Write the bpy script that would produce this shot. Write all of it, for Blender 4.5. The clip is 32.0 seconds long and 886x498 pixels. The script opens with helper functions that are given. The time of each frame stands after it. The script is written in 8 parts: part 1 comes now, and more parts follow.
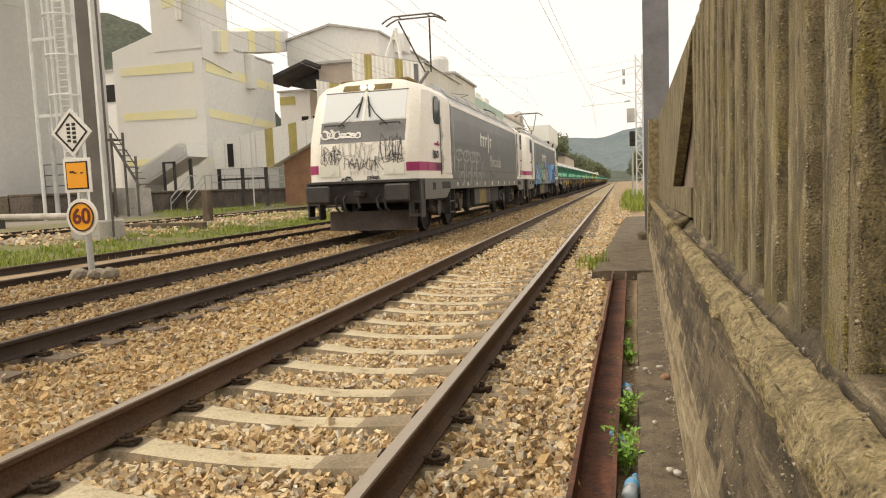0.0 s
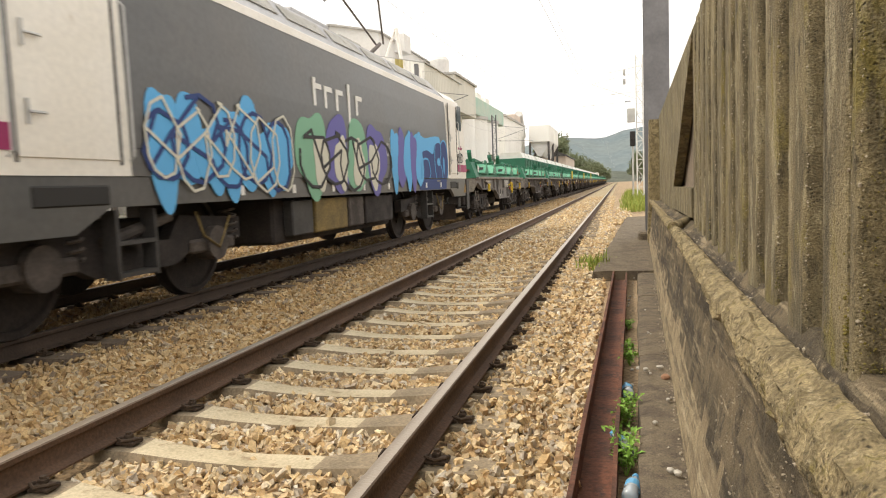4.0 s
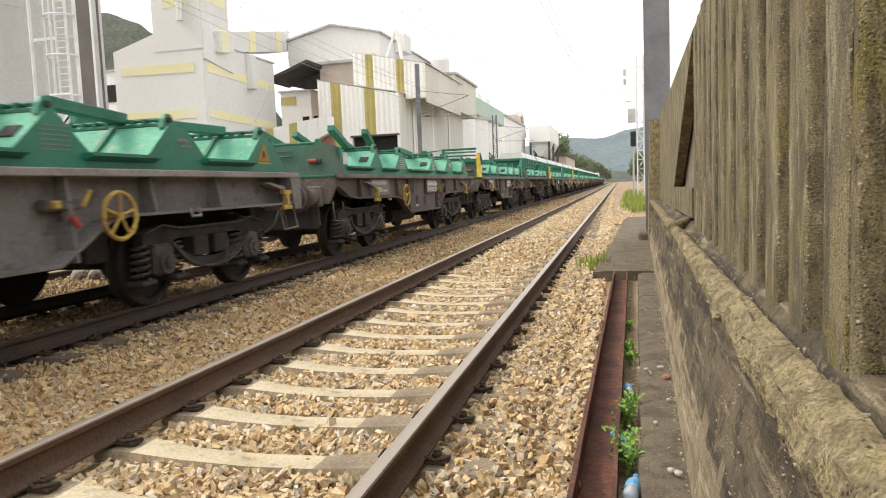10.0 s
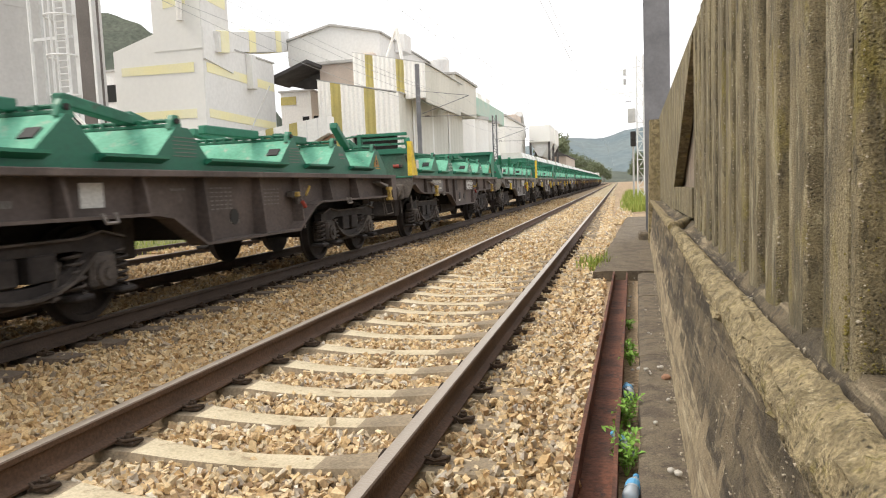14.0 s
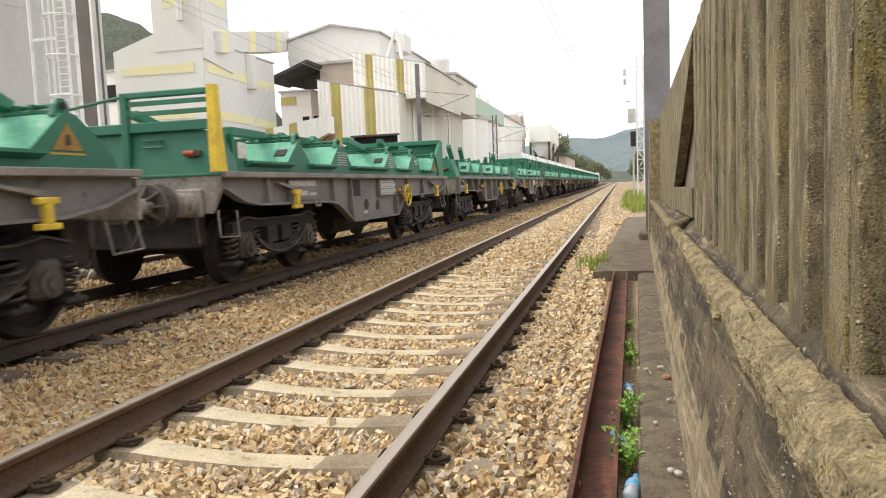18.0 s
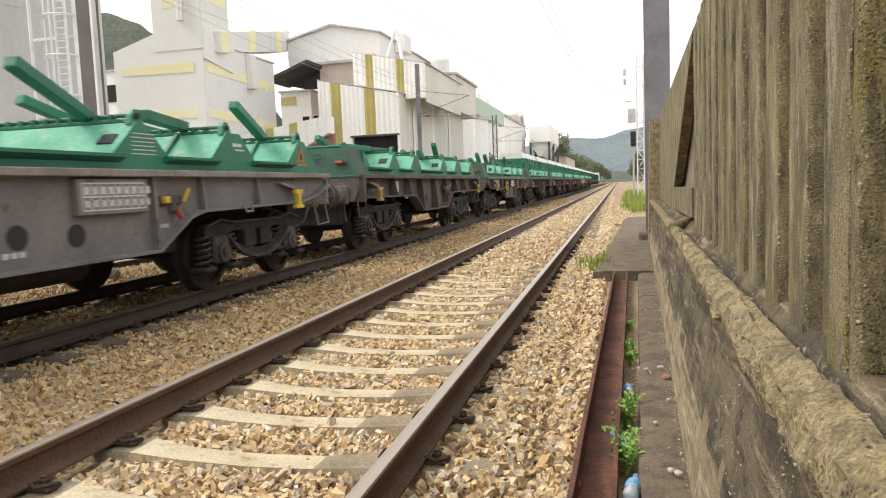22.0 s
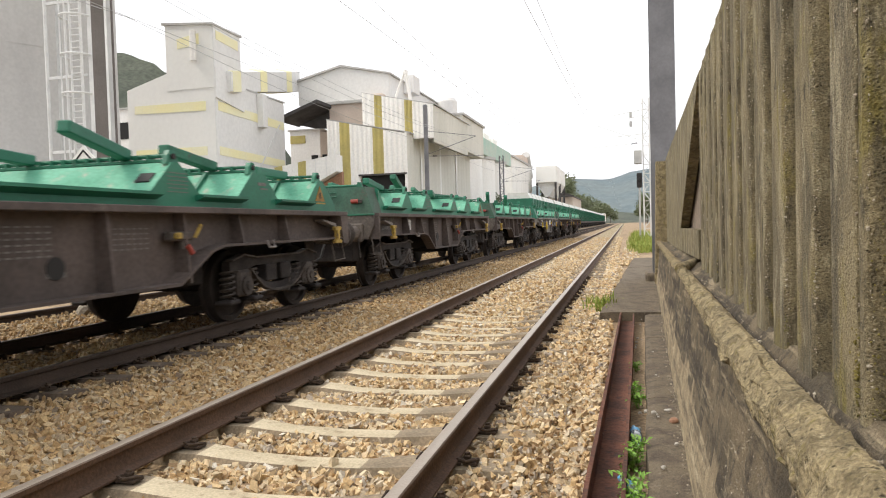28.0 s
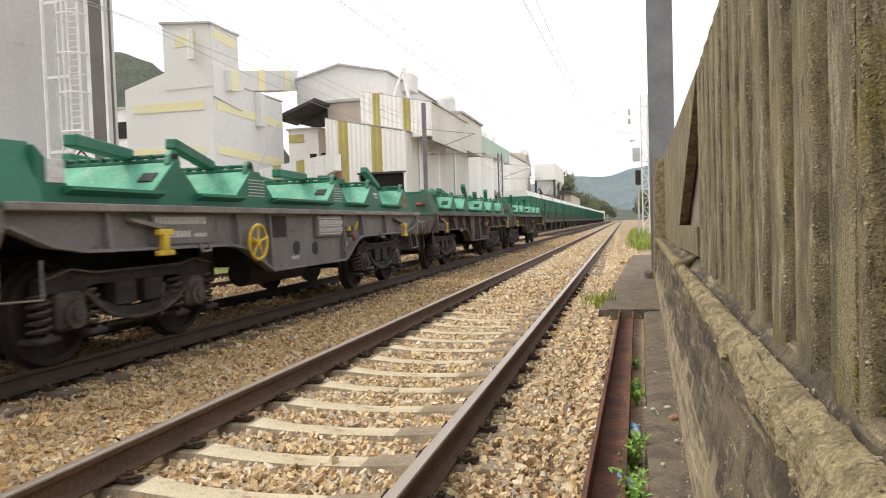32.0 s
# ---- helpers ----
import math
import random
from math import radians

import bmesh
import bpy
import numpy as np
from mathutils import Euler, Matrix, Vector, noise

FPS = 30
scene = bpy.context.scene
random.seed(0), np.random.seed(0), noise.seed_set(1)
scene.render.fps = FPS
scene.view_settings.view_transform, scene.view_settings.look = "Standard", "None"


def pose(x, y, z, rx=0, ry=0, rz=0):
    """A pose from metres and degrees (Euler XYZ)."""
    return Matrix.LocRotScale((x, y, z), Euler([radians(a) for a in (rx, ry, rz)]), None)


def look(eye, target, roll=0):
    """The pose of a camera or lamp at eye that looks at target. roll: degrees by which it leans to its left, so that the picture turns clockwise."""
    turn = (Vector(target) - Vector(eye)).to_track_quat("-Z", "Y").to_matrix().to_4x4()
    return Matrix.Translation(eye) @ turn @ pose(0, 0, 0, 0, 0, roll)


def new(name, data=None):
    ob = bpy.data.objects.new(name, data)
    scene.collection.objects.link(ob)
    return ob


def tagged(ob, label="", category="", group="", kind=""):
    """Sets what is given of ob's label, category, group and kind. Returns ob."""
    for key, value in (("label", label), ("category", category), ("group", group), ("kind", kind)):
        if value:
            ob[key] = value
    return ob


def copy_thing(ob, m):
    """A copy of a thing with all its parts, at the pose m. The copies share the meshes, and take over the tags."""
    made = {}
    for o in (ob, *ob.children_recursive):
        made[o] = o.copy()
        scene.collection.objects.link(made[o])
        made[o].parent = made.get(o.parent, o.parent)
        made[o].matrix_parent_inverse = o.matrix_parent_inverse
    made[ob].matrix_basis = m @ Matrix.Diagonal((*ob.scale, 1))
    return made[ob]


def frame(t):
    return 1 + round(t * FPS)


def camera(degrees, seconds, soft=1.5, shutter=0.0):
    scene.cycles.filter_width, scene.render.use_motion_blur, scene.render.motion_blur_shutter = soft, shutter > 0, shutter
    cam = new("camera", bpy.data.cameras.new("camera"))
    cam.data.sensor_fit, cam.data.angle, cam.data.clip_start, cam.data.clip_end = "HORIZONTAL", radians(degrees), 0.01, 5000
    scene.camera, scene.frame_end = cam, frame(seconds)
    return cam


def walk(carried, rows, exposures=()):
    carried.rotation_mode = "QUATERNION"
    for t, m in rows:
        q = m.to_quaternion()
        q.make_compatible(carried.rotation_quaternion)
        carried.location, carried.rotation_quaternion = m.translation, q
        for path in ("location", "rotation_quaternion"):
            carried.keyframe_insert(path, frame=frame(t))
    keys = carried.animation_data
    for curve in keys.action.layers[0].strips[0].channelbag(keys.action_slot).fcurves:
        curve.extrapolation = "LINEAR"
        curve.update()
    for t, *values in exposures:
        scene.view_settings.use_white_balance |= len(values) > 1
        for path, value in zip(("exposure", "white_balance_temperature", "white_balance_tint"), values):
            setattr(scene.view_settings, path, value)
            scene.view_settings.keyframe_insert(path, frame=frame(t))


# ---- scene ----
# The place: a double line with a siding beside a cement works. y runs along the
# rails, x to the right of them, z = 0 is the top of the sleepers.
GAUGE = 0.87          # half the distance between the rail centres
RAIL_TOP = 0.18
TRACK_NEAR, TRACK_TRAIN, TRACK_SIDING = 0.0, -4.03, -8.1
SPEED = 8.2           # metres a second, towards the camera


def aim(yaw, pitch, roll):
    """The camera's pose at its stand, from degrees."""
    eye = Vector((1.865, 0.0, 1.332))
    a, b = radians(yaw), radians(pitch)
    way = Vector((-math.sin(a) * math.cos(b), math.cos(a) * math.cos(b), math.sin(b)))
    return look(eye, eye + way, roll)


cam = camera(64.607, 32.0, soft=1.1, shutter=0.2)
walk(cam, [
    (0.0, aim(14.203, -5.102, -2.227)), (3.2, aim(14.210, -5.098, -2.232)), (5.2, aim(14.270, -5.082, -2.209)),
    (14.0, aim(14.270, -5.082, -2.209)), (24.6, aim(14.272, -5.080, -2.209)), (24.9, aim(14.262, -5.060, -2.205)),
    (25.0, aim(14.245, -5.015, -2.194)), (25.1, aim(14.20, -4.62, -2.15)), (25.2, aim(14.14, -4.15, -2.09)),
    (25.3, aim(14.07, -3.55, -2.01)), (25.4, aim(14.02, -2.90, -1.91)), (25.5, aim(13.989, -1.739, -1.772)),
    (25.9, aim(14.10, -1.62, -1.76)), (27.5, aim(14.471, -2.068, -1.848)), (28.0, aim(14.670, -1.892, -1.599)),
    (28.5, aim(14.888, -1.817, -1.643)), (29.0, aim(14.852, -1.964, -1.773)), (29.5, aim(14.685, -2.026, -1.778)),
    (30.0, aim(14.589, -2.060, -1.888)), (31.0, aim(14.589, -2.058, -1.886)), (32.0, aim(14.589, -2.048, -1.860)),
], exposures=[(0.0, 0.18, 7600, 10), (1.0, 0.25, 7550, 10), (2.0, 0.45, 7550, 10), (3.2, 0.56, 7450, 10), (5.6, 0.56, 6600, 10), (25.0, 0.56, 6600, 10), (27.5, 0.44, 6500, 11), (32.0, 0.44, 6500, 11)])

# ---- sky and sun ----
SUN_UP, SUN_TURN = 50.0, 252.0   # degrees; the turn is clockwise from +y
world = bpy.data.worlds.new("hazy_sky")
scene.world = world
world.use_nodes = True
wn, wl = world.node_tree.nodes, world.node_tree.links
wn.clear()
w_out = wn.new("ShaderNodeOutputWorld")
w_mix = wn.new("ShaderNodeMixShader")
w_sky = wn.new("ShaderNodeTexSky")
w_sky.sky_type, w_sky.sun_disc = "NISHITA", False
w_sky.sun_elevation, w_sky.sun_rotation = radians(SUN_UP), radians(SUN_TURN)
w_sky.dust_density, w_sky.air_density = 6.0, 1.0
w_a, w_b = wn.new("ShaderNodeBackground"), wn.new("ShaderNodeBackground")
w_a.inputs["Strength"].default_value = 0.10
w_co, w_map, w_no, w_ra = (wn.new("ShaderNodeTexCoord"), wn.new("ShaderNodeMapping"), wn.new("ShaderNodeTexNoise"),
                           wn.new("ShaderNodeValToRGB"))
w_map.inputs["Scale"].default_value = (1.2, 1.2, 4.0)
w_no.inputs["Scale"].default_value, w_no.inputs["Detail"].default_value = 2.2, 5.0
w_ra.color_ramp.elements[0].position, w_ra.color_ramp.elements[0].color = 0.3, (0.93, 0.94, 0.97, 1)
w_ra.color_ramp.elements[1].position, w_ra.color_ramp.elements[1].color = 0.7, (1.0, 1.0, 1.0, 1)
w_b.inputs["Strength"].default_value = 1.12
w_mix.inputs[0].default_value = 0.86
wl.new(w_co.outputs["Generated"], w_map.inputs["Vector"])
wl.new(w_map.outputs["Vector"], w_no.inputs["Vector"])
wl.new(w_no.outputs["Fac"], w_ra.inputs["Fac"])
wl.new(w_ra.outputs["Color"], w_b.inputs["Color"])
wl.new(w_sky.outputs["Color"], w_a.inputs["Color"])
wl.new(w_a.outputs["Background"], w_mix.inputs[1])
wl.new(w_b.outputs["Background"], w_mix.inputs[2])
wl.new(w_mix.outputs["Shader"], w_out.inputs["Surface"])

sun_data = bpy.data.lights.new("sun", "SUN")
sun_data.energy, sun_data.angle, sun_data.color = 1.5, radians(16), (1.0, 0.93, 0.82)
sun = new("sun", sun_data)
su, st = radians(SUN_UP), radians(SUN_TURN)
sun.matrix_world = look((0, 0, 60), Vector((0, 0, 60)) - Vector((math.sin(st) * math.cos(su), math.cos(st) * math.cos(su), math.sin(su))))


# ---- materials ----
def surf(name, base, alt, rough=0.7, metal=0.0, coarse=1.2, fine=30.0, bump=0.15, spread=0.25, stretch=(1, 1, 1), wear=None,
         wear_at=0.62, by="noise", dist=0.01):
    """Paint or stone: two tones at a coarse scale, grain and relief at a fine one, and worn or stained patches."""
    m = bpy.data.materials.new(name)
    m.use_nodes = True
    n, l = m.node_tree.nodes, m.node_tree.links
    p = n["Principled BSDF"]
    co, mp = n.new("ShaderNodeTexCoord"), n.new("ShaderNodeMapping")
    mp.inputs["Scale"].default_value = stretch
    l.new(co.outputs["Object"], mp.inputs["Vector"])
    a, b = n.new("ShaderNodeTexNoise"), n.new("ShaderNodeTexNoise")
    a.inputs["Scale"].default_value, a.inputs["Detail"].default_value = coarse, 6
    b.inputs["Scale"].default_value, b.inputs["Detail"].default_value = fine, 4
    l.new(mp.outputs["Vector"], a.inputs["Vector"])
    l.new(co.outputs["Object"], b.inputs["Vector"])
    ramp = n.new("ShaderNodeValToRGB")
    ramp.color_ramp.elements[0].position, ramp.color_ramp.elements[1].position = 0.36, 0.64
    ramp.color_ramp.elements[0].color, ramp.color_ramp.elements[1].color = (*base, 1), (*alt, 1)
    src = a.outputs["Fac"]
    if by == "island":
        g = n.new("ShaderNodeNewGeometry")
        src = g.outputs["Random Per Island"]
        ramp.color_ramp.elements[0].position, ramp.color_ramp.elements[1].position = 0.0, 1.0
    elif by == "object":
        g = n.new("ShaderNodeObjectInfo")
        ad = n.new("ShaderNodeMath")
        ad.operation = "MULTIPLY_ADD"
        ad.inputs[1].default_value = 0.4
        l.new(g.outputs["Random"], ad.inputs[0])
        sc = n.new("ShaderNodeMath")
        sc.operation = "MULTIPLY_ADD"
        sc.inputs[1].default_value, sc.inputs[2].default_value = 0.6, 0.0
        l.new(a.outputs["Fac"], sc.inputs[0])
        l.new(sc.outputs[0], ad.inputs[2])
        src = ad.outputs[0]
    l.new(src, ramp.inputs["Fac"])
    colour = ramp.outputs["Color"]
    if wear:
        w = n.new("ShaderNodeTexNoise")
        w.inputs["Scale"].default_value, w.inputs["Detail"].default_value = coarse * 3.1, 8
        w.inputs["Roughness"].default_value = 0.65
        l.new(mp.outputs["Vector"], w.inputs["Vector"])
        wr = n.new("ShaderNodeMapRange")
        wr.inputs["From Min"].default_value, wr.inputs["From Max"].default_value = wear_at - 0.05, wear_at + 0.06
        l.new(w.outputs["Fac"], wr.inputs["Value"])
        mx = n.new("ShaderNodeMixRGB")
        mx.inputs["Color2"].default_value = (*wear, 1)
        l.new(wr.outputs["Result"], mx.inputs["Fac"])
        l.new(colour, mx.inputs["Color1"])
        colour = mx.outputs["Color"]
    hv, mr = n.new("ShaderNodeHueSaturation"), n.new("ShaderNodeMapRange")
    mr.inputs["From Min"].default_value, mr.inputs["From Max"].default_value = 0.3, 0.7
    mr.inputs["To Min"].default_value, mr.inputs["To Max"].default_value = 1 - spread, 1 + spread
    l.new(b.outputs["Fac"], mr.inputs["Value"])
    l.new(mr.outputs["Result"], hv.inputs["Value"])
    l.new(colour, hv.inputs["Color"])
    l.new(hv.outputs["Color"], p.inputs["Base Color"])
    p.inputs["Metallic"].default_value = metal
    rr = n.new("ShaderNodeMapRange")
    rr.inputs["To Min"].default_value, rr.inputs["To Max"].default_value = max(0.05, rough - 0.12), min(1.0, rough + 0.12)
    l.new(a.outputs["Fac"], rr.inputs["Value"])
    l.new(rr.outputs["Result"], p.inputs["Roughness"])
    if bump:
        bp = n.new("ShaderNodeBump")
        bp.inputs["Strength"].default_value, bp.inputs["Distance"].default_value = bump, dist
        l.new(b.outputs["Fac"], bp.inputs["Height"])
        l.new(bp.outputs["Normal"], p.inputs["Normal"])
    return m


def plain(name, colour, rough=0.5, metal=0.0, emit=0.0):
    m = bpy.data.materials.new(name)
    m.use_nodes = True
    p = m.node_tree.nodes["Principled BSDF"]
    p.inputs["Base Color"].default_value = (*colour, 1)
    p.inputs["Roughness"].default_value, p.inputs["Metallic"].default_value = rough, metal
    if emit:
        p.inputs["Emission Color"].default_value = (*colour, 1)
        p.inputs["Emission Strength"].default_value = emit
    return m


def rail_steel(name, side, top, rough_top):
    """Rusty rail whose running surface is rolled bright."""
    m = surf(name, side, tuple(c * 0.7 for c in side), 0.85, 0.0, 3.0, 60.0, 0.3, 0.3)
    n, l = m.node_tree.nodes, m.node_tree.links
    p = n["Principled BSDF"]
    g, s, r = n.new("ShaderNodeNewGeometry"), n.new("ShaderNodeSeparateXYZ"), n.new("ShaderNodeMapRange")
    z = n.new("ShaderNodeSeparateXYZ")
    l.new(g.outputs["Normal"], s.inputs["Vector"])
    l.new(g.outputs["Position"], z.inputs["Vector"])
    r.inputs["From Min"].default_value, r.inputs["From Max"].default_value = 0.55, 0.95
    l.new(s.outputs["Z"], r.inputs["Value"])
    hi = n.new("ShaderNodeMath")
    hi.operation, hi.inputs[1].default_value = "GREATER_THAN", 0.15
    l.new(z.outputs["Z"], hi.inputs[0])
    f = n.new("ShaderNodeMath")
    f.operation = "MULTIPLY"
    l.new(r.outputs["Result"], f.inputs[0])
    l.new(hi.outputs[0], f.inputs[1])
    mx = n.new("ShaderNodeMixRGB")
    mx.inputs["Color2"].default_value = (*top, 1)
    l.new(f.outputs[0], mx.inputs["Fac"])
    l.new(p.inputs["Base Color"].links[0].from_socket, mx.inputs["Color1"])
    l.new(mx.outputs["Color"], p.inputs["Base Color"])
    ro = n.new("ShaderNodeMapRange")
    ro.inputs["To Min"].default_value, ro.inputs["To Max"].default_value = 0.85, rough_top
    l.new(f.outputs[0], ro.inputs["Value"])
    l.new(ro.outputs["Result"], p.inputs["Roughness"])
    me = n.new("ShaderNodeMath")
    me.operation, me.inputs[1].default_value = "MULTIPLY", 0.6
    l.new(f.outputs[0], me.inputs[0])
    l.new(me.outputs[0], p.inputs["Metallic"])
    return m


def ground_material():
    """Ballast by the tracks, weeds along the siding, then dusty yard and fields."""
    m = surf("ground", (0.40, 0.29, 0.175), (0.24, 0.17, 0.10), 0.95, 0, 0.9, 38.0, 0.6, 0.5, dist=0.03)
    n, l = m.node_tree.nodes, m.node_tree.links
    p = n["Principled BSDF"]
    first = p.inputs["Base Color"].links[0].from_socket
    co, sp = n.new("ShaderNodeTexCoord"), n.new("ShaderNodeSeparateXYZ")
    l.new(co.outputs["Object"], sp.inputs["Vector"])
    no = n.new("ShaderNodeTexNoise")
    no.inputs["Scale"].default_value, no.inputs["Detail"].default_value = 0.45, 7
    l.new(co.outputs["Object"], no.inputs["Vector"])
    jit = n.new("ShaderNodeMath")
    jit.operation, jit.inputs[1].default_value = "MULTIPLY_ADD", 3.2
    l.new(no.outputs["Fac"], jit.inputs[0])
    l.new(sp.outputs["X"], jit.inputs[2])

    def zone(colour, alt, lo, hi, below):
        r = n.new("ShaderNodeMapRange")
        r.inputs["From Min"].default_value, r.inputs["From Max"].default_value = lo, hi
        l.new(jit.outputs[0], r.inputs["Value"])
        t = n.new("ShaderNodeTexNoise")
        t.inputs["Scale"].default_value, t.inputs["Detail"].default_value = 2.5, 6
        l.new(co.outputs["Object"], t.inputs["Vector"])
        c = n.new("ShaderNodeMixRGB")
        c.inputs["Color1"].default_value, c.inputs["Color2"].default_value = (*colour, 1), (*alt, 1)
        l.new(t.outputs["Fac"], c.inputs["Fac"])
        mx = n.new("ShaderNodeMixRGB")
        l.new(r.outputs["Result"], mx.inputs["Fac"])
        l.new(c.outputs["Color"], mx.inputs["Color1"])
        l.new(below, mx.inputs["Color2"])
        return mx.outputs["Color"]

    c = zone((0.10, 0.13, 0.03), (0.22, 0.19, 0.08), -8.2, -7.8, first)
    c = zone((0.34, 0.30, 0.25), (0.20, 0.16, 0.12), -11.9, -10.9, c)
    c = zone((0.09, 0.12, 0.03), (0.30, 0.24, 0.15), -17.5, -16.0, c)
    c = zone((0.33, 0.30, 0.26), (0.22, 0.19, 0.15), -22.5, -20.0, c)
    l.new(c, p.inputs["Base Color"])
    return m


MAT = dict(
    ground=ground_material(),
    stone=None,
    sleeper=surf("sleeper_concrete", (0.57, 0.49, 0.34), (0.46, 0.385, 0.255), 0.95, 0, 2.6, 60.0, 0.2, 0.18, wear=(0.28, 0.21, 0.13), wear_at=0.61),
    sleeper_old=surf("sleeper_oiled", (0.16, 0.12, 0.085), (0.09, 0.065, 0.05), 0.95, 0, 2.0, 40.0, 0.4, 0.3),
    sleeper_end_side=surf("dirty_end_dark_side", (0.33, 0.26, 0.175), (0.22, 0.175, 0.118), 0.97, 0, 3.0, 60.0, 0.25, 0.25, wear=(0.32, 0.25, 0.165), wear_at=0.62),
    rail=rail_steel("rail_steel", (0.105, 0.058, 0.034), (0.42, 0.35, 0.28), 0.34),
    rail_dark=rail_steel("rail_dark", (0.055, 0.035, 0.024), (0.14, 0.11, 0.09), 0.5),
    clip=surf("rail_clip", (0.085, 0.055, 0.035), (0.05, 0.035, 0.025), 0.9, 0.2, 8, 60, 0.3),
    rust=surf("rusty_steel", (0.17, 0.065, 0.035), (0.085, 0.04, 0.028), 0.85, 0.1, 3.5, 50, 0.4, 0.35, wear=(0.05, 0.03, 0.025), wear_at=0.6),
    chip=surf("pale_aggregate", (0.52, 0.46, 0.36), (0.26, 0.21, 0.15), 0.9, 0, 20, 80, 0.2, 0.2, by="island"),
    moss=surf("yellow_lichen", (0.25, 0.20, 0.04), (0.16, 0.14, 0.05), 0.97, 0, 6, 50, 0.7, 0.4),
    mast=surf("painted_steel", (0.20, 0.20, 0.21), (0.15, 0.15, 0.16), 0.6, 0.2, 1.5, 20, 0.05, 0.08),
    mast_dark=surf("weathered_mast", (0.15, 0.13, 0.12), (0.115, 0.10, 0.09), 0.7, 0.1, 1.5, 20, 0.05, 0.1),
    galv_pale=surf("pale_galvanising", (0.74, 0.74, 0.72), (0.64, 0.64, 0.63), 0.6, 0, 2, 30, 0.03, 0.08),
    galv=surf("galvanised_steel", (0.52, 0.52, 0.50), (0.42, 0.42, 0.41), 0.5, 0.5, 2, 30, 0.05, 0.1),
    wire=plain("wire", (0.42, 0.42, 0.42), 0.6),
    # coil dust, plus the skylight on the slopes painted in as paler green
    green_dust_lit=surf("dusty_skylit_green_paint", (0.14, 0.40, 0.27), (0.09, 0.31, 0.20), 0.75, 0, 2.2, 24, 0.06, 0.15, wear=(0.30, 0.36, 0.28), wear_at=0.62),
    dusty_sill=surf("dusty_sill", (0.27, 0.245, 0.21), (0.17, 0.15, 0.13), 0.85, 0, 2.4, 26, 0.15, 0.25, wear=(0.09, 0.075, 0.065), wear_at=0.62),
    green=surf("green_paint", (0.016, 0.165, 0.092), (0.012, 0.12, 0.07), 0.5, 0, 1.3, 24, 0.06, 0.12, wear=(0.03, 0.10, 0.065), wear_at=0.70, by="object"),
    green_dk=surf("green_paint_worn", (0.02, 0.15, 0.085), (0.015, 0.105, 0.06), 0.6, 0, 2.0, 24, 0.08, 0.2, wear=(0.05, 0.045, 0.035), wear_at=0.64),
    frame_grey=surf("grey_frame_paint", (0.19, 0.175, 0.167), (0.14, 0.128, 0.122), 0.65, 0, 1.5, 22, 0.08, 0.15, wear=(0.06, 0.05, 0.045), wear_at=0.64),
    frame_brown=surf("dusty_brown_frame", (0.112, 0.086, 0.075), (0.072, 0.056, 0.049), 0.8, 0, 1.3, 22, 0.12, 0.22, wear=(0.15, 0.122, 0.103), wear_at=0.66),
    frame_mid=surf("faded_grey_frame", (0.165, 0.150, 0.140), (0.112, 0.100, 0.093), 0.75, 0, 1.3, 22, 0.12, 0.2, wear=(0.075, 0.06, 0.052), wear_at=0.62),
    sill_brown=surf("grimy_sill", (0.135, 0.113, 0.095), (0.085, 0.070, 0.060), 0.85, 0, 2.4, 26, 0.15, 0.25, wear=(0.20, 0.175, 0.15), wear_at=0.64),
    flange_brown=surf("grimy_flange", (0.165, 0.138, 0.12), (0.105, 0.087, 0.076), 0.8, 0, 2.0, 26, 0.1, 0.22),
    green_grime=surf("grimy_green_paint", (0.022, 0.115, 0.068), (0.045, 0.075, 0.05), 0.65, 0, 1.1, 24, 0.08, 0.2, wear=(0.075, 0.062, 0.048), wear_at=0.60),
    flange=surf("dusty_flange", (0.24, 0.215, 0.195), (0.17, 0.15, 0.135), 0.75, 0, 2.0, 26, 0.1, 0.2),
    bogie=surf("bogie_grime", (0.044, 0.036, 0.033), (0.023, 0.019, 0.018), 0.85, 0.1, 3, 30, 0.2, 0.3),
    bogie_lt=surf("bogie_dust", (0.10, 0.083, 0.072), (0.05, 0.041, 0.036), 0.8, 0.1, 4, 30, 0.2, 0.3),
    wheel=surf("wheel_steel", (0.042, 0.032, 0.028), (0.025, 0.02, 0.018), 0.8, 0.3, 4, 30, 0.1, 0.3),
    black=plain("black_rubber", (0.018, 0.017, 0.016), 0.7),
    yellow=surf("yellow_paint", (0.70, 0.50, 0.035), (0.55, 0.37, 0.03), 0.55, 0, 5, 30, 0.05, 0.15, wear=(0.25, 0.16, 0.04), wear_at=0.68),
    orange=surf("orange_triangle", (0.33, 0.17, 0.02), (0.22, 0.125, 0.03), 0.6, 0, 9, 40, 0.0, 0.2),
    white=surf("white_paint", (0.78, 0.77, 0.73), (0.70, 0.68, 0.64), 0.5, 0, 2, 30, 0.03, 0.06),
    stencil=surf("stencil_paint", (0.66, 0.65, 0.62), (0.48, 0.47, 0.44), 0.7, 0, 30, 60, 0.0, 0.2),
    red=plain("red_lamp", (0.30, 0.045, 0.028), 0.5),
)


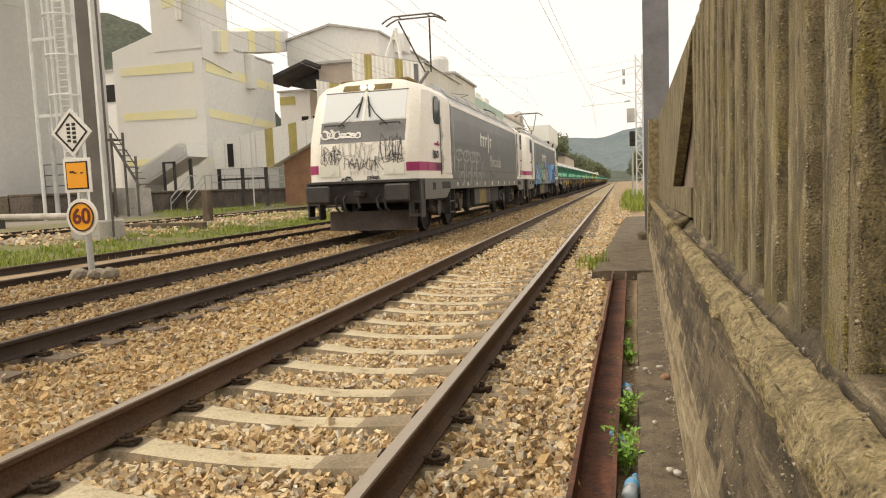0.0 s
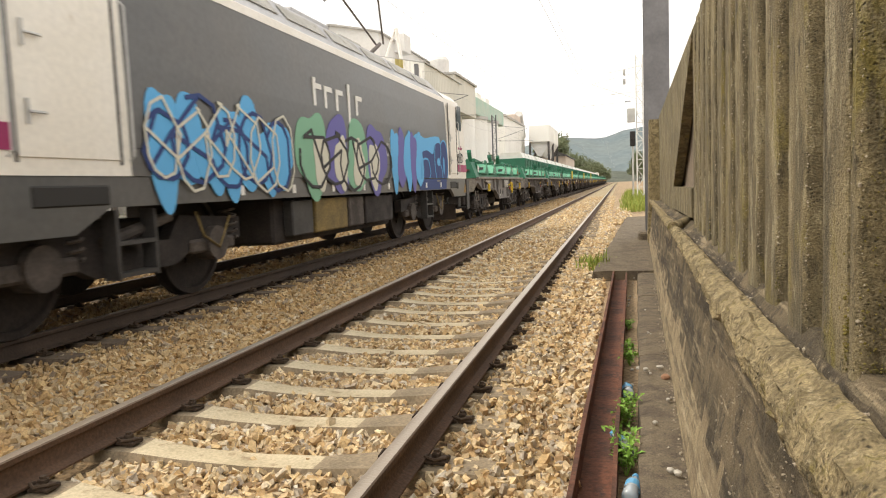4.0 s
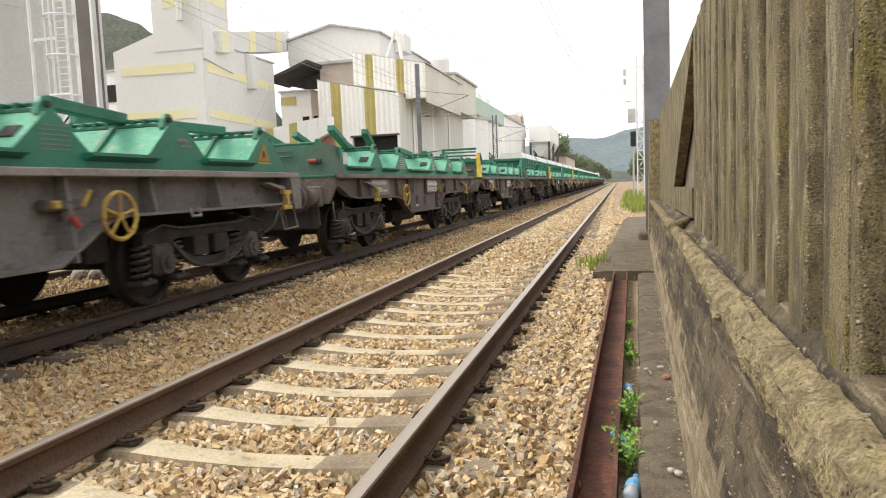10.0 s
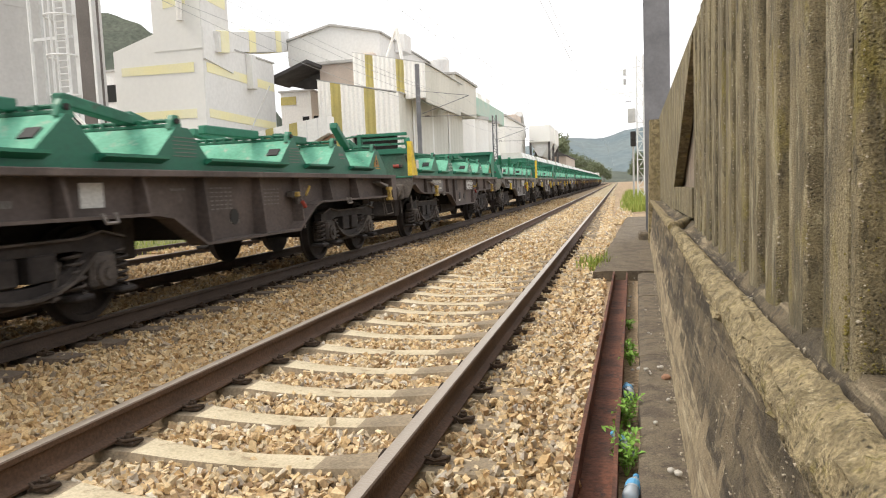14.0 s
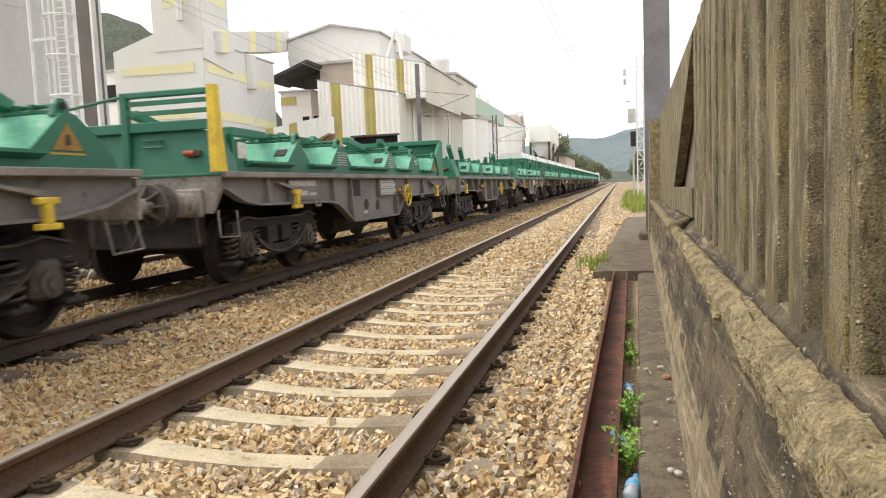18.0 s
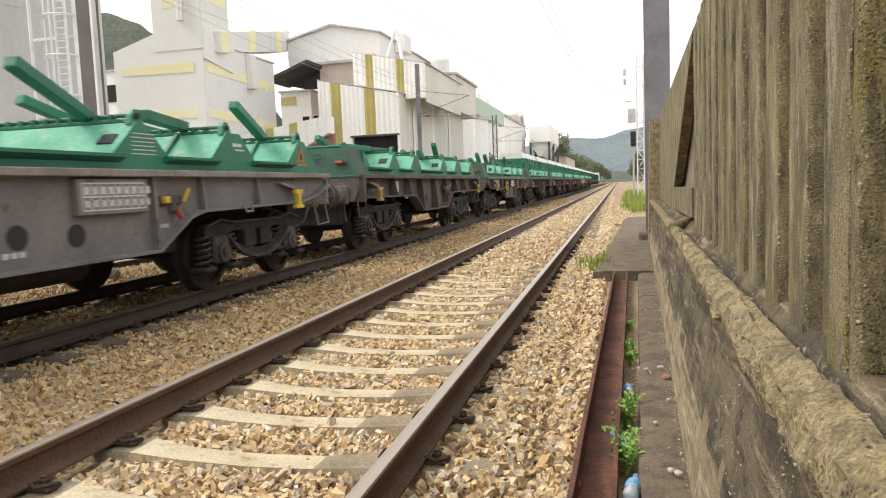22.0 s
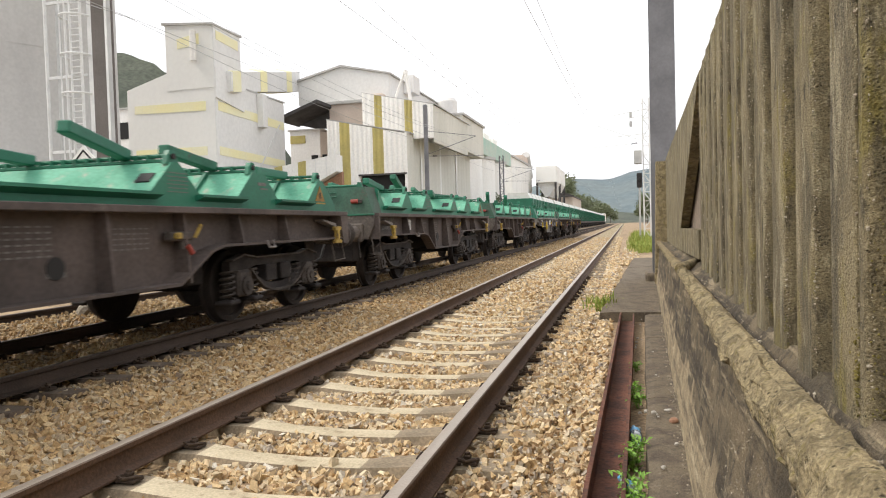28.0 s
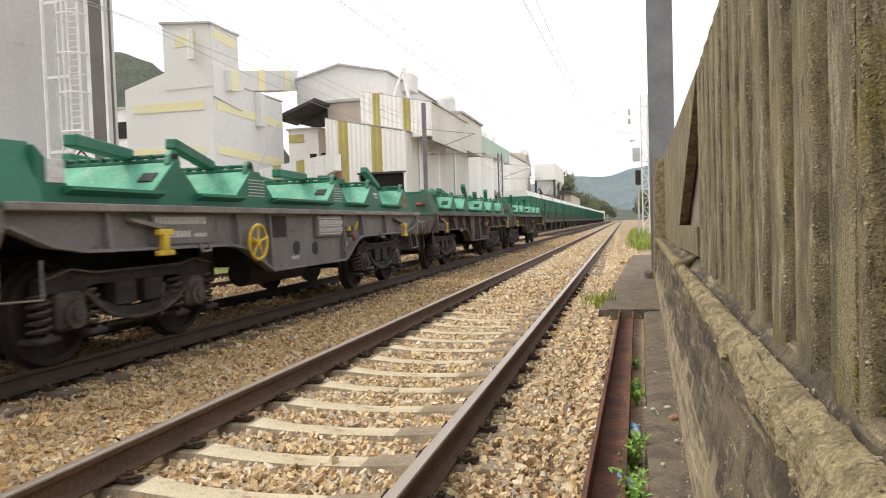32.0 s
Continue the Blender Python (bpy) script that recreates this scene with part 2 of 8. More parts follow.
# ---- mesh helpers ----
class Shape:
    """Vertices and faces of one mesh, gathered piece by piece."""

    def __init__(self):
        self.v, self.f = [], []

    def add(self, verts, faces):
        k = len(self.v)
        self.v += [tuple(p) for p in verts]
        self.f += [tuple(i + k for i in q) for q in faces]
        return self

    def box(self, x0, x1, y0, y1, z0, z1, bev=0.0):
        if bev <= 0:
            v = [(x, y, z) for z in (z0, z1) for y in (y0, y1) for x in (x0, x1)]
            return self.add(v, [(0, 2, 3, 1), (4, 5, 7, 6), (0, 1, 5, 4), (2, 6, 7, 3), (0, 4, 6, 2), (1, 3, 7, 5)])
        b = min(bev, (x1 - x0) / 2.01, (y1 - y0) / 2.01, (z1 - z0) / 2.01)
        c = ((x0 + x1) / 2, (y0 + y1) / 2, (z0 + z1) / 2)
        h = ((x1 - x0) / 2, (y1 - y0) / 2, (z1 - z0) / 2)
        v, at = [], {}
        for sx in (-1, 1):
            for sy in (-1, 1):
                for sz in (-1, 1):
                    for a in range(3):
                        at[sx, sy, sz, a] = len(v)
                        s = (sx, sy, sz)
                        v.append(tuple(c[i] + s[i] * (h[i] - (0 if i == a else b)) for i in range(3)))
        f = []
        for a in range(3):
            i, j = [k for k in range(3) if k != a]
            for s in (-1, 1):
                q = []
                for si, sj in ((-1, -1), (1, -1), (1, 1), (-1, 1)):
                    t = [0, 0, 0]
                    t[a], t[i], t[j] = s, si, sj
                    q.append(at[(*t, a)])
                f.append(tuple(q))
            for si in (-1, 1):
                for sj in (-1, 1):
                    t, u = [0, 0, 0], [0, 0, 0]
                    t[i], t[j], t[a] = si, sj, -1
                    u[i], u[j], u[a] = si, sj, 1
                    f.append((at[(*t, i)], at[(*u, i)], at[(*u, j)], at[(*t, j)]))
        for sx in (-1, 1):
            for sy in (-1, 1):
                for sz in (-1, 1):
                    f.append(tuple(at[sx, sy, sz, a] for a in range(3)))
        return self.add(v, f)

    def prism(self, poly, axis, a, b):
        """A polygon drawn across the axis, pushed from a to b along it."""
        put = {"x": lambda u, w, t: (t, u, w), "y": lambda u, w, t: (u, t, w), "z": lambda u, w, t: (u, w, t)}[axis]
        n = len(poly)
        v = [put(u, w, a) for u, w in poly] + [put(u, w, b) for u, w in poly]
        f = [tuple(range(n)), tuple(range(2 * n - 1, n - 1, -1))]
        f += [(i, (i + 1) % n, n + (i + 1) % n, n + i) for i in range(n)]
        return self.add(v, f)

    def rod(self, p, q, r, r2=None, seg=10):
        p, q = Vector(p), Vector(q)
        r2 = r if r2 is None else r2
        d = (q - p).normalized()
        u = d.orthogonal().normalized()
        w = d.cross(u)
        v = []
        for c, rad in ((p, r), (q, r2)):
            for i in range(seg):
                t = 2 * math.pi * i / seg
                v.append(c + rad * (math.cos(t) * u + math.sin(t) * w))
        f = [(i, (i + 1) % seg, seg + (i + 1) % seg, seg + i) for i in range(seg)]
        return self.add(v, f + [tuple(range(seg - 1, -1, -1)), tuple(range(seg, 2 * seg))])

    def lathe(self, prof, axis="x", at=(0, 0, 0), seg=24):
        """Turns (along, radius) pairs round an axis; open ends are closed."""
        v, f = [], []
        for s, r in prof:
            for i in range(seg):
                t = 2 * math.pi * i / seg
                c, d = r * math.cos(t), r * math.sin(t)
                p = {"x": (s, c, d), "y": (c, s, d), "z": (c, d, s)}[axis]
                v.append((p[0] + at[0], p[1] + at[1], p[2] + at[2]))
        for k in range(len(prof) - 1):
            for i in range(seg):
                j = (i + 1) % seg
                f.append((k * seg + i, k * seg + j, (k + 1) * seg + j, (k + 1) * seg + i))
        f += [tuple(range(seg)), tuple(range((len(prof) - 1) * seg, len(prof) * seg))]
        return self.add(v, f)

    def path(self, pts, r, seg=6, closed=False):
        """A bent round bar through the points."""
        pts = [Vector(p) for p in pts]
        n, v = len(pts), []
        for i, p in enumerate(pts):
            a = pts[i - 1] if i or closed else p
            b = pts[(i + 1) % n] if i < n - 1 or closed else p
            d = (b - a).normalized()
            k = Vector((0, 0, 1)) if abs(d.z) < 0.9 else Vector((1, 0, 0))
            u = d.cross(k).normalized()
            w = d.cross(u)
            v += [p + r * (math.cos(2 * math.pi * j / seg) * u + math.sin(2 * math.pi * j / seg) * w) for j in range(seg)]
        m = n if closed else n - 1
        f = [(i * seg + j, i * seg + (j + 1) % seg, ((i + 1) % n) * seg + (j + 1) % seg, ((i + 1) % n) * seg + j) for i in range(m) for j in range(seg)]
        if not closed:
            f += [tuple(range(seg)), tuple(range((n - 1) * seg, n * seg))]
        return self.add(v, f)

    def obox(self, m, hx, hy, hz):
        v = [m @ Vector((x, y, z)) for z in (-hz, hz) for y in (-hy, hy) for x in (-hx, hx)]
        return self.add(v, [(0, 2, 3, 1), (4, 5, 7, 6), (0, 1, 5, 4), (2, 6, 7, 3), (0, 4, 6, 2), (1, 3, 7, 5)])

    def ribbon(self, pts, wide, x, thick=0.004):
        """A painted stroke on the plane x: pts are (y, z)."""
        for k in range(len(pts) - 1):
            (a, b), (c, d) = pts[k], pts[k + 1]
            n = math.hypot(c - a, d - b) or 1
            e, g = (c - a) / n * wide * 0.25, (d - b) / n * wide * 0.25
            u, w = -(d - b) / n * wide / 2, (c - a) / n * wide / 2
            q = [(a - e + u, b - g + w), (a - e - u, b - g - w), (c + e - u, d + g - w), (c + e + u, d + g + w)]
            self.add([(x, *p) for p in q] + [(x + thick, *p) for p in q],
                     [(0, 1, 2, 3), (7, 6, 5, 4), (0, 4, 5, 1), (1, 5, 6, 2), (2, 6, 7, 3), (3, 7, 4, 0)])
        return self

    def mesh(self, name, smooth=0):
        me = bpy.data.meshes.new(name)
        me.from_pydata(self.v, [], self.f)
        if len(self.f) < 20000:
            b = bmesh.new()
            b.from_mesh(me)
            bmesh.ops.recalc_face_normals(b, faces=b.faces)
            b.to_mesh(me)
            b.free()
        if smooth:
            me.shade_smooth()
            me.set_sharp_from_angle(angle=radians(smooth))
        return me


def part(name, shape, mat, parent=None, label="", smooth=0, at=None):
    me = shape if isinstance(shape, bpy.types.Mesh) else shape.mesh(name, smooth)
    if not me.materials:
        me.materials.append(MAT[mat] if isinstance(mat, str) else mat)
    ob = new(name, me)
    if parent:
        ob.parent = parent
    if at is not None:
        ob.matrix_basis = at
    if label:
        tagged(ob, label)
    return ob


def thing(name, label, category, group="", kind="", at=None):
    ob = new(name)
    ob.empty_display_size = 0.2
    if at is not None:
        ob.matrix_basis = at
    return tagged(ob, label, category, group, kind)


rng = random.Random(7)


# ---- ground ----
def ground_height(x, y):
    pts = [(-3000, 0.3), (-27, 0.36), (-18, 0.33), (-12.3, 0.29), (-10.8, 0.16), (-9.6, 0.02), (-6.3, 0.03), (-5.7, -0.03), (-2.6, -0.07),
           (-1.9, -0.10), (-1.3, -0.07), (1.3, -0.08), (1.62, -0.05), (2.0, -0.05), (3000, 0.0)]
    for (a, b), (c, d) in zip(pts, pts[1:]):
        if x <= c:
            return b + (d - b) * (x - a) / (c - a)
    return 0.0


def build_ground():
    xs = [-3000, -900, -300, -120, -60, -35] + [-27 + i for i in range(0, 15)] + [-12 + 0.5 * i for i in range(0, 30)] + [3.2, 6, 12, 40, 150, 600, 3000]
    ys = [-200, -60, -20, -6, 0] + [2 + i for i in range(0, 40)] + [46, 52, 60, 70, 85, 100, 130, 170, 230, 320, 500, 900, 1600, 3500]
    s = Shape()
    v = [(x, y, ground_height(x, y) + (0.03 * noise.noise((x * 0.7, y * 0.7, 0)) if -27 < x < 2 and y < 45 else 0)) for y in ys for x in xs]
    n = len(xs)
    f = [(j * n + i, j * n + i + 1, (j + 1) * n + i + 1, (j + 1) * n + i) for j in range(len(ys) - 1) for i in range(n - 1)]
    s.add(v, f)
    tagged(part("ground", s, "ground", smooth=60), "ballasted railway ground with weeds and a dusty yard", "ground", kind="structure")


build_ground()


# ---- tracks ----
def rail_profile():
    h = [(0.070, 0.0), (0.070, 0.011), (0.022, 0.027), (0.010, 0.045), (0.010, 0.112), (0.034, 0.124), (0.036, 0.150), (0.030, 0.157), (0.015, 0.160)]
    return h + [(-x, z) for x, z in reversed(h)]


def rail(parent, x, z_top, y0, y1, mat):
    s = Shape().prism([(x + u, z_top - 0.160 + w) for u, w in rail_profile()], "y", y0, y1)
    return part("rail", s, mat, parent, smooth=35)


def sleeper_mesh(name, mat):
    """A concrete sleeper: a tapered bar, waisted and dipped in its middle."""
    s = Shape()
    st = [(-1.30, 0.0), (-0.98, 0.0), (-0.66, -0.004), (-0.38, -0.034), (0, -0.045), (0.38, -0.034), (0.66, -0.004), (0.98, 0.0), (1.30, 0.0)]
    v = []
    for x, z in st:
        w = 0.128 if abs(x) > 0.55 else 0.108
        v += [(x, -w - 0.02, z - 0.2), (x, -w, z - 0.055), (x, -w + 0.022, z), (x, w - 0.022, z), (x, w, z - 0.055), (x, w + 0.02, z - 0.2)]
    f = [(k * 6 + i, k * 6 + i + 1, k * 6 + i + 7, k * 6 + i + 6) for k in range(len(st) - 1) for i in range(5)]
    f += [tuple(range(6)), tuple(range(len(v) - 6, len(v)))]
    me = s.add(v, f).mesh(name)
    me.materials.append(MAT[mat])
    # ends are dirty; the steep side faces take the same darker tone
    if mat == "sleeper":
        me.materials.append(MAT["sleeper_end_side"])
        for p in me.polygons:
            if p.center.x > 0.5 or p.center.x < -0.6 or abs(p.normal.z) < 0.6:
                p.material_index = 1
    return me


def clip_mesh():
    s = Shape()
    s.box(-0.045, 0.045, -0.06, 0.06, 0.0, 0.022, 0.006)
    s.rod((0, 0, 0.0), (0, 0, 0.065), 0.016, seg=8)
    s.box(-0.02, 0.02, -0.02, 0.02, 0.03, 0.052, 0.004)
    pts = [(0.03, -0.055, 0.02), (-0.03, -0.05, 0.034), (-0.055, 0.0, 0.03), (-0.03, 0.05, 0.034), (0.03, 0.055, 0.02)]
    s.path(pts, 0.009, 6)
    me = s.mesh("clip")
    me.materials.append(MAT["clip"])
    return me


def build_tracks():
    near = thing("railway_track", "straight ballasted track with rusty rails on pale concrete sleepers", "railway track", "tracks", "structure")
    for sx in (-1, 1):
        rail(near, sx * GAUGE, RAIL_TOP, -30, 420, "rail")
    me, cm = sleeper_mesh("sleeper", "sleeper"), clip_mesh()
    first, step = 3.185, 0.589
    for i in range(-8, 90):
        y = first + step * i
        yaw = rng.uniform(-0.6, 0.6)
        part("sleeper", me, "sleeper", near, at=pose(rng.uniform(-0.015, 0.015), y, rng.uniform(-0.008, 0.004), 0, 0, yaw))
        if i < 24:
            for sx in (-1, 1):
                for side in (-1, 1):
                    part("rail_clip", cm, "clip", near, at=pose(sx * GAUGE + side * 0.115, y, 0.0, 0, 0, 90 if side > 0 else -90))
    far = Shape()
    for i in range(90, 600):
        y = first + step * i
        far.box(-1.3, 1.3, y - 0.11, y + 0.11, -0.2, -0.005)
    tagged(part("far_sleepers", far, "sleeper", near), kind="stuff")
    for name, x, top, mat, sm in (("train_track", TRACK_TRAIN, RAIL_TOP, "rail_dark", "sleeper_old"), ("siding_track", TRACK_SIDING, 0.17, "rail_dark", "sleeper_old")):
        tr = thing(name, "dark oily track on sleepers sunk in ballast" if name == "train_track" else "weedy siding track with dark rails", "railway track", "tracks", "structure")
        for sx in (-1, 1):
            rail(tr, x + sx * GAUGE, top, -60, 420, mat)
        m2 = sleeper_mesh("sleeper", sm)
        for i in range(0, 70):
            y = 2.0 + 0.6 * i
            part("sleeper", m2, sm, tr, at=pose(x, y, -0.01 if name == "train_track" else 0.0, 0, 0, rng.uniform(-0.8, 0.8)))
            if i < 26 and name == "train_track":
                for sx in (-1, 1):
                    for side in (-1, 1):
                        part("rail_clip", cm, "clip", tr, at=pose(x + sx * GAUGE + side * 0.115, y, -0.005, 0, 0, 90 if side > 0 else -90))
        far = Shape()
        for i in range(70, 500):
            far.box(x - 1.3, x + 1.3, 1.9 + 0.6 * i, 2.1 + 0.6 * i, -0.2, -0.02)
        tagged(part("far_sleepers", far, sm, tr), kind="stuff")


build_tracks()


# ---- crushed stone ----
def stone_material(name, tone):
    m = surf(name, (0.4, 0.3, 0.2), (0.4, 0.3, 0.2), 0.92, 0, 8, 70, 0.25, 0.22, by="island")
    n = m.node_tree.nodes
    r = [k for k in n if k.bl_idname == "ShaderNodeValToRGB"][0].color_ramp
    r.interpolation = "LINEAR"
    cols = [(0.0, (0.31, 0.205, 0.115)), (0.14, (0.48, 0.32, 0.155)), (0.32, (0.64, 0.48, 0.27)), (0.5, (0.46, 0.325, 0.185)), (0.66, (0.70, 0.57, 0.37)),
            (0.8, (0.34, 0.285, 0.23)), (0.9, (0.50, 0.38, 0.22)), (1.0, (0.66, 0.60, 0.50))]
    while len(r.elements) < len(cols):
        r.elements.new(0.5)
    for e, (p, c) in zip(r.elements, cols):
        e.position, e.color = p, (c[0] * tone * (1.0 if tone > 1 else 1.08), c[1] * tone * 1.02, c[2] * tone * (1.04 if tone > 1 else 0.90), 1)
    return m


MAT["stone"] = stone_material("ballast_stone", 1.06)
MAT["stone_mid"] = stone_material("brown_ballast_stone", 0.80)
MAT["stone_dusty"] = stone_material("dusty_ballast_stone", 0.67)


def scatter_stones(name, label, regions, seed, mat="stone"):
    """Angular broken stones, each a jittered block lying at its own angle."""
    g = np.random.default_rng(seed)
    cube = np.array([(x, y, z) for z in (-1, 1) for y in (-1, 1) for x in (-1, 1)], float)
    tri = np.array([(0, 2, 3), (0, 3, 1), (4, 5, 7), (4, 7, 6), (0, 1, 5), (0, 5, 4), (2, 6, 7), (2, 7, 3), (0, 4, 6), (0, 6, 2), (1, 3, 7), (1, 7, 5)])
    vs, fs, k = [], [], 0
    for (x0, x1, y0, y1, per, lo, hi, lift, keep) in regions:
        n = int((x1 - x0) * (y1 - y0) * per)
        p = np.stack([g.uniform(x0, x1, n), g.uniform(y0, y1, n)], 1)
        ok = keep(p[:, 0], p[:, 1], g.random(n))
        p = p[ok]
        n = len(p)
        size = g.uniform(lo, hi, n) * np.where(g.random(n) < 0.12, 1.35, 1.0)
        q = cube[None] * (0.5 * size)[:, None, None] * np.array([1.25, 0.95, 0.62]) * g.uniform(0.6, 1.0, (n, 1, 3)) * g.uniform(0.35, 1.0, (n, 8, 3))
        a = g.normal(size=(n, 4))
        a /= np.linalg.norm(a, axis=1)[:, None]
        w, x, y, z = a.T
        rot = np.stack([1 - 2 * (y * y + z * z), 2 * (x * y - w * z), 2 * (x * z + w * y), 2 * (x * y + w * z), 1 - 2 * (x * x + z * z), 2 * (y * z - w * x),
                        2 * (x * z - w * y), 2 * (y * z + w * x), 1 - 2 * (x * x + y * y)], 1).reshape(n, 3, 3)
        q = np.einsum("nij,nkj->nki", rot, q)
        base = np.array([ground_height(float(u), 0) for u in p[:, 0]])
        q[:, :, 0] += p[:, 0:1]
        q[:, :, 1] += p[:, 1:2]
        q[:, :, 2] += (base + lift + g.uniform(0.0, 0.035, n))[:, None]
        vs.append(q.reshape(-1, 3))
        fs.append((tri[None] + (k + 8 * np.arange(n))[:, None, None]).reshape(-1, 3))
        k += 8 * n
    v, f = np.concatenate(vs), np.concatenate(fs)
    me = bpy.data.meshes.new(name)
    me.vertices.add(len(v))
    me.vertices.foreach_set("co", v.ravel())
    me.loops.add(f.size)
    me.loops.foreach_set("vertex_index", f.ravel().astype(np.int32))
    me.polygons.add(len(f))
    me.polygons.foreach_set("loop_start", (3 * np.arange(len(f))).astype(np.int32))
    me.update()
    me.validate()
    me.shade_flat()
    me.materials.append(MAT[mat])
    return tagged(new(name, me), label, "ballast", kind="stuff")


def off_rails(x, y, r, sleepers=True):
    ok = np.ones(len(x), bool)
    for c in (TRACK_NEAR, TRACK_TRAIN, TRACK_SIDING):
        for sx in (-1, 1):
            ok &= np.abs(x - c - sx * GAUGE) > 0.085
    if sleepers:
        ph = np.abs(((y - 3.185) / 0.589 + 0.5) % 1.0 - 0.5) * 0.589
        on = (ph < 0.115) & (np.abs(x) < 1.22)
        ok &= ~(on & (r > 0.02 + 0.9 * (np.abs(x) > 0.98) + 0.5 * ((np.abs(x) > 0.62) & (np.abs(x) < 0.98))))
    return ok


scatter_stones("ballast_stones", "tan and brown broken ballast stones", [
    (-1.1, 1.60, -8.0, 2.3, 260, 0.05, 0.095, -0.012, off_rails),
    (-1.1, 1.66, 2.3, 6.5, 1150, 0.034, 0.070, -0.004, off_rails),
    (-1.1, 1.66, 6.5, 10.6, 640, 0.044, 0.085, -0.006, off_rails),
    (-1.1, 1.60, 10.2, 12.6, 90, 0.050, 0.090, 0.030, lambda x, y, r: off_rails(x, y, r, False)),
    (-1.1, 1.60, 10.6, 16.5, 330, 0.050, 0.090, 0.012, off_rails),
    (-1.1, 1.60, 12.4, 16.5, 130, 0.050, 0.090, 0.050, lambda x, y, r: off_rails(x, y, r, False)),
    (-1.1, 1.60, 16.5, 26, 190, 0.06, 0.10, 0.012, off_rails),
    (-1.1, 1.55, 26, 60, 60, 0.09, 0.14, 0.02, off_rails),
    (0.96, 1.42, -1, 7, 800, 0.032, 0.062, 0.048, off_rails),
    (0.96, 1.42, 7, 12, 420, 0.045, 0.080, 0.048, off_rails),
    (1.30, 1.75, 10.2, 26, 120, 0.06, 0.11, 0.03, off_rails),
    (1.75, 2.3, 22, 34, 60, 0.08, 0.14, 0.03, off_rails),
], 3)
scatter_stones("ballast_stones", "brown dusty ballast stones on the track shoulder", [
    (-2.6, -1.0, -8.0, 3.0, 220, 0.05, 0.095, 0.0, off_rails),
    (-2.6, -1.0, 3.0, 6.5, 900, 0.038, 0.080, 0.0, off_rails),
    (-2.6, -1.0, 6.5, 12, 520, 0.050, 0.095, 0.0, off_rails),
    (-2.6, -1.0, 12, 26, 230, 0.06, 0.10, 0.0, off_rails),
    (-2.6, -1.0, 26, 60, 60, 0.09, 0.14, 0.0, off_rails),
], 5, "stone_mid")
scatter_stones("ballast_stones", "dusty brown ballast stones between the tracks", [
    (-5.6, -2.5, -8.0, 4.0, 150, 0.05, 0.095, 0.0, lambda x, y, r: off_rails(x, y, r, False)),
    (-5.6, -2.5, 4.0, 10, 480, 0.04, 0.075, 0.0, lambda x, y, r: off_rails(x, y, r, False)),
    (-7.2, -5.6, 6.0, 14, 260, 0.045, 0.085, 0.0, lambda x, y, r: off_rails(x, y, r, False)),
    (-5.6, -2.5, 10, 22, 170, 0.06, 0.10, 0.0, lambda x, y, r: off_rails(x, y, r, False)),
    (-9.4, -5.6, 14, 34, 60, 0.08, 0.13, 0.0, lambda x, y, r: off_rails(x, y, r, False)),
    (-5.6, -2.5, 22, 60, 45, 0.10, 0.15, 0.0, lambda x, y, r: off_rails(x, y, r, False)),
], 4, "stone_dusty")
scatter_stones("yard_stones", "pale rubble scattered over the yard", [
    (-17.0, -11.0, 14, 34, 16, 0.08, 0.2, 0.0, lambda x, y, r: r < 0.8),
], 6)


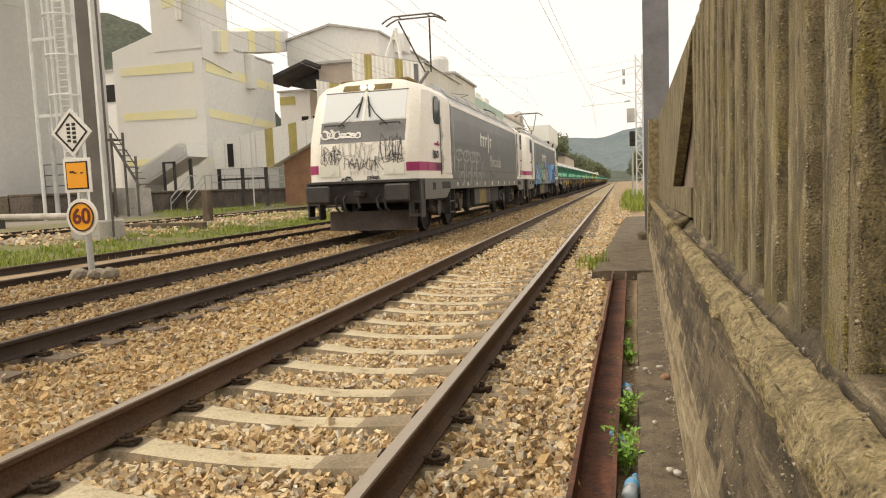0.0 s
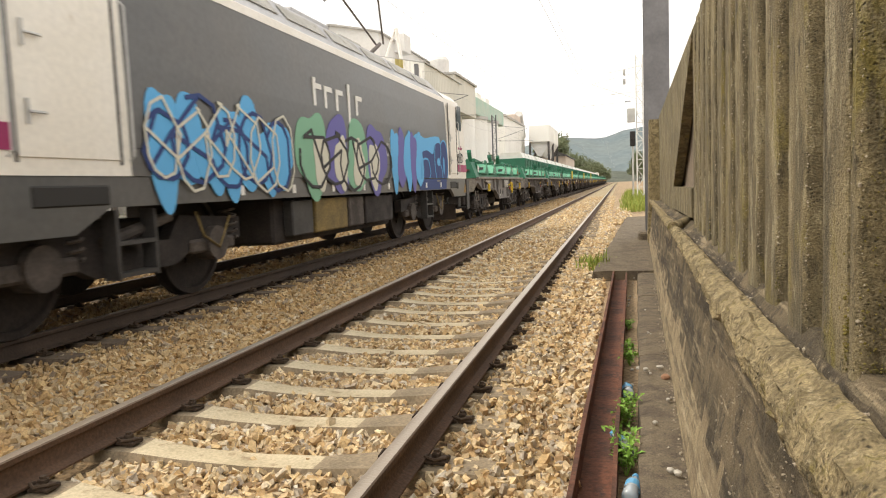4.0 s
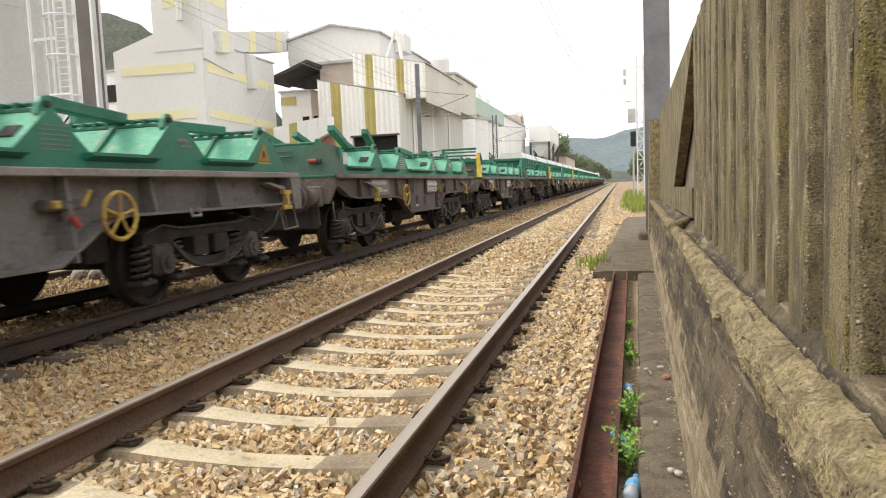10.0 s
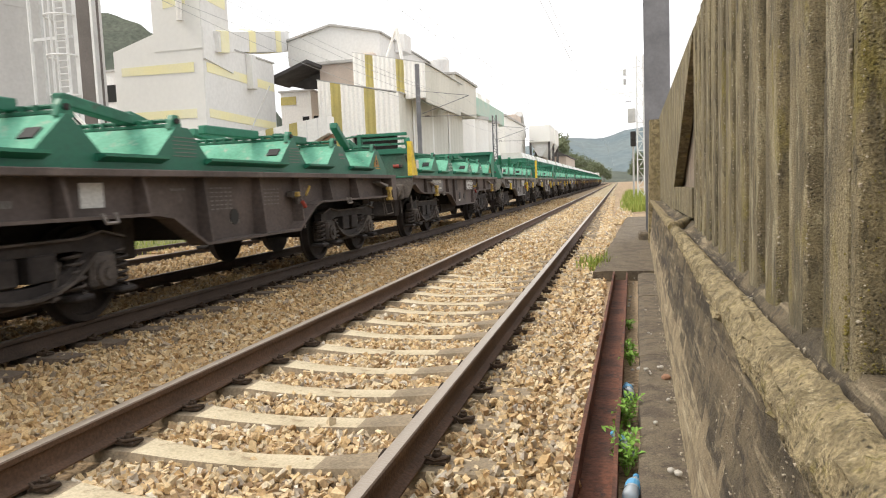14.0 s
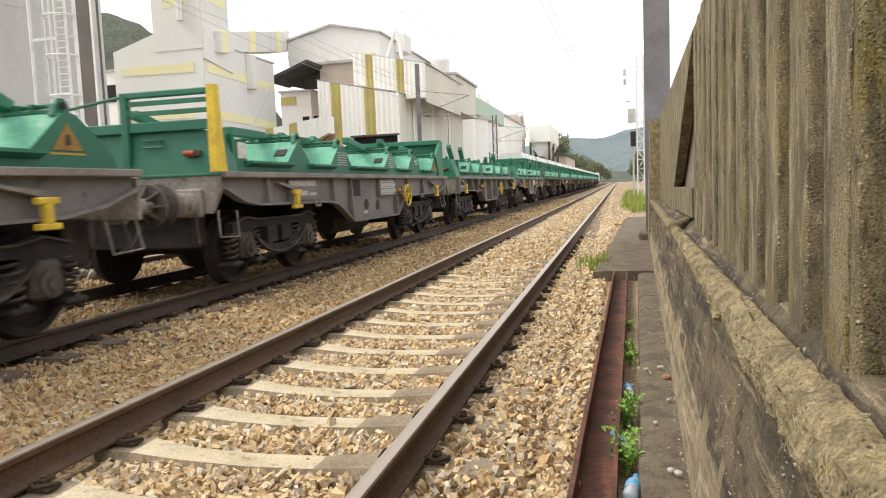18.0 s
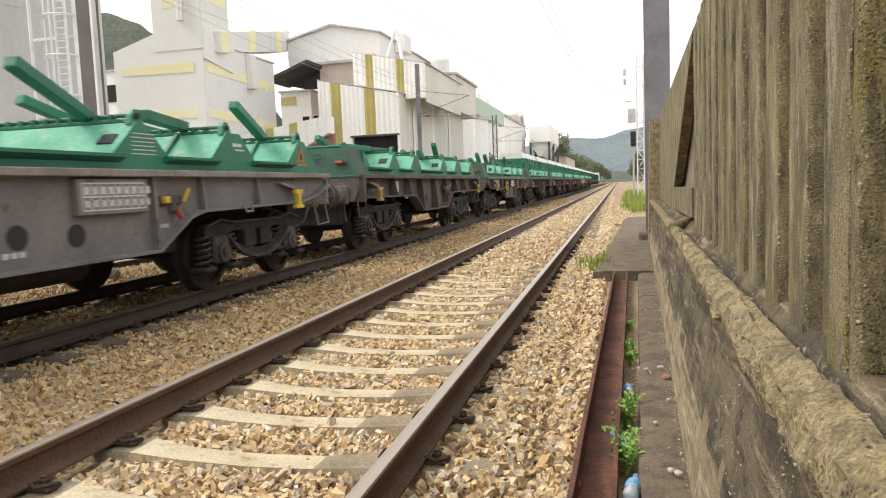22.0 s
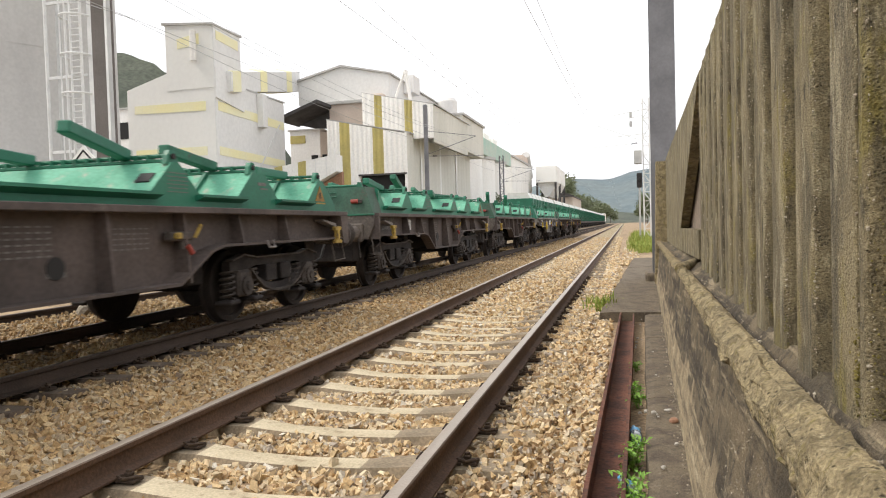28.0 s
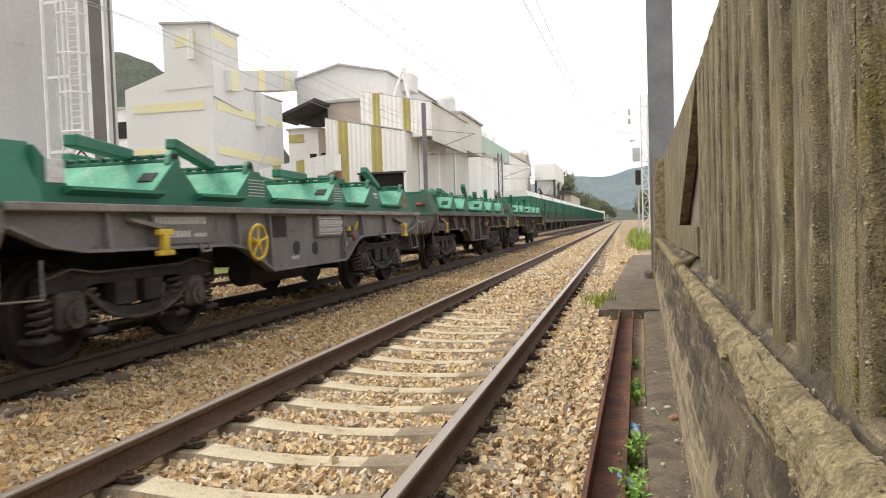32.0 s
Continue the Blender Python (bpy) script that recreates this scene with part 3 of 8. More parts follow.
# ---- the side path: rusty channel, kerb, wall and fence ----
def aged(name, tones, pits=0.5, scale=1.0, drips=0.5, relief=0.006, lichen=None, blotch=3.0, lumps=28.0, tall=0.5, run=(1, 1, 0.12)):
    """Weathered concrete: blotches, stains drawn out along run, pale grains and dark pits. tones: base, alternate, stain, pale."""
    m = bpy.data.materials.new(name)
    m.use_nodes = True
    n, l = m.node_tree.nodes, m.node_tree.links
    p = n["Principled BSDF"]
    co = n.new("ShaderNodeTexCoord")

    def noise_at(sc, detail, stretch=(1, 1, 1), rough=0.6):
        mp, t = n.new("ShaderNodeMapping"), n.new("ShaderNodeTexNoise")
        mp.inputs["Scale"].default_value = stretch
        t.inputs["Scale"].default_value, t.inputs["Detail"].default_value, t.inputs["Roughness"].default_value = sc, detail, rough
        l.new(co.outputs["Object"], mp.inputs["Vector"])
        l.new(mp.outputs["Vector"], t.inputs["Vector"])
        return t.outputs["Fac"]

    def step(src, lo, hi, top=1.0):
        r = n.new("ShaderNodeMapRange")
        r.inputs["From Min"].default_value, r.inputs["From Max"].default_value, r.inputs["To Max"].default_value = lo, hi, top
        l.new(src, r.inputs["Value"])
        return r.outputs["Result"]

    def mix(fac, below, colour):
        x = n.new("ShaderNodeMixRGB")
        x.inputs["Color2"].default_value = (*colour, 1)
        l.new(fac, x.inputs["Fac"])
        if isinstance(below, tuple):
            x.inputs["Color1"].default_value = (*below, 1)
        else:
            l.new(below, x.inputs["Color1"])
        return x.outputs["Color"]

    base, alt, stain, pale = tones
    c = mix(step(noise_at(blotch, 8, (1, 1, tall), 0.68), 0.43, 0.57), base, alt)
    c = mix(step(noise_at(blotch * 2.7, 8, (1, 1, tall), 0.7), 0.55, 0.66, 0.9), c, stain)
    c = mix(step(noise_at(6.0 * scale, 7, run, 0.65), 0.50, 0.60, drips), c, stain)
    c = mix(step(noise_at(11.0 * scale, 7, run, 0.65), 0.55, 0.65, drips), c, pale)
    c = mix(step(noise_at(blotch * 3.9, 8, (1, 1, tall), 0.7), 0.58, 0.68, 0.8), c, pale)
    if lichen:
        c = mix(step(noise_at(blotch * 1.4, 8, (1, 1, tall), 0.7), 0.56, 0.66, 0.8), c, lichen)
    grain = noise_at(120 * scale, 3)
    hv = n.new("ShaderNodeHueSaturation")
    l.new(c, hv.inputs["Color"])
    gr = n.new("ShaderNodeMapRange")
    gr.inputs["From Min"].default_value, gr.inputs["From Max"].default_value = 0.3, 0.7
    gr.inputs["To Min"].default_value, gr.inputs["To Max"].default_value = 0.62, 1.38
    l.new(grain, gr.inputs["Value"])
    l.new(gr.outputs["Result"], hv.inputs["Value"])
    c = hv.outputs["Color"]
    vo = n.new("ShaderNodeTexVoronoi")
    vo.inputs["Scale"].default_value = 75 * scale
    l.new(co.outputs["Object"], vo.inputs["Vector"])
    hole = n.new("ShaderNodeMath")
    hole.operation = "MULTIPLY"
    l.new(step(vo.outputs["Distance"], 0.34, 0.10), hole.inputs[0])
    l.new(step(noise_at(22 * scale, 4), 0.50, 0.58), hole.inputs[1])
    k = n.new("ShaderNodeMath")
    k.operation, k.inputs[1].default_value = "MULTIPLY", pits
    l.new(hole.outputs[0], k.inputs[0])
    c = mix(k.outputs[0], c, tuple(q * 0.35 for q in stain))
    l.new(c, p.inputs["Base Color"])
    p.inputs["Roughness"].default_value = 0.96
    h = n.new("ShaderNodeMath")
    h.operation = "SUBTRACT"
    l.new(grain, h.inputs[0])
    l.new(hole.outputs[0], h.inputs[1])
    h2 = n.new("ShaderNodeMath")
    h2.operation, h2.inputs[1].default_value = "MULTIPLY_ADD", 2.5
    l.new(noise_at(lumps, 6, (1, 1, 1), 0.65), h2.inputs[0])
    l.new(h.outputs[0], h2.inputs[2])
    bp = n.new("ShaderNodeBump")
    bp.inputs["Strength"].default_value, bp.inputs["Distance"].default_value = 0.8, relief
    l.new(h2.outputs[0], bp.inputs["Height"])
    l.new(bp.outputs["Normal"], p.inputs["Normal"])
    return m


LAYERS = (1, 0.07, 1)
MAT["wall"] = aged("old_concrete", ((0.195, 0.152, 0.095), (0.105, 0.084, 0.054), (0.042, 0.035, 0.026), (0.40, 0.325, 0.21)), 0.6, 1.6, 0.75, 0.010, None, 3.0, 22.0, 1.0, LAYERS)
MAT["wall_pale"] = aged("leached_concrete", ((0.40, 0.32, 0.20), (0.27, 0.21, 0.13), (0.13, 0.105, 0.07), (0.52, 0.43, 0.285)), 0.4, 2.2, 0.8, 0.006, None, 4.0, 26.0, 1.0, LAYERS)
MAT["lip"] = aged("eroded_concrete", ((0.43, 0.345, 0.195), (0.235, 0.188, 0.105), (0.075, 0.064, 0.038), (0.60, 0.51, 0.33)), 0.8, 0.8, 0.0, 0.016, (0.22, 0.18, 0.055), 10.0, 38.0, 1.0)
MAT["fence"] = aged("mossy_concrete", ((0.265, 0.218, 0.125), (0.165, 0.136, 0.082), (0.062, 0.053, 0.035), (0.46, 0.405, 0.265)), 0.85, 1.5, 0.55, 0.006, (0.23, 0.19, 0.05), 6.0, 45.0, 0.35, (1, 1, 0.20))
MAT["recess"] = aged("shaded_concrete", ((0.30, 0.235, 0.18), (0.22, 0.175, 0.135), (0.12, 0.10, 0.08), (0.34, 0.28, 0.21)), 0.3, 1.0, 0.4, 0.004)
MAT["kerb"] = aged("kerb_concrete", ((0.175, 0.14, 0.095), (0.115, 0.09, 0.064), (0.07, 0.056, 0.042), (0.27, 0.225, 0.165)), 0.5, 1.0, 0.0, 0.006, None, 5.0, 40.0, 1.0)


def fence_x(y):
    return 2.23 + 0.034 * y


def panel_x(y):
    return 2.316 + 0.022 * y


def foot_x(y):
    return 2.052 + 0.0255 * y


def crest_x(y):
    return 2.218 + 0.0144 * y


def plate(x_of, edge, thick):
    """A wall plate whose outline is given as (y, z) and whose face follows x_of."""
    n = len(edge)
    v = [(x_of(y), y, z) for y, z in edge] + [(x_of(y) + thick, y, z) for y, z in edge]
    return Shape().add(v, [tuple(range(n)), tuple(range(2 * n - 1, n - 1, -1))] + [(i, (i + 1) % n, n + (i + 1) % n, n + i) for i in range(n)])


def strip_of(edges, ys, z0, z1, wob=0.0, seed=0):
    """A slab along y between two side lines, with a slightly uneven top and edges."""
    v, f = [], []
    for y in ys:
        a, b = edges(y)
        a += wob * noise.noise((seed, y * 3.1, 2)) + wob * 0.6 * noise.noise((seed, y * 9.3, 5))
        for u in range(5):
            x = a + (b - a) * u / 4
            v.append((x, y, z1 - (0.014 if u == 0 else 0) + 0.006 * noise.noise((x * 9, y * 5, seed))))
        v += [(b, y, z0), (a - 0.01, y, z0)]
    m = 7
    f = [(k * m + i, k * m + (i + 1) % m, (k + 1) * m + (i + 1) % m, (k + 1) * m + i) for k in range(len(ys) - 1) for i in range(m)]
    return Shape().add(v, f + [tuple(range(m)), tuple(range(len(v) - m, len(v)))])


def build_side():
    beam = thing("steel_channel", "rusty steel channel lying beside the ballast", "steel channel")
    ys = [1.2 + 0.43 * i for i in range(21)]
    for nm, prof in (("near_flange", [(-0.095, -0.06), (-0.072, -0.06), (-0.072, 0.085), (-0.095, 0.085)]), ("web", [(-0.072, -0.055), (0.075, -0.055), (0.075, -0.035), (-0.072, -0.035)]),
                     ("far_flange", [(0.075, -0.06), (0.095, -0.06), (0.095, 0.065), (0.075, 0.065)])):
        v, f, n = [], [], 4
        for y in ys:
            cx = 1.69 + 0.0175 * y + 0.006 * noise.noise((0, y, 3))
            v += [(cx + u, y, 0.005 + w + 0.006 * noise.noise((u * 9, y * 2, 1))) for u, w in prof]
        for k in range(len(ys) - 1):
            f += [(k * n + i, k * n + (i + 1) % n, (k + 1) * n + (i + 1) % n, (k + 1) * n + i) for i in range(n)]
        f += [tuple(range(n)), tuple(range(len(v) - n, len(v)))]
        part(nm, Shape().add(v, f), "rust", beam)
    kerb = thing("kerb", "worn dirty concrete kerb along the foot of the wall", "kerb", kind="structure")
    y = 0.4
    while y < 9.7:
        y2 = min(y + rng.uniform(2.0, 2.9), 9.8)
        n = max(2, int((y2 - y) / 0.12))
        part("kerb_stone", strip_of(lambda q: (1.862 + 0.0235 * q, foot_x(q) + 0.03), [y + (y2 - 0.006 - y) * i / n for i in range(n + 1)], -0.12, 0.062 + rng.uniform(-0.004, 0.004), 0.012, y), "kerb", kerb)
        y = y2
    slab = thing("drain_slab", "weathered concrete drain slabs on the ballast edge", "slab", kind="structure")
    y = 9.85
    while y < 24:
        part("slab", strip_of(lambda q: (1.50 + 0.041 * (q - 9.9), foot_x(q) + 0.03), [y + 0.1485 * i for i in range(33)], -0.1, 0.088 + rng.uniform(-0.004, 0.004), 0.03, y), "kerb", slab)
        y += 4.758
    wall = thing("wall_east", "stained retaining wall of rough old concrete with an eroded lip", "wall", kind="structure")
    # face and crown, swept along y; the crown is broken and crumbling
    ys = [-1.5 + 0.3 * i for i in range(0, 8)] + [0.85 + 0.03 * i for i in range(0, 150)] + [5.35 + 0.06 * i for i in range(0, 80)] + [10.15 + 0.2 * i for i in range(22)]
    v, f = [], []
    m = 0

    def rough(u, y, z, k):
        return noise.noise((u * k, y * k, z)) + 0.6 * noise.noise((u * k * 2.3, y * k * 2.3, z + 7)) + 0.45 * noise.noise((u * k * 5.1, y * k * 5.1, z + 13))

    for y in ys:
        cx = crest_x(y)
        low = min(0.865, 0.755 + 0.028 * max(0, y - 1.4))
        jag = 0.030 * noise.noise((0, y * 2.3, 0)) + 0.020 * noise.noise((0, y * 7.1, 5))
        lx = cx - 0.062 + max(0.0, 0.006 * (y - 1.4)) + 0.4 * jag
        fx = foot_x(y)
        sec = [(fx, -0.1), (fx, 0.05)]
        for w in (0.12, 0.24, 0.36, 0.48, 0.60, 0.72, 0.84, 0.93):
            bulge = 0.010 * (1 - w) ** 3
            sec.append((fx + (lx + 0.055 - fx) * w ** 0.9 - bulge + (0.003 + 0.008 * w * w) * rough(w * 0.8, y, 3, 5), 0.05 + (low - 0.07) * w))
        sec.append((lx + 0.052 + 0.5 * jag, low - 0.006))
        # the rounded lip, from its ragged lower edge to the crest
        for i in range(11):
            a = radians(200 - 11.5 * i)
            r = 1.0 + 0.20 * rough(i * 0.16, y, 2, 7) + 0.14 * noise.noise((i * 0.9, y * 30, 21))
            sec.append((cx + 0.012 + (cx - lx + 0.014) * r * math.cos(a), low + (0.925 - low) * (0.42 + 0.58 * math.sin(a)) + 0.015 * rough(i * 0.2, y, 8, 6)))
        for w in (0.25, 0.5, 0.75):
            sec.append((cx + 0.02 + (fence_x(y) - 0.02 - cx) * w, (0.912, 0.898, 0.915)[int(w * 4) - 1] + 0.008 * rough(w, y, 9, 6)))
        bx = min(fence_x(y), panel_x(y))
        sec += [(bx + 0.02, 0.955), (bx + 0.30, 0.96), (bx + 0.34, -0.1)]
        m = len(sec)
        v += [(px, y, pz) for px, pz in sec]
    f = [(k * m + i, k * m + i + 1, (k + 1) * m + i + 1, (k + 1) * m + i) for k in range(len(ys) - 1) for i in range(m - 1)]
    f += [tuple(range(m)), tuple(range(len(v) - m, len(v)))]
    body = Shape().add(v, f).mesh("wall_body", 40)
    body.materials.append(MAT["wall"])
    body.materials.append(MAT["lip"])
    body.materials.append(MAT["wall_pale"])
    for i, p in enumerate(body.polygons):
        if i < (len(ys) - 1) * (m - 1) and 10 <= i % (m - 1) < m - 6:
            p.material_index = 1
        elif i < (len(ys) - 1) * (m - 1) and i % (m - 1) < 4 + (1 if noise.noise((0, p.center.y * 2.2, 40)) > 0.1 else 0):
            p.material_index = 2
    part("wall_body", body, "wall", wall)
    # the far end of the wall rises into a pillar; its lit edge is put into the pale colour
    part("end_pillar", Shape().add([(foot_x(14.2) - 0.02, 14.2, -0.1), (2.80, 14.2, -0.1), (2.80, 14.55, -0.1), (foot_x(14.2) - 0.02, 14.55, -0.1),
                                    (2.45, 14.2, 2.46), (2.80, 14.2, 2.46), (2.80, 14.55, 2.46), (2.45, 14.55, 2.46)],
                                   [(3, 2, 1, 0), (4, 5, 6, 7), (0, 1, 5, 4), (1, 2, 6, 5), (2, 3, 7, 6), (3, 0, 4, 7)]), "lip", wall, "concrete pillar, pale to show its lit edge")
    # pale aggregate showing in the weathered face, and rubble on the ledge
    chips = Shape()
    r = random.Random(31)

    def chip(x, y, z, size):
        m4 = pose(x, y, z, r.uniform(0, 360), r.uniform(0, 360), r.uniform(0, 360))
        a = [size * r.uniform(0.55, 1.0) for _ in range(6)]
        chips.add([m4 @ Vector(p) for p in ((a[0], 0, 0), (-a[1], 0, 0), (0, a[2], 0), (0, -a[3], 0), (0, 0, a[4] * 0.7), (0, 0, -a[5] * 0.7))],
                  [(0, 2, 4), (2, 1, 4), (1, 3, 4), (3, 0, 4), (2, 0, 5), (1, 2, 5), (3, 1, 5), (0, 3, 5)])

    for k in range(950):
        y, w = 1.6 + 6.0 * r.random() ** 1.5, r.random() ** 0.45
        cx = crest_x(y)
        lx = cx - 0.062 + max(0.0, 0.006 * (y - 1.4))
        x = foot_x(y) + (lx + 0.055 - foot_x(y)) * w ** 0.9 - 0.010 * (1 - w) ** 3
        chip(x, y, 0.05 + 0.70 * w, r.uniform(0.002, 0.006) * (1 + 0.10 * y))
    for k in range(170):
        y = 1.3 + 5.6 * r.random() ** 1.3
        w = r.uniform(0.1, 1.0)
        chip(crest_x(y) + 0.02 + (fence_x(y) - 0.02 - crest_x(y)) * w, y, 0.908 + 0.01 * w, 0.0025 + 0.007 * r.random() ** 3)
    for k in range(150):
        y = 2.6 + 6.5 * r.random()
        chip(foot_x(y) - abs(r.gauss(0, 0.02)), y, 0.066, r.uniform(0.004, 0.012))
    tagged(part("aggregate", chips, "chip", wall), "pale gravel showing in the weathered concrete", kind="stuff")
    fence = thing("fence", "tall precast concrete fence of mossy ribbed slats", "fence", kind="structure")
    # slats stand proud of a thin back panel; each is a far edge and a width
    slats = [(1.67 + 0.375 * k, 0.19) for k in range(11, 0, -1)] + [(1.67, 0.182), (1.482, 0.058)] + [(1.05 - 0.375 * k, 0.19) for k in range(6)]
    part("back_panel", plate(lambda q: fence_x(q) + 0.12, [(-1.4, 0.94), (6.0, 0.94), (6.0, 2.45), (-1.4, 2.45)], 0.07), "fence", fence)
    specks = chips = Shape()
    for i, (y, wid) in enumerate(slats):
        x = fence_x(y) + (0.006 if wid < 0.1 else 0.0)
        v, f = [], []
        zs = [0.93 + 0.03 * k for k in range(52)]
        sec = [(0.135, -0.006), (0.02, 0.0), (0.006, 0.004), (0.0, 0.014), (0.0, wid * 0.35), (0.0, wid * 0.7), (0.0, wid - 0.02), (0.010, wid - 0.004), (0.135, wid + 0.006)]
        for z in zs:
            for k, (dx, dy) in enumerate(sec):
                j = noise.noise((k * 0.9 + i * 11, z * 7, 1)) + 0.8 * noise.noise((k * 1.7 + i * 5, z * 27, 4))
                amp = (0.0, 0.002, 0.006, 0.004, 0.0012, 0.0012, 0.002, 0.003, 0.0)[k]
                v.append((x + dx + amp * j, y - wid + dy + amp * 0.9 * noise.noise((k + i * 3, z * 37, 8)), z))
        n = len(sec)
        f = [(k * n + q, k * n + q + 1, (k + 1) * n + q + 1, (k + 1) * n + q) for k in range(len(zs) - 1) for q in range(n - 1)]
        f += [tuple(range(n)), tuple(range(len(v) - n, len(v)))]
        part("slat", Shape().add(v, f), "fence", fence, smooth=40)
        for k in range(240 if y > 1.6 else 160):
            z = r.uniform(0.95, 2.42)
            if r.random() < 0.8:
                chip(x + 0.005 + abs(r.gauss(0, 0.005)), y - wid + abs(r.gauss(0, 0.006)), z, r.uniform(0.0018, 0.0042))
            else:
                chip(x, y - wid * r.random(), z, r.uniform(0.0012, 0.003))
        for k in range(9):
            chip(x + 0.004, y - wid + 0.004, r.uniform(1.0, 2.4), r.uniform(0.004, 0.008))
    tagged(part("aggregate", specks, "chip", fence), "pale gravel showing on the rib edges", kind="stuff")
    # patches of yellow lichen low on the ribs
    for i, (y, wid, z, n) in enumerate(((1.67, 0.182, 1.03, 110), (1.67, 0.182, 1.00, 60), (2.42, 0.19, 1.03, 40), (3.17, 0.19, 1.05, 40), (4.67, 0.19, 1.05, 30), (5.42, 0.19, 1.08, 30))):
        chips = Shape()
        for k in range(n):
            chip(fence_x(y) + abs(r.gauss(0, 0.010)), y - wid + abs(r.gauss(0, 0.012)), z + r.gauss(0, 0.04), r.uniform(0.002, 0.006))
        tagged(part("lichen", chips, "moss", fence), "yellow lichen", kind="stuff")
    chips = Shape()
    for k in range(320):
        z = 0.96 + 0.9 * r.random() ** 2.2
        chip(fence_x(1.43) + 0.012 + 0.11 * r.random(), 1.421, z, r.uniform(0.0015, 0.0045))
    tagged(part("lichen", chips, "moss", fence), "yellow lichen", kind="stuff")
    part("top_rail", plate(lambda q: fence_x(q) + 0.02, [(-1.4, 2.44), (6.0, 2.44), (6.0, 2.50), (-1.4, 2.50)], 0.17), "fence", fence)
    # beyond the ribs a plain panel whose near edge leans away over a dark recess
    end = [(9.1, 0.93), (14.3, 0.93), (14.3, 2.50), (6.02, 2.50), (6.45, 2.30), (9.1, 1.22)]
    part("end_panel", plate(panel_x, end, 0.10), "fence", fence)
    part("panel_base", plate(lambda q: panel_x(q) - 0.015, [(6.02, 1.0), (9.08, 0.96), (9.08, 1.22), (6.02, 1.24)], 0.22), "fence", fence)
    part("recess_back", plate(lambda q: panel_x(q) + 0.12, [(6.1, 0.93), (13.5, 0.93), (13.5, 2.30), (6.1, 2.30)], 0.06), "recess", fence, "dark recess behind the leaning panel edge")
    tagged(part("pipe_stub", Shape().rod((2.30, 6.15, 0.915), (2.46, 6.55, 0.945), 0.05, 0.045, seg=12), "lip", wall), "broken concrete pipe stub")


build_side()


# ---- masts and overhead line ----
def build_near_mast():
    m = thing("catenary_mast", "grey steel catenary mast behind the wall", "mast", "catenary masts")
    x, y = 2.637, 15.2
    for dy in (-0.23, 0.21):
        part("flange", Shape().box(x - 0.243, x + 0.243, y + dy, y + dy + 0.022, 0, 10.5), "mast", m)
    part("web", Shape().box(x - 0.012, x + 0.012, y - 0.21, y + 0.21, 0, 10.5), "mast", m)
    part("base", Shape().box(x - 0.4, x + 0.4, y - 0.4, y + 0.4, -0.1, 0.25, 0.04), "kerb", m)


def lattice(m, x, y, z0, h, w, mat, step=0.6):
    for sx in (-1, 1):
        for sy in (-1, 1):
            part("leg", Shape().box(x + sx * w / 2 - 0.035, x + sx * w / 2 + 0.035, y + sy * w / 2 - 0.035, y + sy * w / 2 + 0.035, z0, z0 + h), mat, m)
    br = Shape()
    k, z = 0, z0 + 0.2
    while z < z0 + h - step:
        for sy in (-1, 1):
            a = -1 if k % 2 else 1
            br.rod((x + a * w / 2, y + sy * w / 2, z), (x - a * w / 2, y + sy * w / 2, z + step), 0.02, seg=4)
            br.rod((x + sy * w / 2, y + a * w / 2, z), (x + sy * w / 2, y - a * w / 2, z + step), 0.02, seg=4)
            br.rod((x - w / 2, y + sy * w / 2, z), (x + w / 2, y + sy * w / 2, z), 0.018, seg=4)
        z += step
        k += 1
    tagged(part("bracing", br, mat, m), kind="stuff")


def cantilever(m, x, y, tip_x, z, mat="mast_dark", k_r=1.0):
    d = 1 if tip_x > x else -1
    part("cantilever_arm", Shape().rod((x, y, z + 0.25), (tip_x - d * 0.2, y, z + 1.35), 0.04 * k_r, seg=6).rod((x, y, z + 1.9), (tip_x - d * 0.2, y, z + 1.35), 0.03 * k_r, seg=6), mat, m)
    part("registration_arm", Shape().rod((x, y, z + 0.1), (tip_x + d * 0.4, y, z - 0.05), 0.03 * k_r, seg=6), mat, m)
    ins = Shape()
    for k in range(5):
        ins.rod((x + d * (0.35 + 0.07 * k), y, z + 0.1 - 0.005 * k), (x + d * (0.38 + 0.07 * k), y, z + 0.1), 0.07, 0.05, seg=10)
    tagged(part("insulator", ins, "bogie_lt", m), kind="stuff")


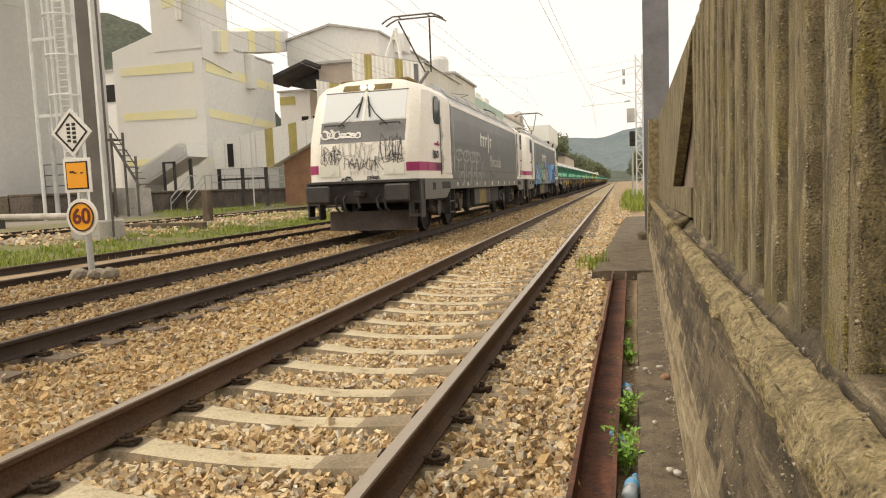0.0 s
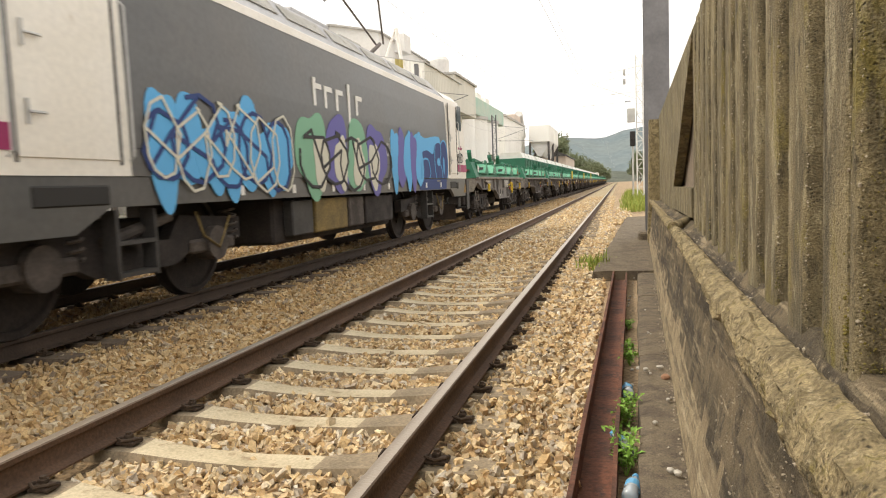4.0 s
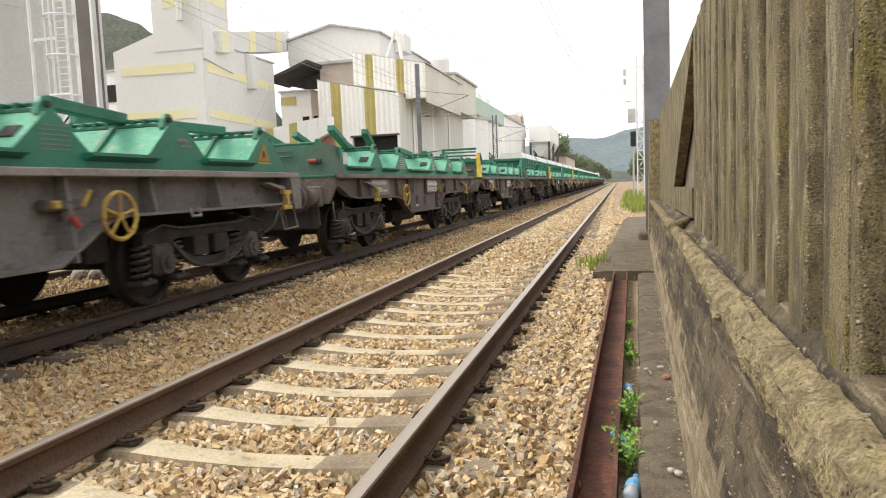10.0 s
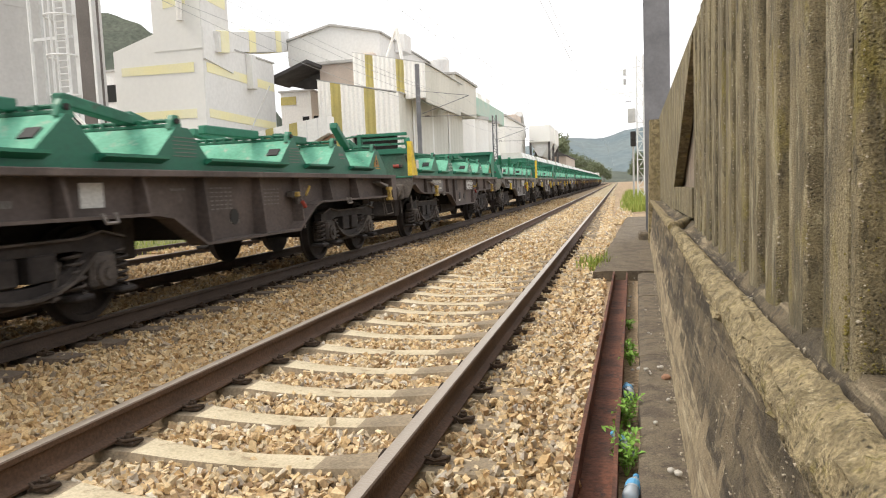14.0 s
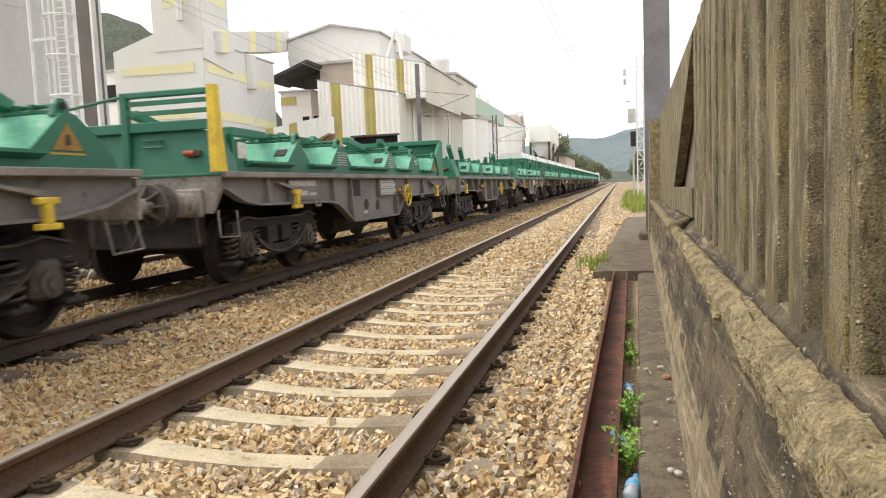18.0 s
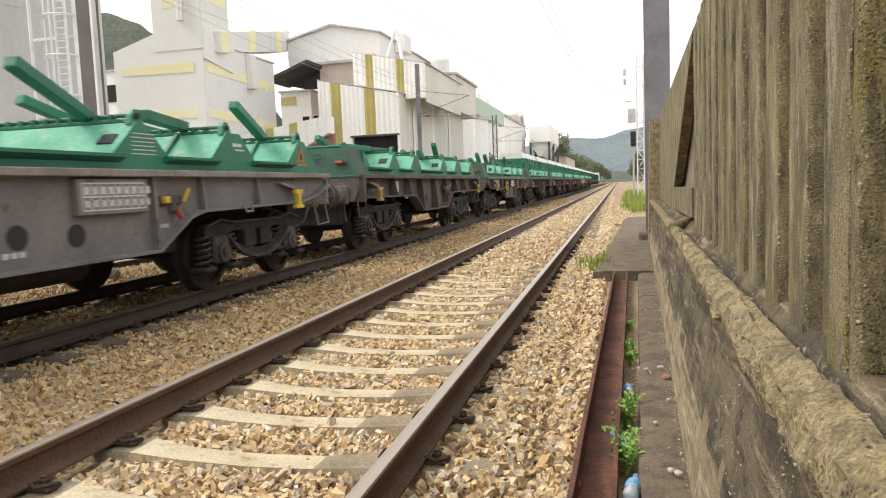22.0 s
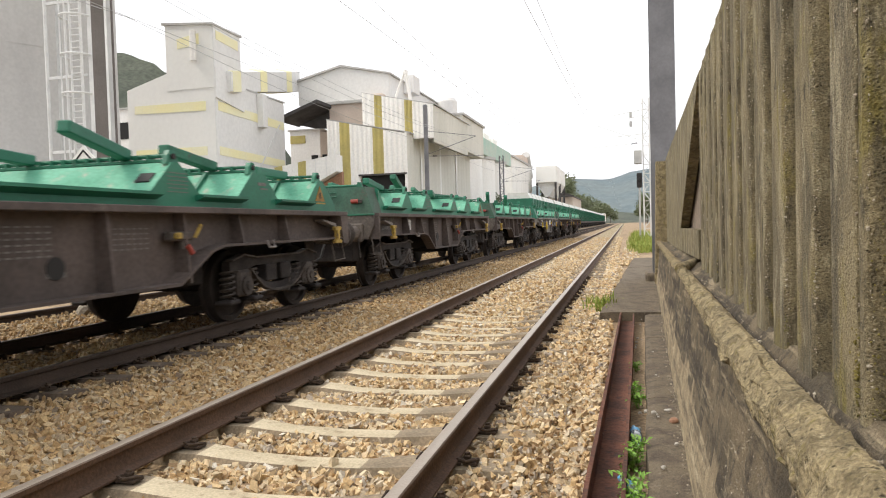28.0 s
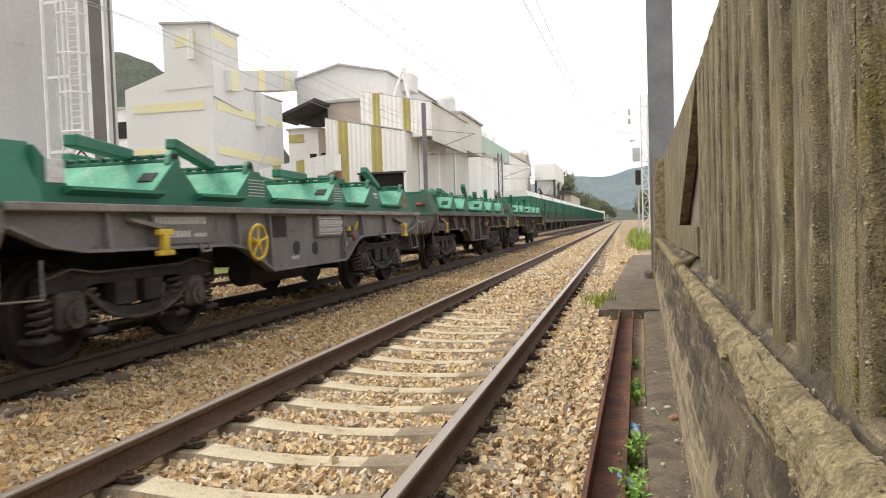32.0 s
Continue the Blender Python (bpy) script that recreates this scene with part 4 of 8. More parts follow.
def build_masts():
    build_near_mast()
    far = thing("catenary_mast", "galvanised lattice catenary mast beside the line", "mast", "catenary masts")
    lattice(far, 3.25, 48.0, 0.0, 9.3, 0.42, "galv_pale")
    cantilever(far, 3.0, 48.0, 0.0, 6.3, "galv_pale", 0.5)
    part("signal_box", Shape().box(2.45, 2.95, 47.5, 47.8, 5.0, 5.9, 0.04), "galv", far, "pale equipment box")
    for z in (7.5, 8.1):
        part("feeder_insulator", Shape().rod((2.3, 48, z), (2.3, 48, z + 0.35), 0.09, seg=10), "galv", far)
    part("bracket", Shape().rod((3.25, 48, 8.6), (1.2, 48, 8.3), 0.02, seg=6), "galv_pale", far)
    part("bracket", Shape().rod((3.25, 48, 7.0), (1.4, 48, 6.9), 0.02, seg=6), "galv_pale", far)
    sig = thing("signal", "dark round-headed railway signal on a slim post", "signal")
    part("post", Shape().rod((2.75, 46.4, 0), (2.75, 46.4, 4.2), 0.06, seg=8), "galv", sig)
    part("head", Shape().box(2.58, 2.92, 46.2, 46.32, 3.4, 4.35, 0.05), "black", sig)
    part("hood", Shape().lathe([(0, 0.11), (0.18, 0.12), (0.19, 0.09)], "y", (2.75, 46.0, 3.95), 14), "black", sig)
    for y, x in ((49.0, -12.0), (82.0, -12.2)):
        m = thing("catenary_mast", "dark catenary mast with a bracket arm over the siding", "mast", "catenary masts")
        if y < 60:
            part("post", Shape().box(x - 0.13, x + 0.13, y - 0.15, y + 0.15, 0.2, 10.1, 0.03), "mast", m)
        else:
            lattice(m, x, y, 0.2, 9.2, 0.45, "mast")
        cantilever(m, x + 0.15, y, TRACK_SIDING, 6.3, "mast", 0.6)
    big = thing("catenary_mast", "dark weathered steel mast on a concrete block", "mast", "catenary masts")
    x, y = -12.0, 16.4
    part("post", Shape().box(x - 0.07, x + 0.35, y - 0.2, y + 0.0, 0.3, 11.5, 0.01), "mast_dark", big)
    part("edge_strip", Shape().box(x + 0.355, x + 0.43, y - 0.2, y - 0.05, 0.3, 11.5), "galv_pale", big)
    part("cable_pipe", Shape().rod((x + 0.52, y - 0.1, 0.3), (x + 0.52, y - 0.1, 11.0), 0.03, seg=8), "mast_dark", big)
    part("base", Shape().box(x - 0.55, x + 0.45, y - 0.5, y + 0.5, 0.1, 0.78, 0.05), "conc", big, "pale chipped concrete foot")
    for i, (x, zc, zm, name) in enumerate(((TRACK_NEAR, 6.3, 6.75, "contact line over the near track"), (TRACK_TRAIN, 6.46, 6.85, "contact line over the train"),
                                          (TRACK_SIDING, 6.0, 6.5, "contact line over the siding"))):
        w = thing("overhead_line", "thin dark copper " + name, "overhead wire", "overhead lines")
        part("contact_wire", Shape().path([(x + (0.3 if k % 2 == 0 else -0.3), -22 + 34 * k, zc) for k in range(11)], 0.007, 4), "wire", w)
        pts = []
        for k in range(10):
            for q in range(6):
                u = q / 6
                pts.append((x + (0.3 if k % 2 == 0 else -0.3) * (1 - 2 * u), -22 + 34 * (k + u), zm + 0.7 * (2 * u - 1) ** 2 * 0.7))
        part("messenger_wire", Shape().path(pts, 0.0065, 4), "wire", w)
        dr = Shape()
        for k, p in enumerate(pts):
            if k % 2:
                dr.rod((p[0], p[1], zc), p, 0.003, seg=3)
        tagged(part("droppers", dr, "wire", w), kind="stuff")
        if i == 1:
            part("head_span", Shape().path([(3.2, 48.0, 9.0), (-4.03, 48.4, 8.4), (-11.9, 49.0, 9.6)], 0.006, 4).rod((-4.03, 48.4, 8.4), (-4.03, 48.4, 6.46), 0.006, seg=4), "wire", w)
    f = thing("feeder_cable", "black feeder cables slung past the works", "cable")
    for k, (x, z) in enumerate(((-11.2, 8.3), (-11.5, 7.4))):
        pts = [(x, -16 + 33 * j + 33 * q / 6, z - 0.5 * (1 - (2 * q / 6 - 1) ** 2)) for j in range(5) for q in range(6)]
        part("cable", Shape().path(pts, 0.009, 4), "wire", f)


MAT["conc"] = surf("pale_concrete", (0.50, 0.47, 0.42), (0.38, 0.35, 0.31), 0.9, 0, 1.6, 30, 0.3, 0.15, wear=(0.26, 0.23, 0.19), wear_at=0.64)
build_masts()


# ---- the cement works ----
MAT.update(
    clad=surf("pale_cladding", (0.845, 0.84, 0.80), (0.80, 0.795, 0.765), 0.75, 0, 0.18, 3.0, 0.03, 0.02, stretch=(1, 1, 0.3)),
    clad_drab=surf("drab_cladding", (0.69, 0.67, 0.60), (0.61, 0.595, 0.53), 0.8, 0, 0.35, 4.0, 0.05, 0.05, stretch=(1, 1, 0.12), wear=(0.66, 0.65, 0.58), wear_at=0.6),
    # grey sheets, and the shade painted on the kiln house's east side
    clad_grey_shade=surf("grey_and_shade_cladding", (0.76, 0.755, 0.735), (0.69, 0.685, 0.665), 0.75, 0, 0.25, 3.0, 0.05, 0.05, stretch=(1, 1, 0.3)),
    clad_white=surf("white_cladding", (0.90, 0.89, 0.85), (0.83, 0.81, 0.77), 0.7, 0, 0.4, 5.0, 0.05, 0.06, stretch=(1, 1, 0.25), wear=(0.64, 0.60, 0.52), wear_at=0.66),
    band=surf("yellow_band", (0.86, 0.80, 0.46), (0.82, 0.79, 0.56), 0.75, 0, 0.35, 6.0, 0.02, 0.03),
    ochre=surf("ochre_sheet", (0.50, 0.42, 0.14), (0.42, 0.355, 0.13), 0.7, 0, 0.6, 6.0, 0.05, 0.08),
    silo=surf("silo_concrete", (0.55, 0.54, 0.52), (0.47, 0.46, 0.445), 0.85, 0, 0.35, 5.0, 0.1, 0.06, stretch=(1, 1, 0.35)),
    pinkish=surf("stucco", (0.62, 0.52, 0.44), (0.54, 0.45, 0.38), 0.9, 0, 0.5, 6.0, 0.1, 0.08),
    brick=surf("brick_red", (0.36, 0.20, 0.12), (0.27, 0.15, 0.095), 0.9, 0, 1.0, 9.0, 0.2, 0.2),
    dark=surf("dark_sheet", (0.085, 0.08, 0.075), (0.055, 0.05, 0.05), 0.8, 0, 0.8, 8.0, 0.1, 0.15),
    void=plain("dark_opening", (0.02, 0.019, 0.018), 0.9),
    dock=surf("dock_stone", (0.15, 0.12, 0.10), (0.085, 0.07, 0.06), 0.95, 0, 0.9, 9.0, 0.5, 0.3),
    teal=surf("teal_sheet", (0.36, 0.55, 0.46), (0.50, 0.58, 0.50), 0.7, 0, 0.4, 5.0, 0.05, 0.08),
    roof=surf("grey_roof_sheet", (0.50, 0.49, 0.47), (0.42, 0.41, 0.39), 0.8, 0, 0.5, 6.0, 0.05, 0.08),
)


def ribbed(s, x0, y0, x1, y1, z0, z1a, z1b, pitch=0.5, depth=0.07):
    """A corrugated upright sheet from (x0, y0) to (x1, y1); its top falls from z1a to z1b."""
    d = Vector((x1 - x0, y1 - y0, 0))
    n = max(2, int(d.length / pitch))
    out = Vector((d.y, -d.x, 0)).normalized() * depth
    v = []
    for k in range(n * 4 + 1):
        u = k / (n * 4)
        o = out * (1 if k % 4 in (1, 2) else 0)
        p = Vector((x0, y0, 0)) + d * u + o
        v += [(p.x, p.y, z0), (p.x, p.y, z1a + (z1b - z1a) * u)]
    f = [(2 * k, 2 * k + 2, 2 * k + 3, 2 * k + 1) for k in range(n * 4)]
    b = len(v)
    back = -out.normalized() * 0.12
    v += [(x0 + back.x, y0 + back.y, z0), (x0 + back.x, y0 + back.y, z1a), (x1 + back.x, y1 + back.y, z0), (x1 + back.x, y1 + back.y, z1b)]
    f += [(b, b + 1, b + 3, b + 2)]
    return s.add(v, f)


def build_works():
    # kiln house: a block with a taller stair tower on its corner
    k = thing("kiln_house", "pale cladded kiln house with faded yellow bands and a tower", "factory building")
    xe, ys = -30.0, 50.4
    part("wall", Shape().prism([(-38.2, 0.3), (xe, 0.3), (xe, 13.6), (-34.4, 14.4), (-38.2, 13.3)], "y", ys, 62.2), "clad", k)
    # east faces get a greyer sheet: their shade is put into the colour
    part("east_wall", Shape().prism([(ys + 0.01, 0.3), (62.2, 0.3), (62.2, 13.4), (ys + 0.01, 13.9)], "x", xe, xe + 0.06), "clad_grey_shade", k)
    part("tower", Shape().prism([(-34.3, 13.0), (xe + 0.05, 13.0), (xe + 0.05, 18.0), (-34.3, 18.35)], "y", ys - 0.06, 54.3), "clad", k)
    part("tower_wall", Shape().prism([(ys - 0.06, 13.2), (54.4, 12.6), (54.4, 18.0), (ys - 0.06, 17.95)], "x", xe + 0.06, xe + 0.12), "clad_grey_shade", k)
    part("shaft", Shape().prism([(ys - 0.05, 12.2), (54.6, 11.6), (55.0, 13.2), (ys - 0.05, 14.6)], "x", xe + 0.06, xe + 0.22), "clad_grey_shade", k)
    part("roof", Shape().prism([(-38.4, 13.25), (-34.3, 14.4), (xe + 0.1, 13.6), (xe + 0.1, 13.75), (-34.3, 14.55), (-38.4, 13.4)], "y", 54.3, 62.4), "roof", k)
    part("tower_roof", Shape().prism([(-34.5, 18.3), (xe + 0.2, 17.95), (xe + 0.2, 18.1), (-34.5, 18.5)], "y", ys - 0.25, 54.6), "roof", k)
    for z, h in ((11.2, 0.75), (7.6, 0.7), (3.9, 0.6)):
        part("yellow_band", Shape().prism([(-37.5, z + 0.1), (-30.8, z - 0.02), (-30.8, z + h), (-37.5, z + h)], "y", ys - 0.05, ys - 0.01), "band", k, "faded yellow band")
        part("yellow_band", Shape().prism([(ys + 0.4, z), (62.0, z - 0.25), (62.0, z + h - 0.25), (ys + 0.4, z + h)], "x", xe + 0.06, xe + 0.10), "band", k)
    part("yellow_band", Shape().prism([(ys + 0.3, 16.9), (54.0, 16.7), (54.0, 17.5), (ys + 0.3, 17.6)], "x", xe + 0.12, xe + 0.15), "band", k)
    part("yellow_band", Shape().prism([(-33.2, 16.3), (-31.2, 16.5), (-31.2, 17.4), (-33.2, 17.1)], "y", ys - 0.10, ys - 0.06), "band", k)
    part("duct", Shape().rod((-31.6, ys - 0.3, 15.2), (-31.6, ys - 0.3, 17.6), 0.25, seg=12), "clad_white", k)
    part("duct", Shape().box(xe + 0.06, xe + 0.7, 57.0, 57.8, 10.6, 13.6, 0.05), "clad_grey_shade", k)
    part("chute", Shape().prism([(-34.8, 1.7), (-33.6, 3.31), (-29.75, 5.29), (-29.0, 5.19), (-28.88, 4.27), (-32.7, 2.27), (-33.3, 1.7)], "y", 46.0, 48.6), "clad", k, "sloping enclosed chute")
    part("chute_side", Shape().prism([(-34.5, 1.75), (-33.5, 3.15), (-29.8, 5.05), (-29.2, 4.95), (-29.1, 4.35), (-32.8, 2.4), (-33.4, 1.75)], "y", 45.94, 46.0), "clad_grey_shade", k)
    part("chute_leg", Shape().box(-29.3, -29.1, 46.6, 46.8, 1.7, 4.3), "dark", k)
    part("door_frame", Shape().box(-30.55, -30.43, 45.2, 45.4, 1.7, 3.9).box(-29.68, -29.56, 45.2, 45.4, 1.7, 3.9).box(-30.55, -29.56, 45.2, 45.4, 3.78, 3.9), "dark", k)
    # link bridge
    b = thing("conveyor_bridge", "grey enclosed conveyor bridge with ochre stripes", "conveyor bridge")

    def slice_at(u, grow=0.0):
        x, y, lo, hi = -29.4 - 3.0 * u, 52.0 + 19.0 * u, 12.9 + 3.55 * u - grow, 14.5 + 4.1 * u + grow
        return [(x + grow, y, lo), (x + grow, y, hi), (x - 1.2, y, hi + 0.35), (x - 2.4, y, hi), (x - 2.4, y, lo)]

    def span(u0, u1, grow=0.0):
        v = slice_at(u0, grow) + slice_at(u1, grow)
        return Shape().add(v, [(0, 1, 2, 3, 4), (9, 8, 7, 6, 5)] + [(i, (i + 1) % 5, 5 + (i + 1) % 5, 5 + i) for i in range(5)])

    part("shell", span(0, 1), "clad_grey_shade", b)
    for u in (0.02, 0.36, 0.76):
        part("stripe", span(u, u + 0.09, 0.04), "band", b)
    # crusher hall: gabled hood over a stucco block
    near = Matrix.Translation((1.865, 0, 1.332)) @ Matrix.Scale(0.816, 4) @ Matrix.Translation((-1.865, 0, -1.332))
    h = thing("crusher_hall", "gabled grey crusher hall over a stucco wall", "factory building", at=near)
    part("hood", Shape().prism([(-39.9, 17.8), (-27.2, 17.6), (-27.2, 21.0), (-33.7, 22.4), (-39.9, 20.9)], "y", 86, 130), "clad_grey_shade", h)
    part("hood_roof", Shape().prism([(-40.2, 20.85), (-33.7, 22.4), (-26.9, 20.95), (-26.9, 21.15), (-33.7, 22.65), (-40.2, 21.1)], "y", 85.7, 130.5), "roof", h)
    part("stucco_wall", Shape().box(-34.9, -27.4, 84.5, 120, 0.3, 17.6), "pinkish", h)
    part("cornice", Shape().box(-35.2, -27.0, 84.2, 121, 17.3, 17.7, 0.05), "roof", h)
    part("roof_box", Shape().box(-27.2, -25.7, 92, 95, 19.6, 22.0, 0.05), "clad_grey_shade", h)
    part("roof_rubble", Shape().box(-30.4, -27.6, 84.6, 86.0, 17.7, 18.4, 0.2), "pinkish", h)
    part("roof_tank", Shape().lathe([(18.6, 1.5), (21.0, 1.5), (21.5, 1.2), (21.7, 0.3)], "z", (-25.2, 109, 0), 20), "clad_grey_shade", h, smooth=30)
    part("a_frame", Shape().rod((-24.9, 80.5, 16.0), (-23.3, 80.5, 20.0), 0.16, seg=8).rod((-22.6, 80.5, 15.6), (-23.2, 80.5, 20.0), 0.22, seg=8), "clad_white", h)
    part("canopy", Shape().prism([(-40.0, 15.4), (-34.6, 17.3), (-34.6, 16.9), (-40.0, 15.0)], "y", 80, 86), "dark", h)
    part("canopy_side", Shape().prism([(-39.8, 15.2), (-34.7, 16.8), (-34.7, 14.4), (-37.5, 14.6)], "y", 85.4, 85.6), "dark", h)
    for x in (-36.0, -35.2):
        part("window", Shape().box(x, x + 0.6, 84.3, 84.45, 9.6, 11.0), "void", h)
    # loading shed of white and ochre sheets
    s = thing("loading_shed", "white corrugated loading shed with ochre stripes", "industrial shed", at=near)
    xw, xc, y0 = -31.6, -21.9, 76.0

    def top(x):
        return 14.0 + (11.9 - 14.0) * (x - xw) / (xc - xw)

    x = xw
    for i, (wd, mat) in enumerate(((1.56, "clad_white"), (1.24, "ochre"), (1.2, "clad_white"))):
        part("wall_sheet", ribbed(Shape(), x, y0, x + wd, y0, 0.3, top(x), top(x + wd)), mat, s)
        x += wd
    # above the doorway
    for wd, mat in ((1.6, "clad_white"), (1.3, "ochre"), (2.48, "clad_white")):
        part("wall_sheet", ribbed(Shape(), x, y0, x + wd, y0, 7.45, top(x), top(x + wd)), mat, s)
        x += wd
    part("corner_post", Shape().box(xc - 0.32, xc, y0 - 0.1, y0 + 0.3, 0.3, 12.0, 0.03), "clad_white", s)
    part("door_void", Shape().box(-27.6, xc - 0.3, y0 + 0.5, y0 + 0.7, 0.3, 8.4), "void", s)
    part("door_lintel", Shape().box(-27.8, xc - 0.05, y0 - 0.12, y0 + 0.2, 7.3, 7.5), "dark", s)
    # the east sheets have a duller tone than the white front
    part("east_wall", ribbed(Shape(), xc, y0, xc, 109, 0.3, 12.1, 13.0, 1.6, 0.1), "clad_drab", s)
    for y, wd in ((81.0, 1.2), (90.0, 1.2), (99.0, 1.2)):
        part("stain_strip", Shape().box(xc + 0.10, xc + 0.13, y, y + wd * 0.5, 0.3, 12.0), "clad", s)
    part("roof", Shape().prism([(xw - 0.1, 14.05), (xc + 0.3, 11.95), (xc + 0.3, 12.07), (xw - 0.1, 14.16)], "y", y0 + 0.05, 109.5), "roof", s)
    xl = -27.9
    x = xl
    for wd, mat in ((1.48, "clad_white"), (0.95, "ochre"), (2.74, "clad_white"), (0.96, "ochre"), (2.5, "clad_white")):
        part("upper_sheet", ribbed(Shape(), x, 78.0, x + wd, 78.0, top(min(x, xc)) - 0.4, 17.2 - (x - xl) * 0.22, 17.2 - (x + wd - xl) * 0.22), mat, s)
        x += wd
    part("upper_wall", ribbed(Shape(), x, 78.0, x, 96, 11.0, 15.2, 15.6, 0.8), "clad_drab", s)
    part("upper_roof", Shape().prism([(xl - 0.1, 17.2), (x + 0.25, 17.2 - 0.22 * (x - xl)), (x + 0.25, 17.28 - 0.22 * (x - xl)), (xl - 0.1, 17.3)], "y", 78.1, 97), "roof", s)
    part("upper_annexe", Shape().box(-24.5, -20.2, 97, 112, 12.0, 16.9, 0.05), "clad_drab", s)
    part("annexe_roof", Shape().box(-24.8, -19.9, 96.7, 112.3, 16.9, 17.2), "roof", s)
    # white silos beyond
    for i, (x, y, r, z) in enumerate(((-24.6, 106, 5.2, 11.9), (-24.6, 117, 5.2, 12.1), (-24.6, 128, 5.2, 12.3))):
        q = thing("white_silo", "whitewashed concrete storage silo", "silo", "white silos")
        part("shaft", Shape().rod((x, y, 0.3), (x, y, z), r, seg=32), "clad_white", q, smooth=40)
        part("cap", Shape().rod((x, y, z), (x, y, z + 0.5), r + 0.2, seg=32), "roof", q)
    g = thing("silo_gallery", "teal and grey sheeted gallery on the silo tops", "gallery")
    part("gallery", Shape().box(-27, -19.9, 104, 138, 12.6, 15.3, 0.05), "teal", g)
    part("gallery_box", Shape().box(-27, -20.2, 99, 104, 12.4, 15.6, 0.05), "clad", g)
    for y in (100.5, 110, 120, 128):
        part("vent_box", Shape().box(-26, -21.5, y, y + 4.0, 15.3, 17.2, 0.05), "clad_white", g)
    wb = thing("packing_house", "white rendered packing house", "factory building")
    part("wall", Shape().box(-31, -21.0, 146, 178, 0.3, 15.4), "clad_white", wb)
    part("roof", Shape().box(-31.3, -20.7, 145.7, 178.3, 15.4, 15.8), "roof", wb)
    part("penthouse", Shape().box(-30, -23.0, 176, 190, 0.3, 18.6), "pinkish", wb)
    part("pipe_stack", Shape().rod((-23.5, 192, 14), (-23.5, 186, 19.5), 1.1, seg=14), "roof", wb)
    hp = thing("loading_hopper", "faded yellow loading hoppers on steel legs", "hopper")
    for i, y in enumerate((172.0, 186.0)):
        part("bin", Shape().box(-19.2, -14.2, y, y + 11, 11.2, 15.2, 0.08), "clad", hp)
        part("cone", Shape().prism([(-19.2, 11.2), (-14.2, 11.2), (-16.2, 7.8), (-17.2, 7.8)], "y", y + 1, y + 10), "clad_grey_shade", hp)
    for y in (172.5, 183.5, 196.5):
        for x in (-19.0, -14.5):
            part("leg", Shape().box(x - 0.25, x + 0.25, y - 0.25, y + 0.25, 0.2, 11.3), "dark", hp)
    part("brace", Shape().rod((-14.5, 172.5, 2), (-14.5, 183.5, 9), 0.18, seg=6).rod((-14.5, 183.5, 2), (-14.5, 196.5, 9), 0.18, seg=6), "dark", hp)
    sd = thing("low_shed", "low brown shed beside the line", "shed")
    part("wall", Shape().box(-19, -12.5, 200, 240, 0.2, 8.6), "pinkish", sd)
    part("roof", Shape().prism([(-19.4, 8.5), (-12.1, 8.5), (-12.1, 8.8), (-15.7, 10.2), (-19.4, 8.8)], "y", 199.5, 240.5), "dark", sd)
    # the big grey silo with its caged ladder
    q = thing("cement_silo", "tall plain grey concrete cement silo", "silo")
    cx, cy, r = -37.5, 35.5, 8.2
    part("shaft", Shape().rod((cx, cy, 0.3), (cx, cy, 34), r, seg=64), "silo", q, smooth=40)
    for z in (6.0, 12.0, 18.0):
        part("joint_ring", Shape().rod((cx, cy, z), (cx, cy, z + 0.06), r + 0.015, seg=64), "silo", q)
    lad = thing("caged_ladder", "galvanised caged ladder fixed to the silo", "ladder")
    lx, ly = -24.9, 30.0
    for dx in (-0.3, 0.3):
        part("stile", Shape().rod((lx + dx, ly, 0.3), (lx + dx, ly, 22), 0.06, seg=6), "galv_pale", lad)
    for i in range(58):
        part("rung", Shape().rod((lx - 0.3, ly, 3.5 + 0.32 * i), (lx + 0.3, ly, 3.5 + 0.32 * i), 0.035, seg=5), "galv_pale", lad)
    for i in range(8):
        z = 4.6 + 1.95 * i
        pts = [(lx + 0.75 * math.sin(radians(a)), ly - 0.15 - 0.75 * math.cos(radians(a)) + 0.2, z) for a in range(-110, 111, 20)]
        part("hoop", Shape().path(pts, 0.055, 5), "galv_pale", lad)
    for a in (-100, -60, 0, 60, 100):
        part("cage_bar", Shape().rod((lx + 0.75 * math.sin(radians(a)), ly + 0.05 - 0.75 * math.cos(radians(a)), 4.5), (lx + 0.75 * math.sin(radians(a)), ly + 0.05 - 0.75 * math.cos(radians(a)), 21), 0.045, seg=5), "galv_pale", lad)
    for z in (5.6, 9.4, 13.2, 17.0):
        part("tie_bar", Shape().box(lx - 1.95, lx + 0.5, ly + 0.1, ly + 0.2, z, z + 0.15), "galv_pale", lad)
    part("outer_post", Shape().rod((lx - 1.9, ly + 0.1, 0.3), (lx - 1.9, ly + 0.1, 22), 0.09, seg=6), "galv_pale", lad)
    part("riser_pipe", Shape().rod((lx - 1.25, ly + 0.25, 0.3), (lx - 1.25, ly + 0.25, 22), 0.12, seg=8), "galv", lad)
    # added pale strip: imitates the lit flange of the mast in front
    part("cable_tray", Shape().box(lx + 0.62, lx + 1.28, ly + 0.1, ly + 0.24, 0.3, 22, 0.02), "galv_pale", lad)
    an = thing("annexe", "small white rendered annexe with a dark window band", "building")
    part("wall", Shape().box(-58, -45, 66, 72, 0.3, 15.0), "clad_white", an)
    part("window", Shape().box(-52.2, -49.4, 65.9, 66.0, 11.8, 13.6), "void", an)
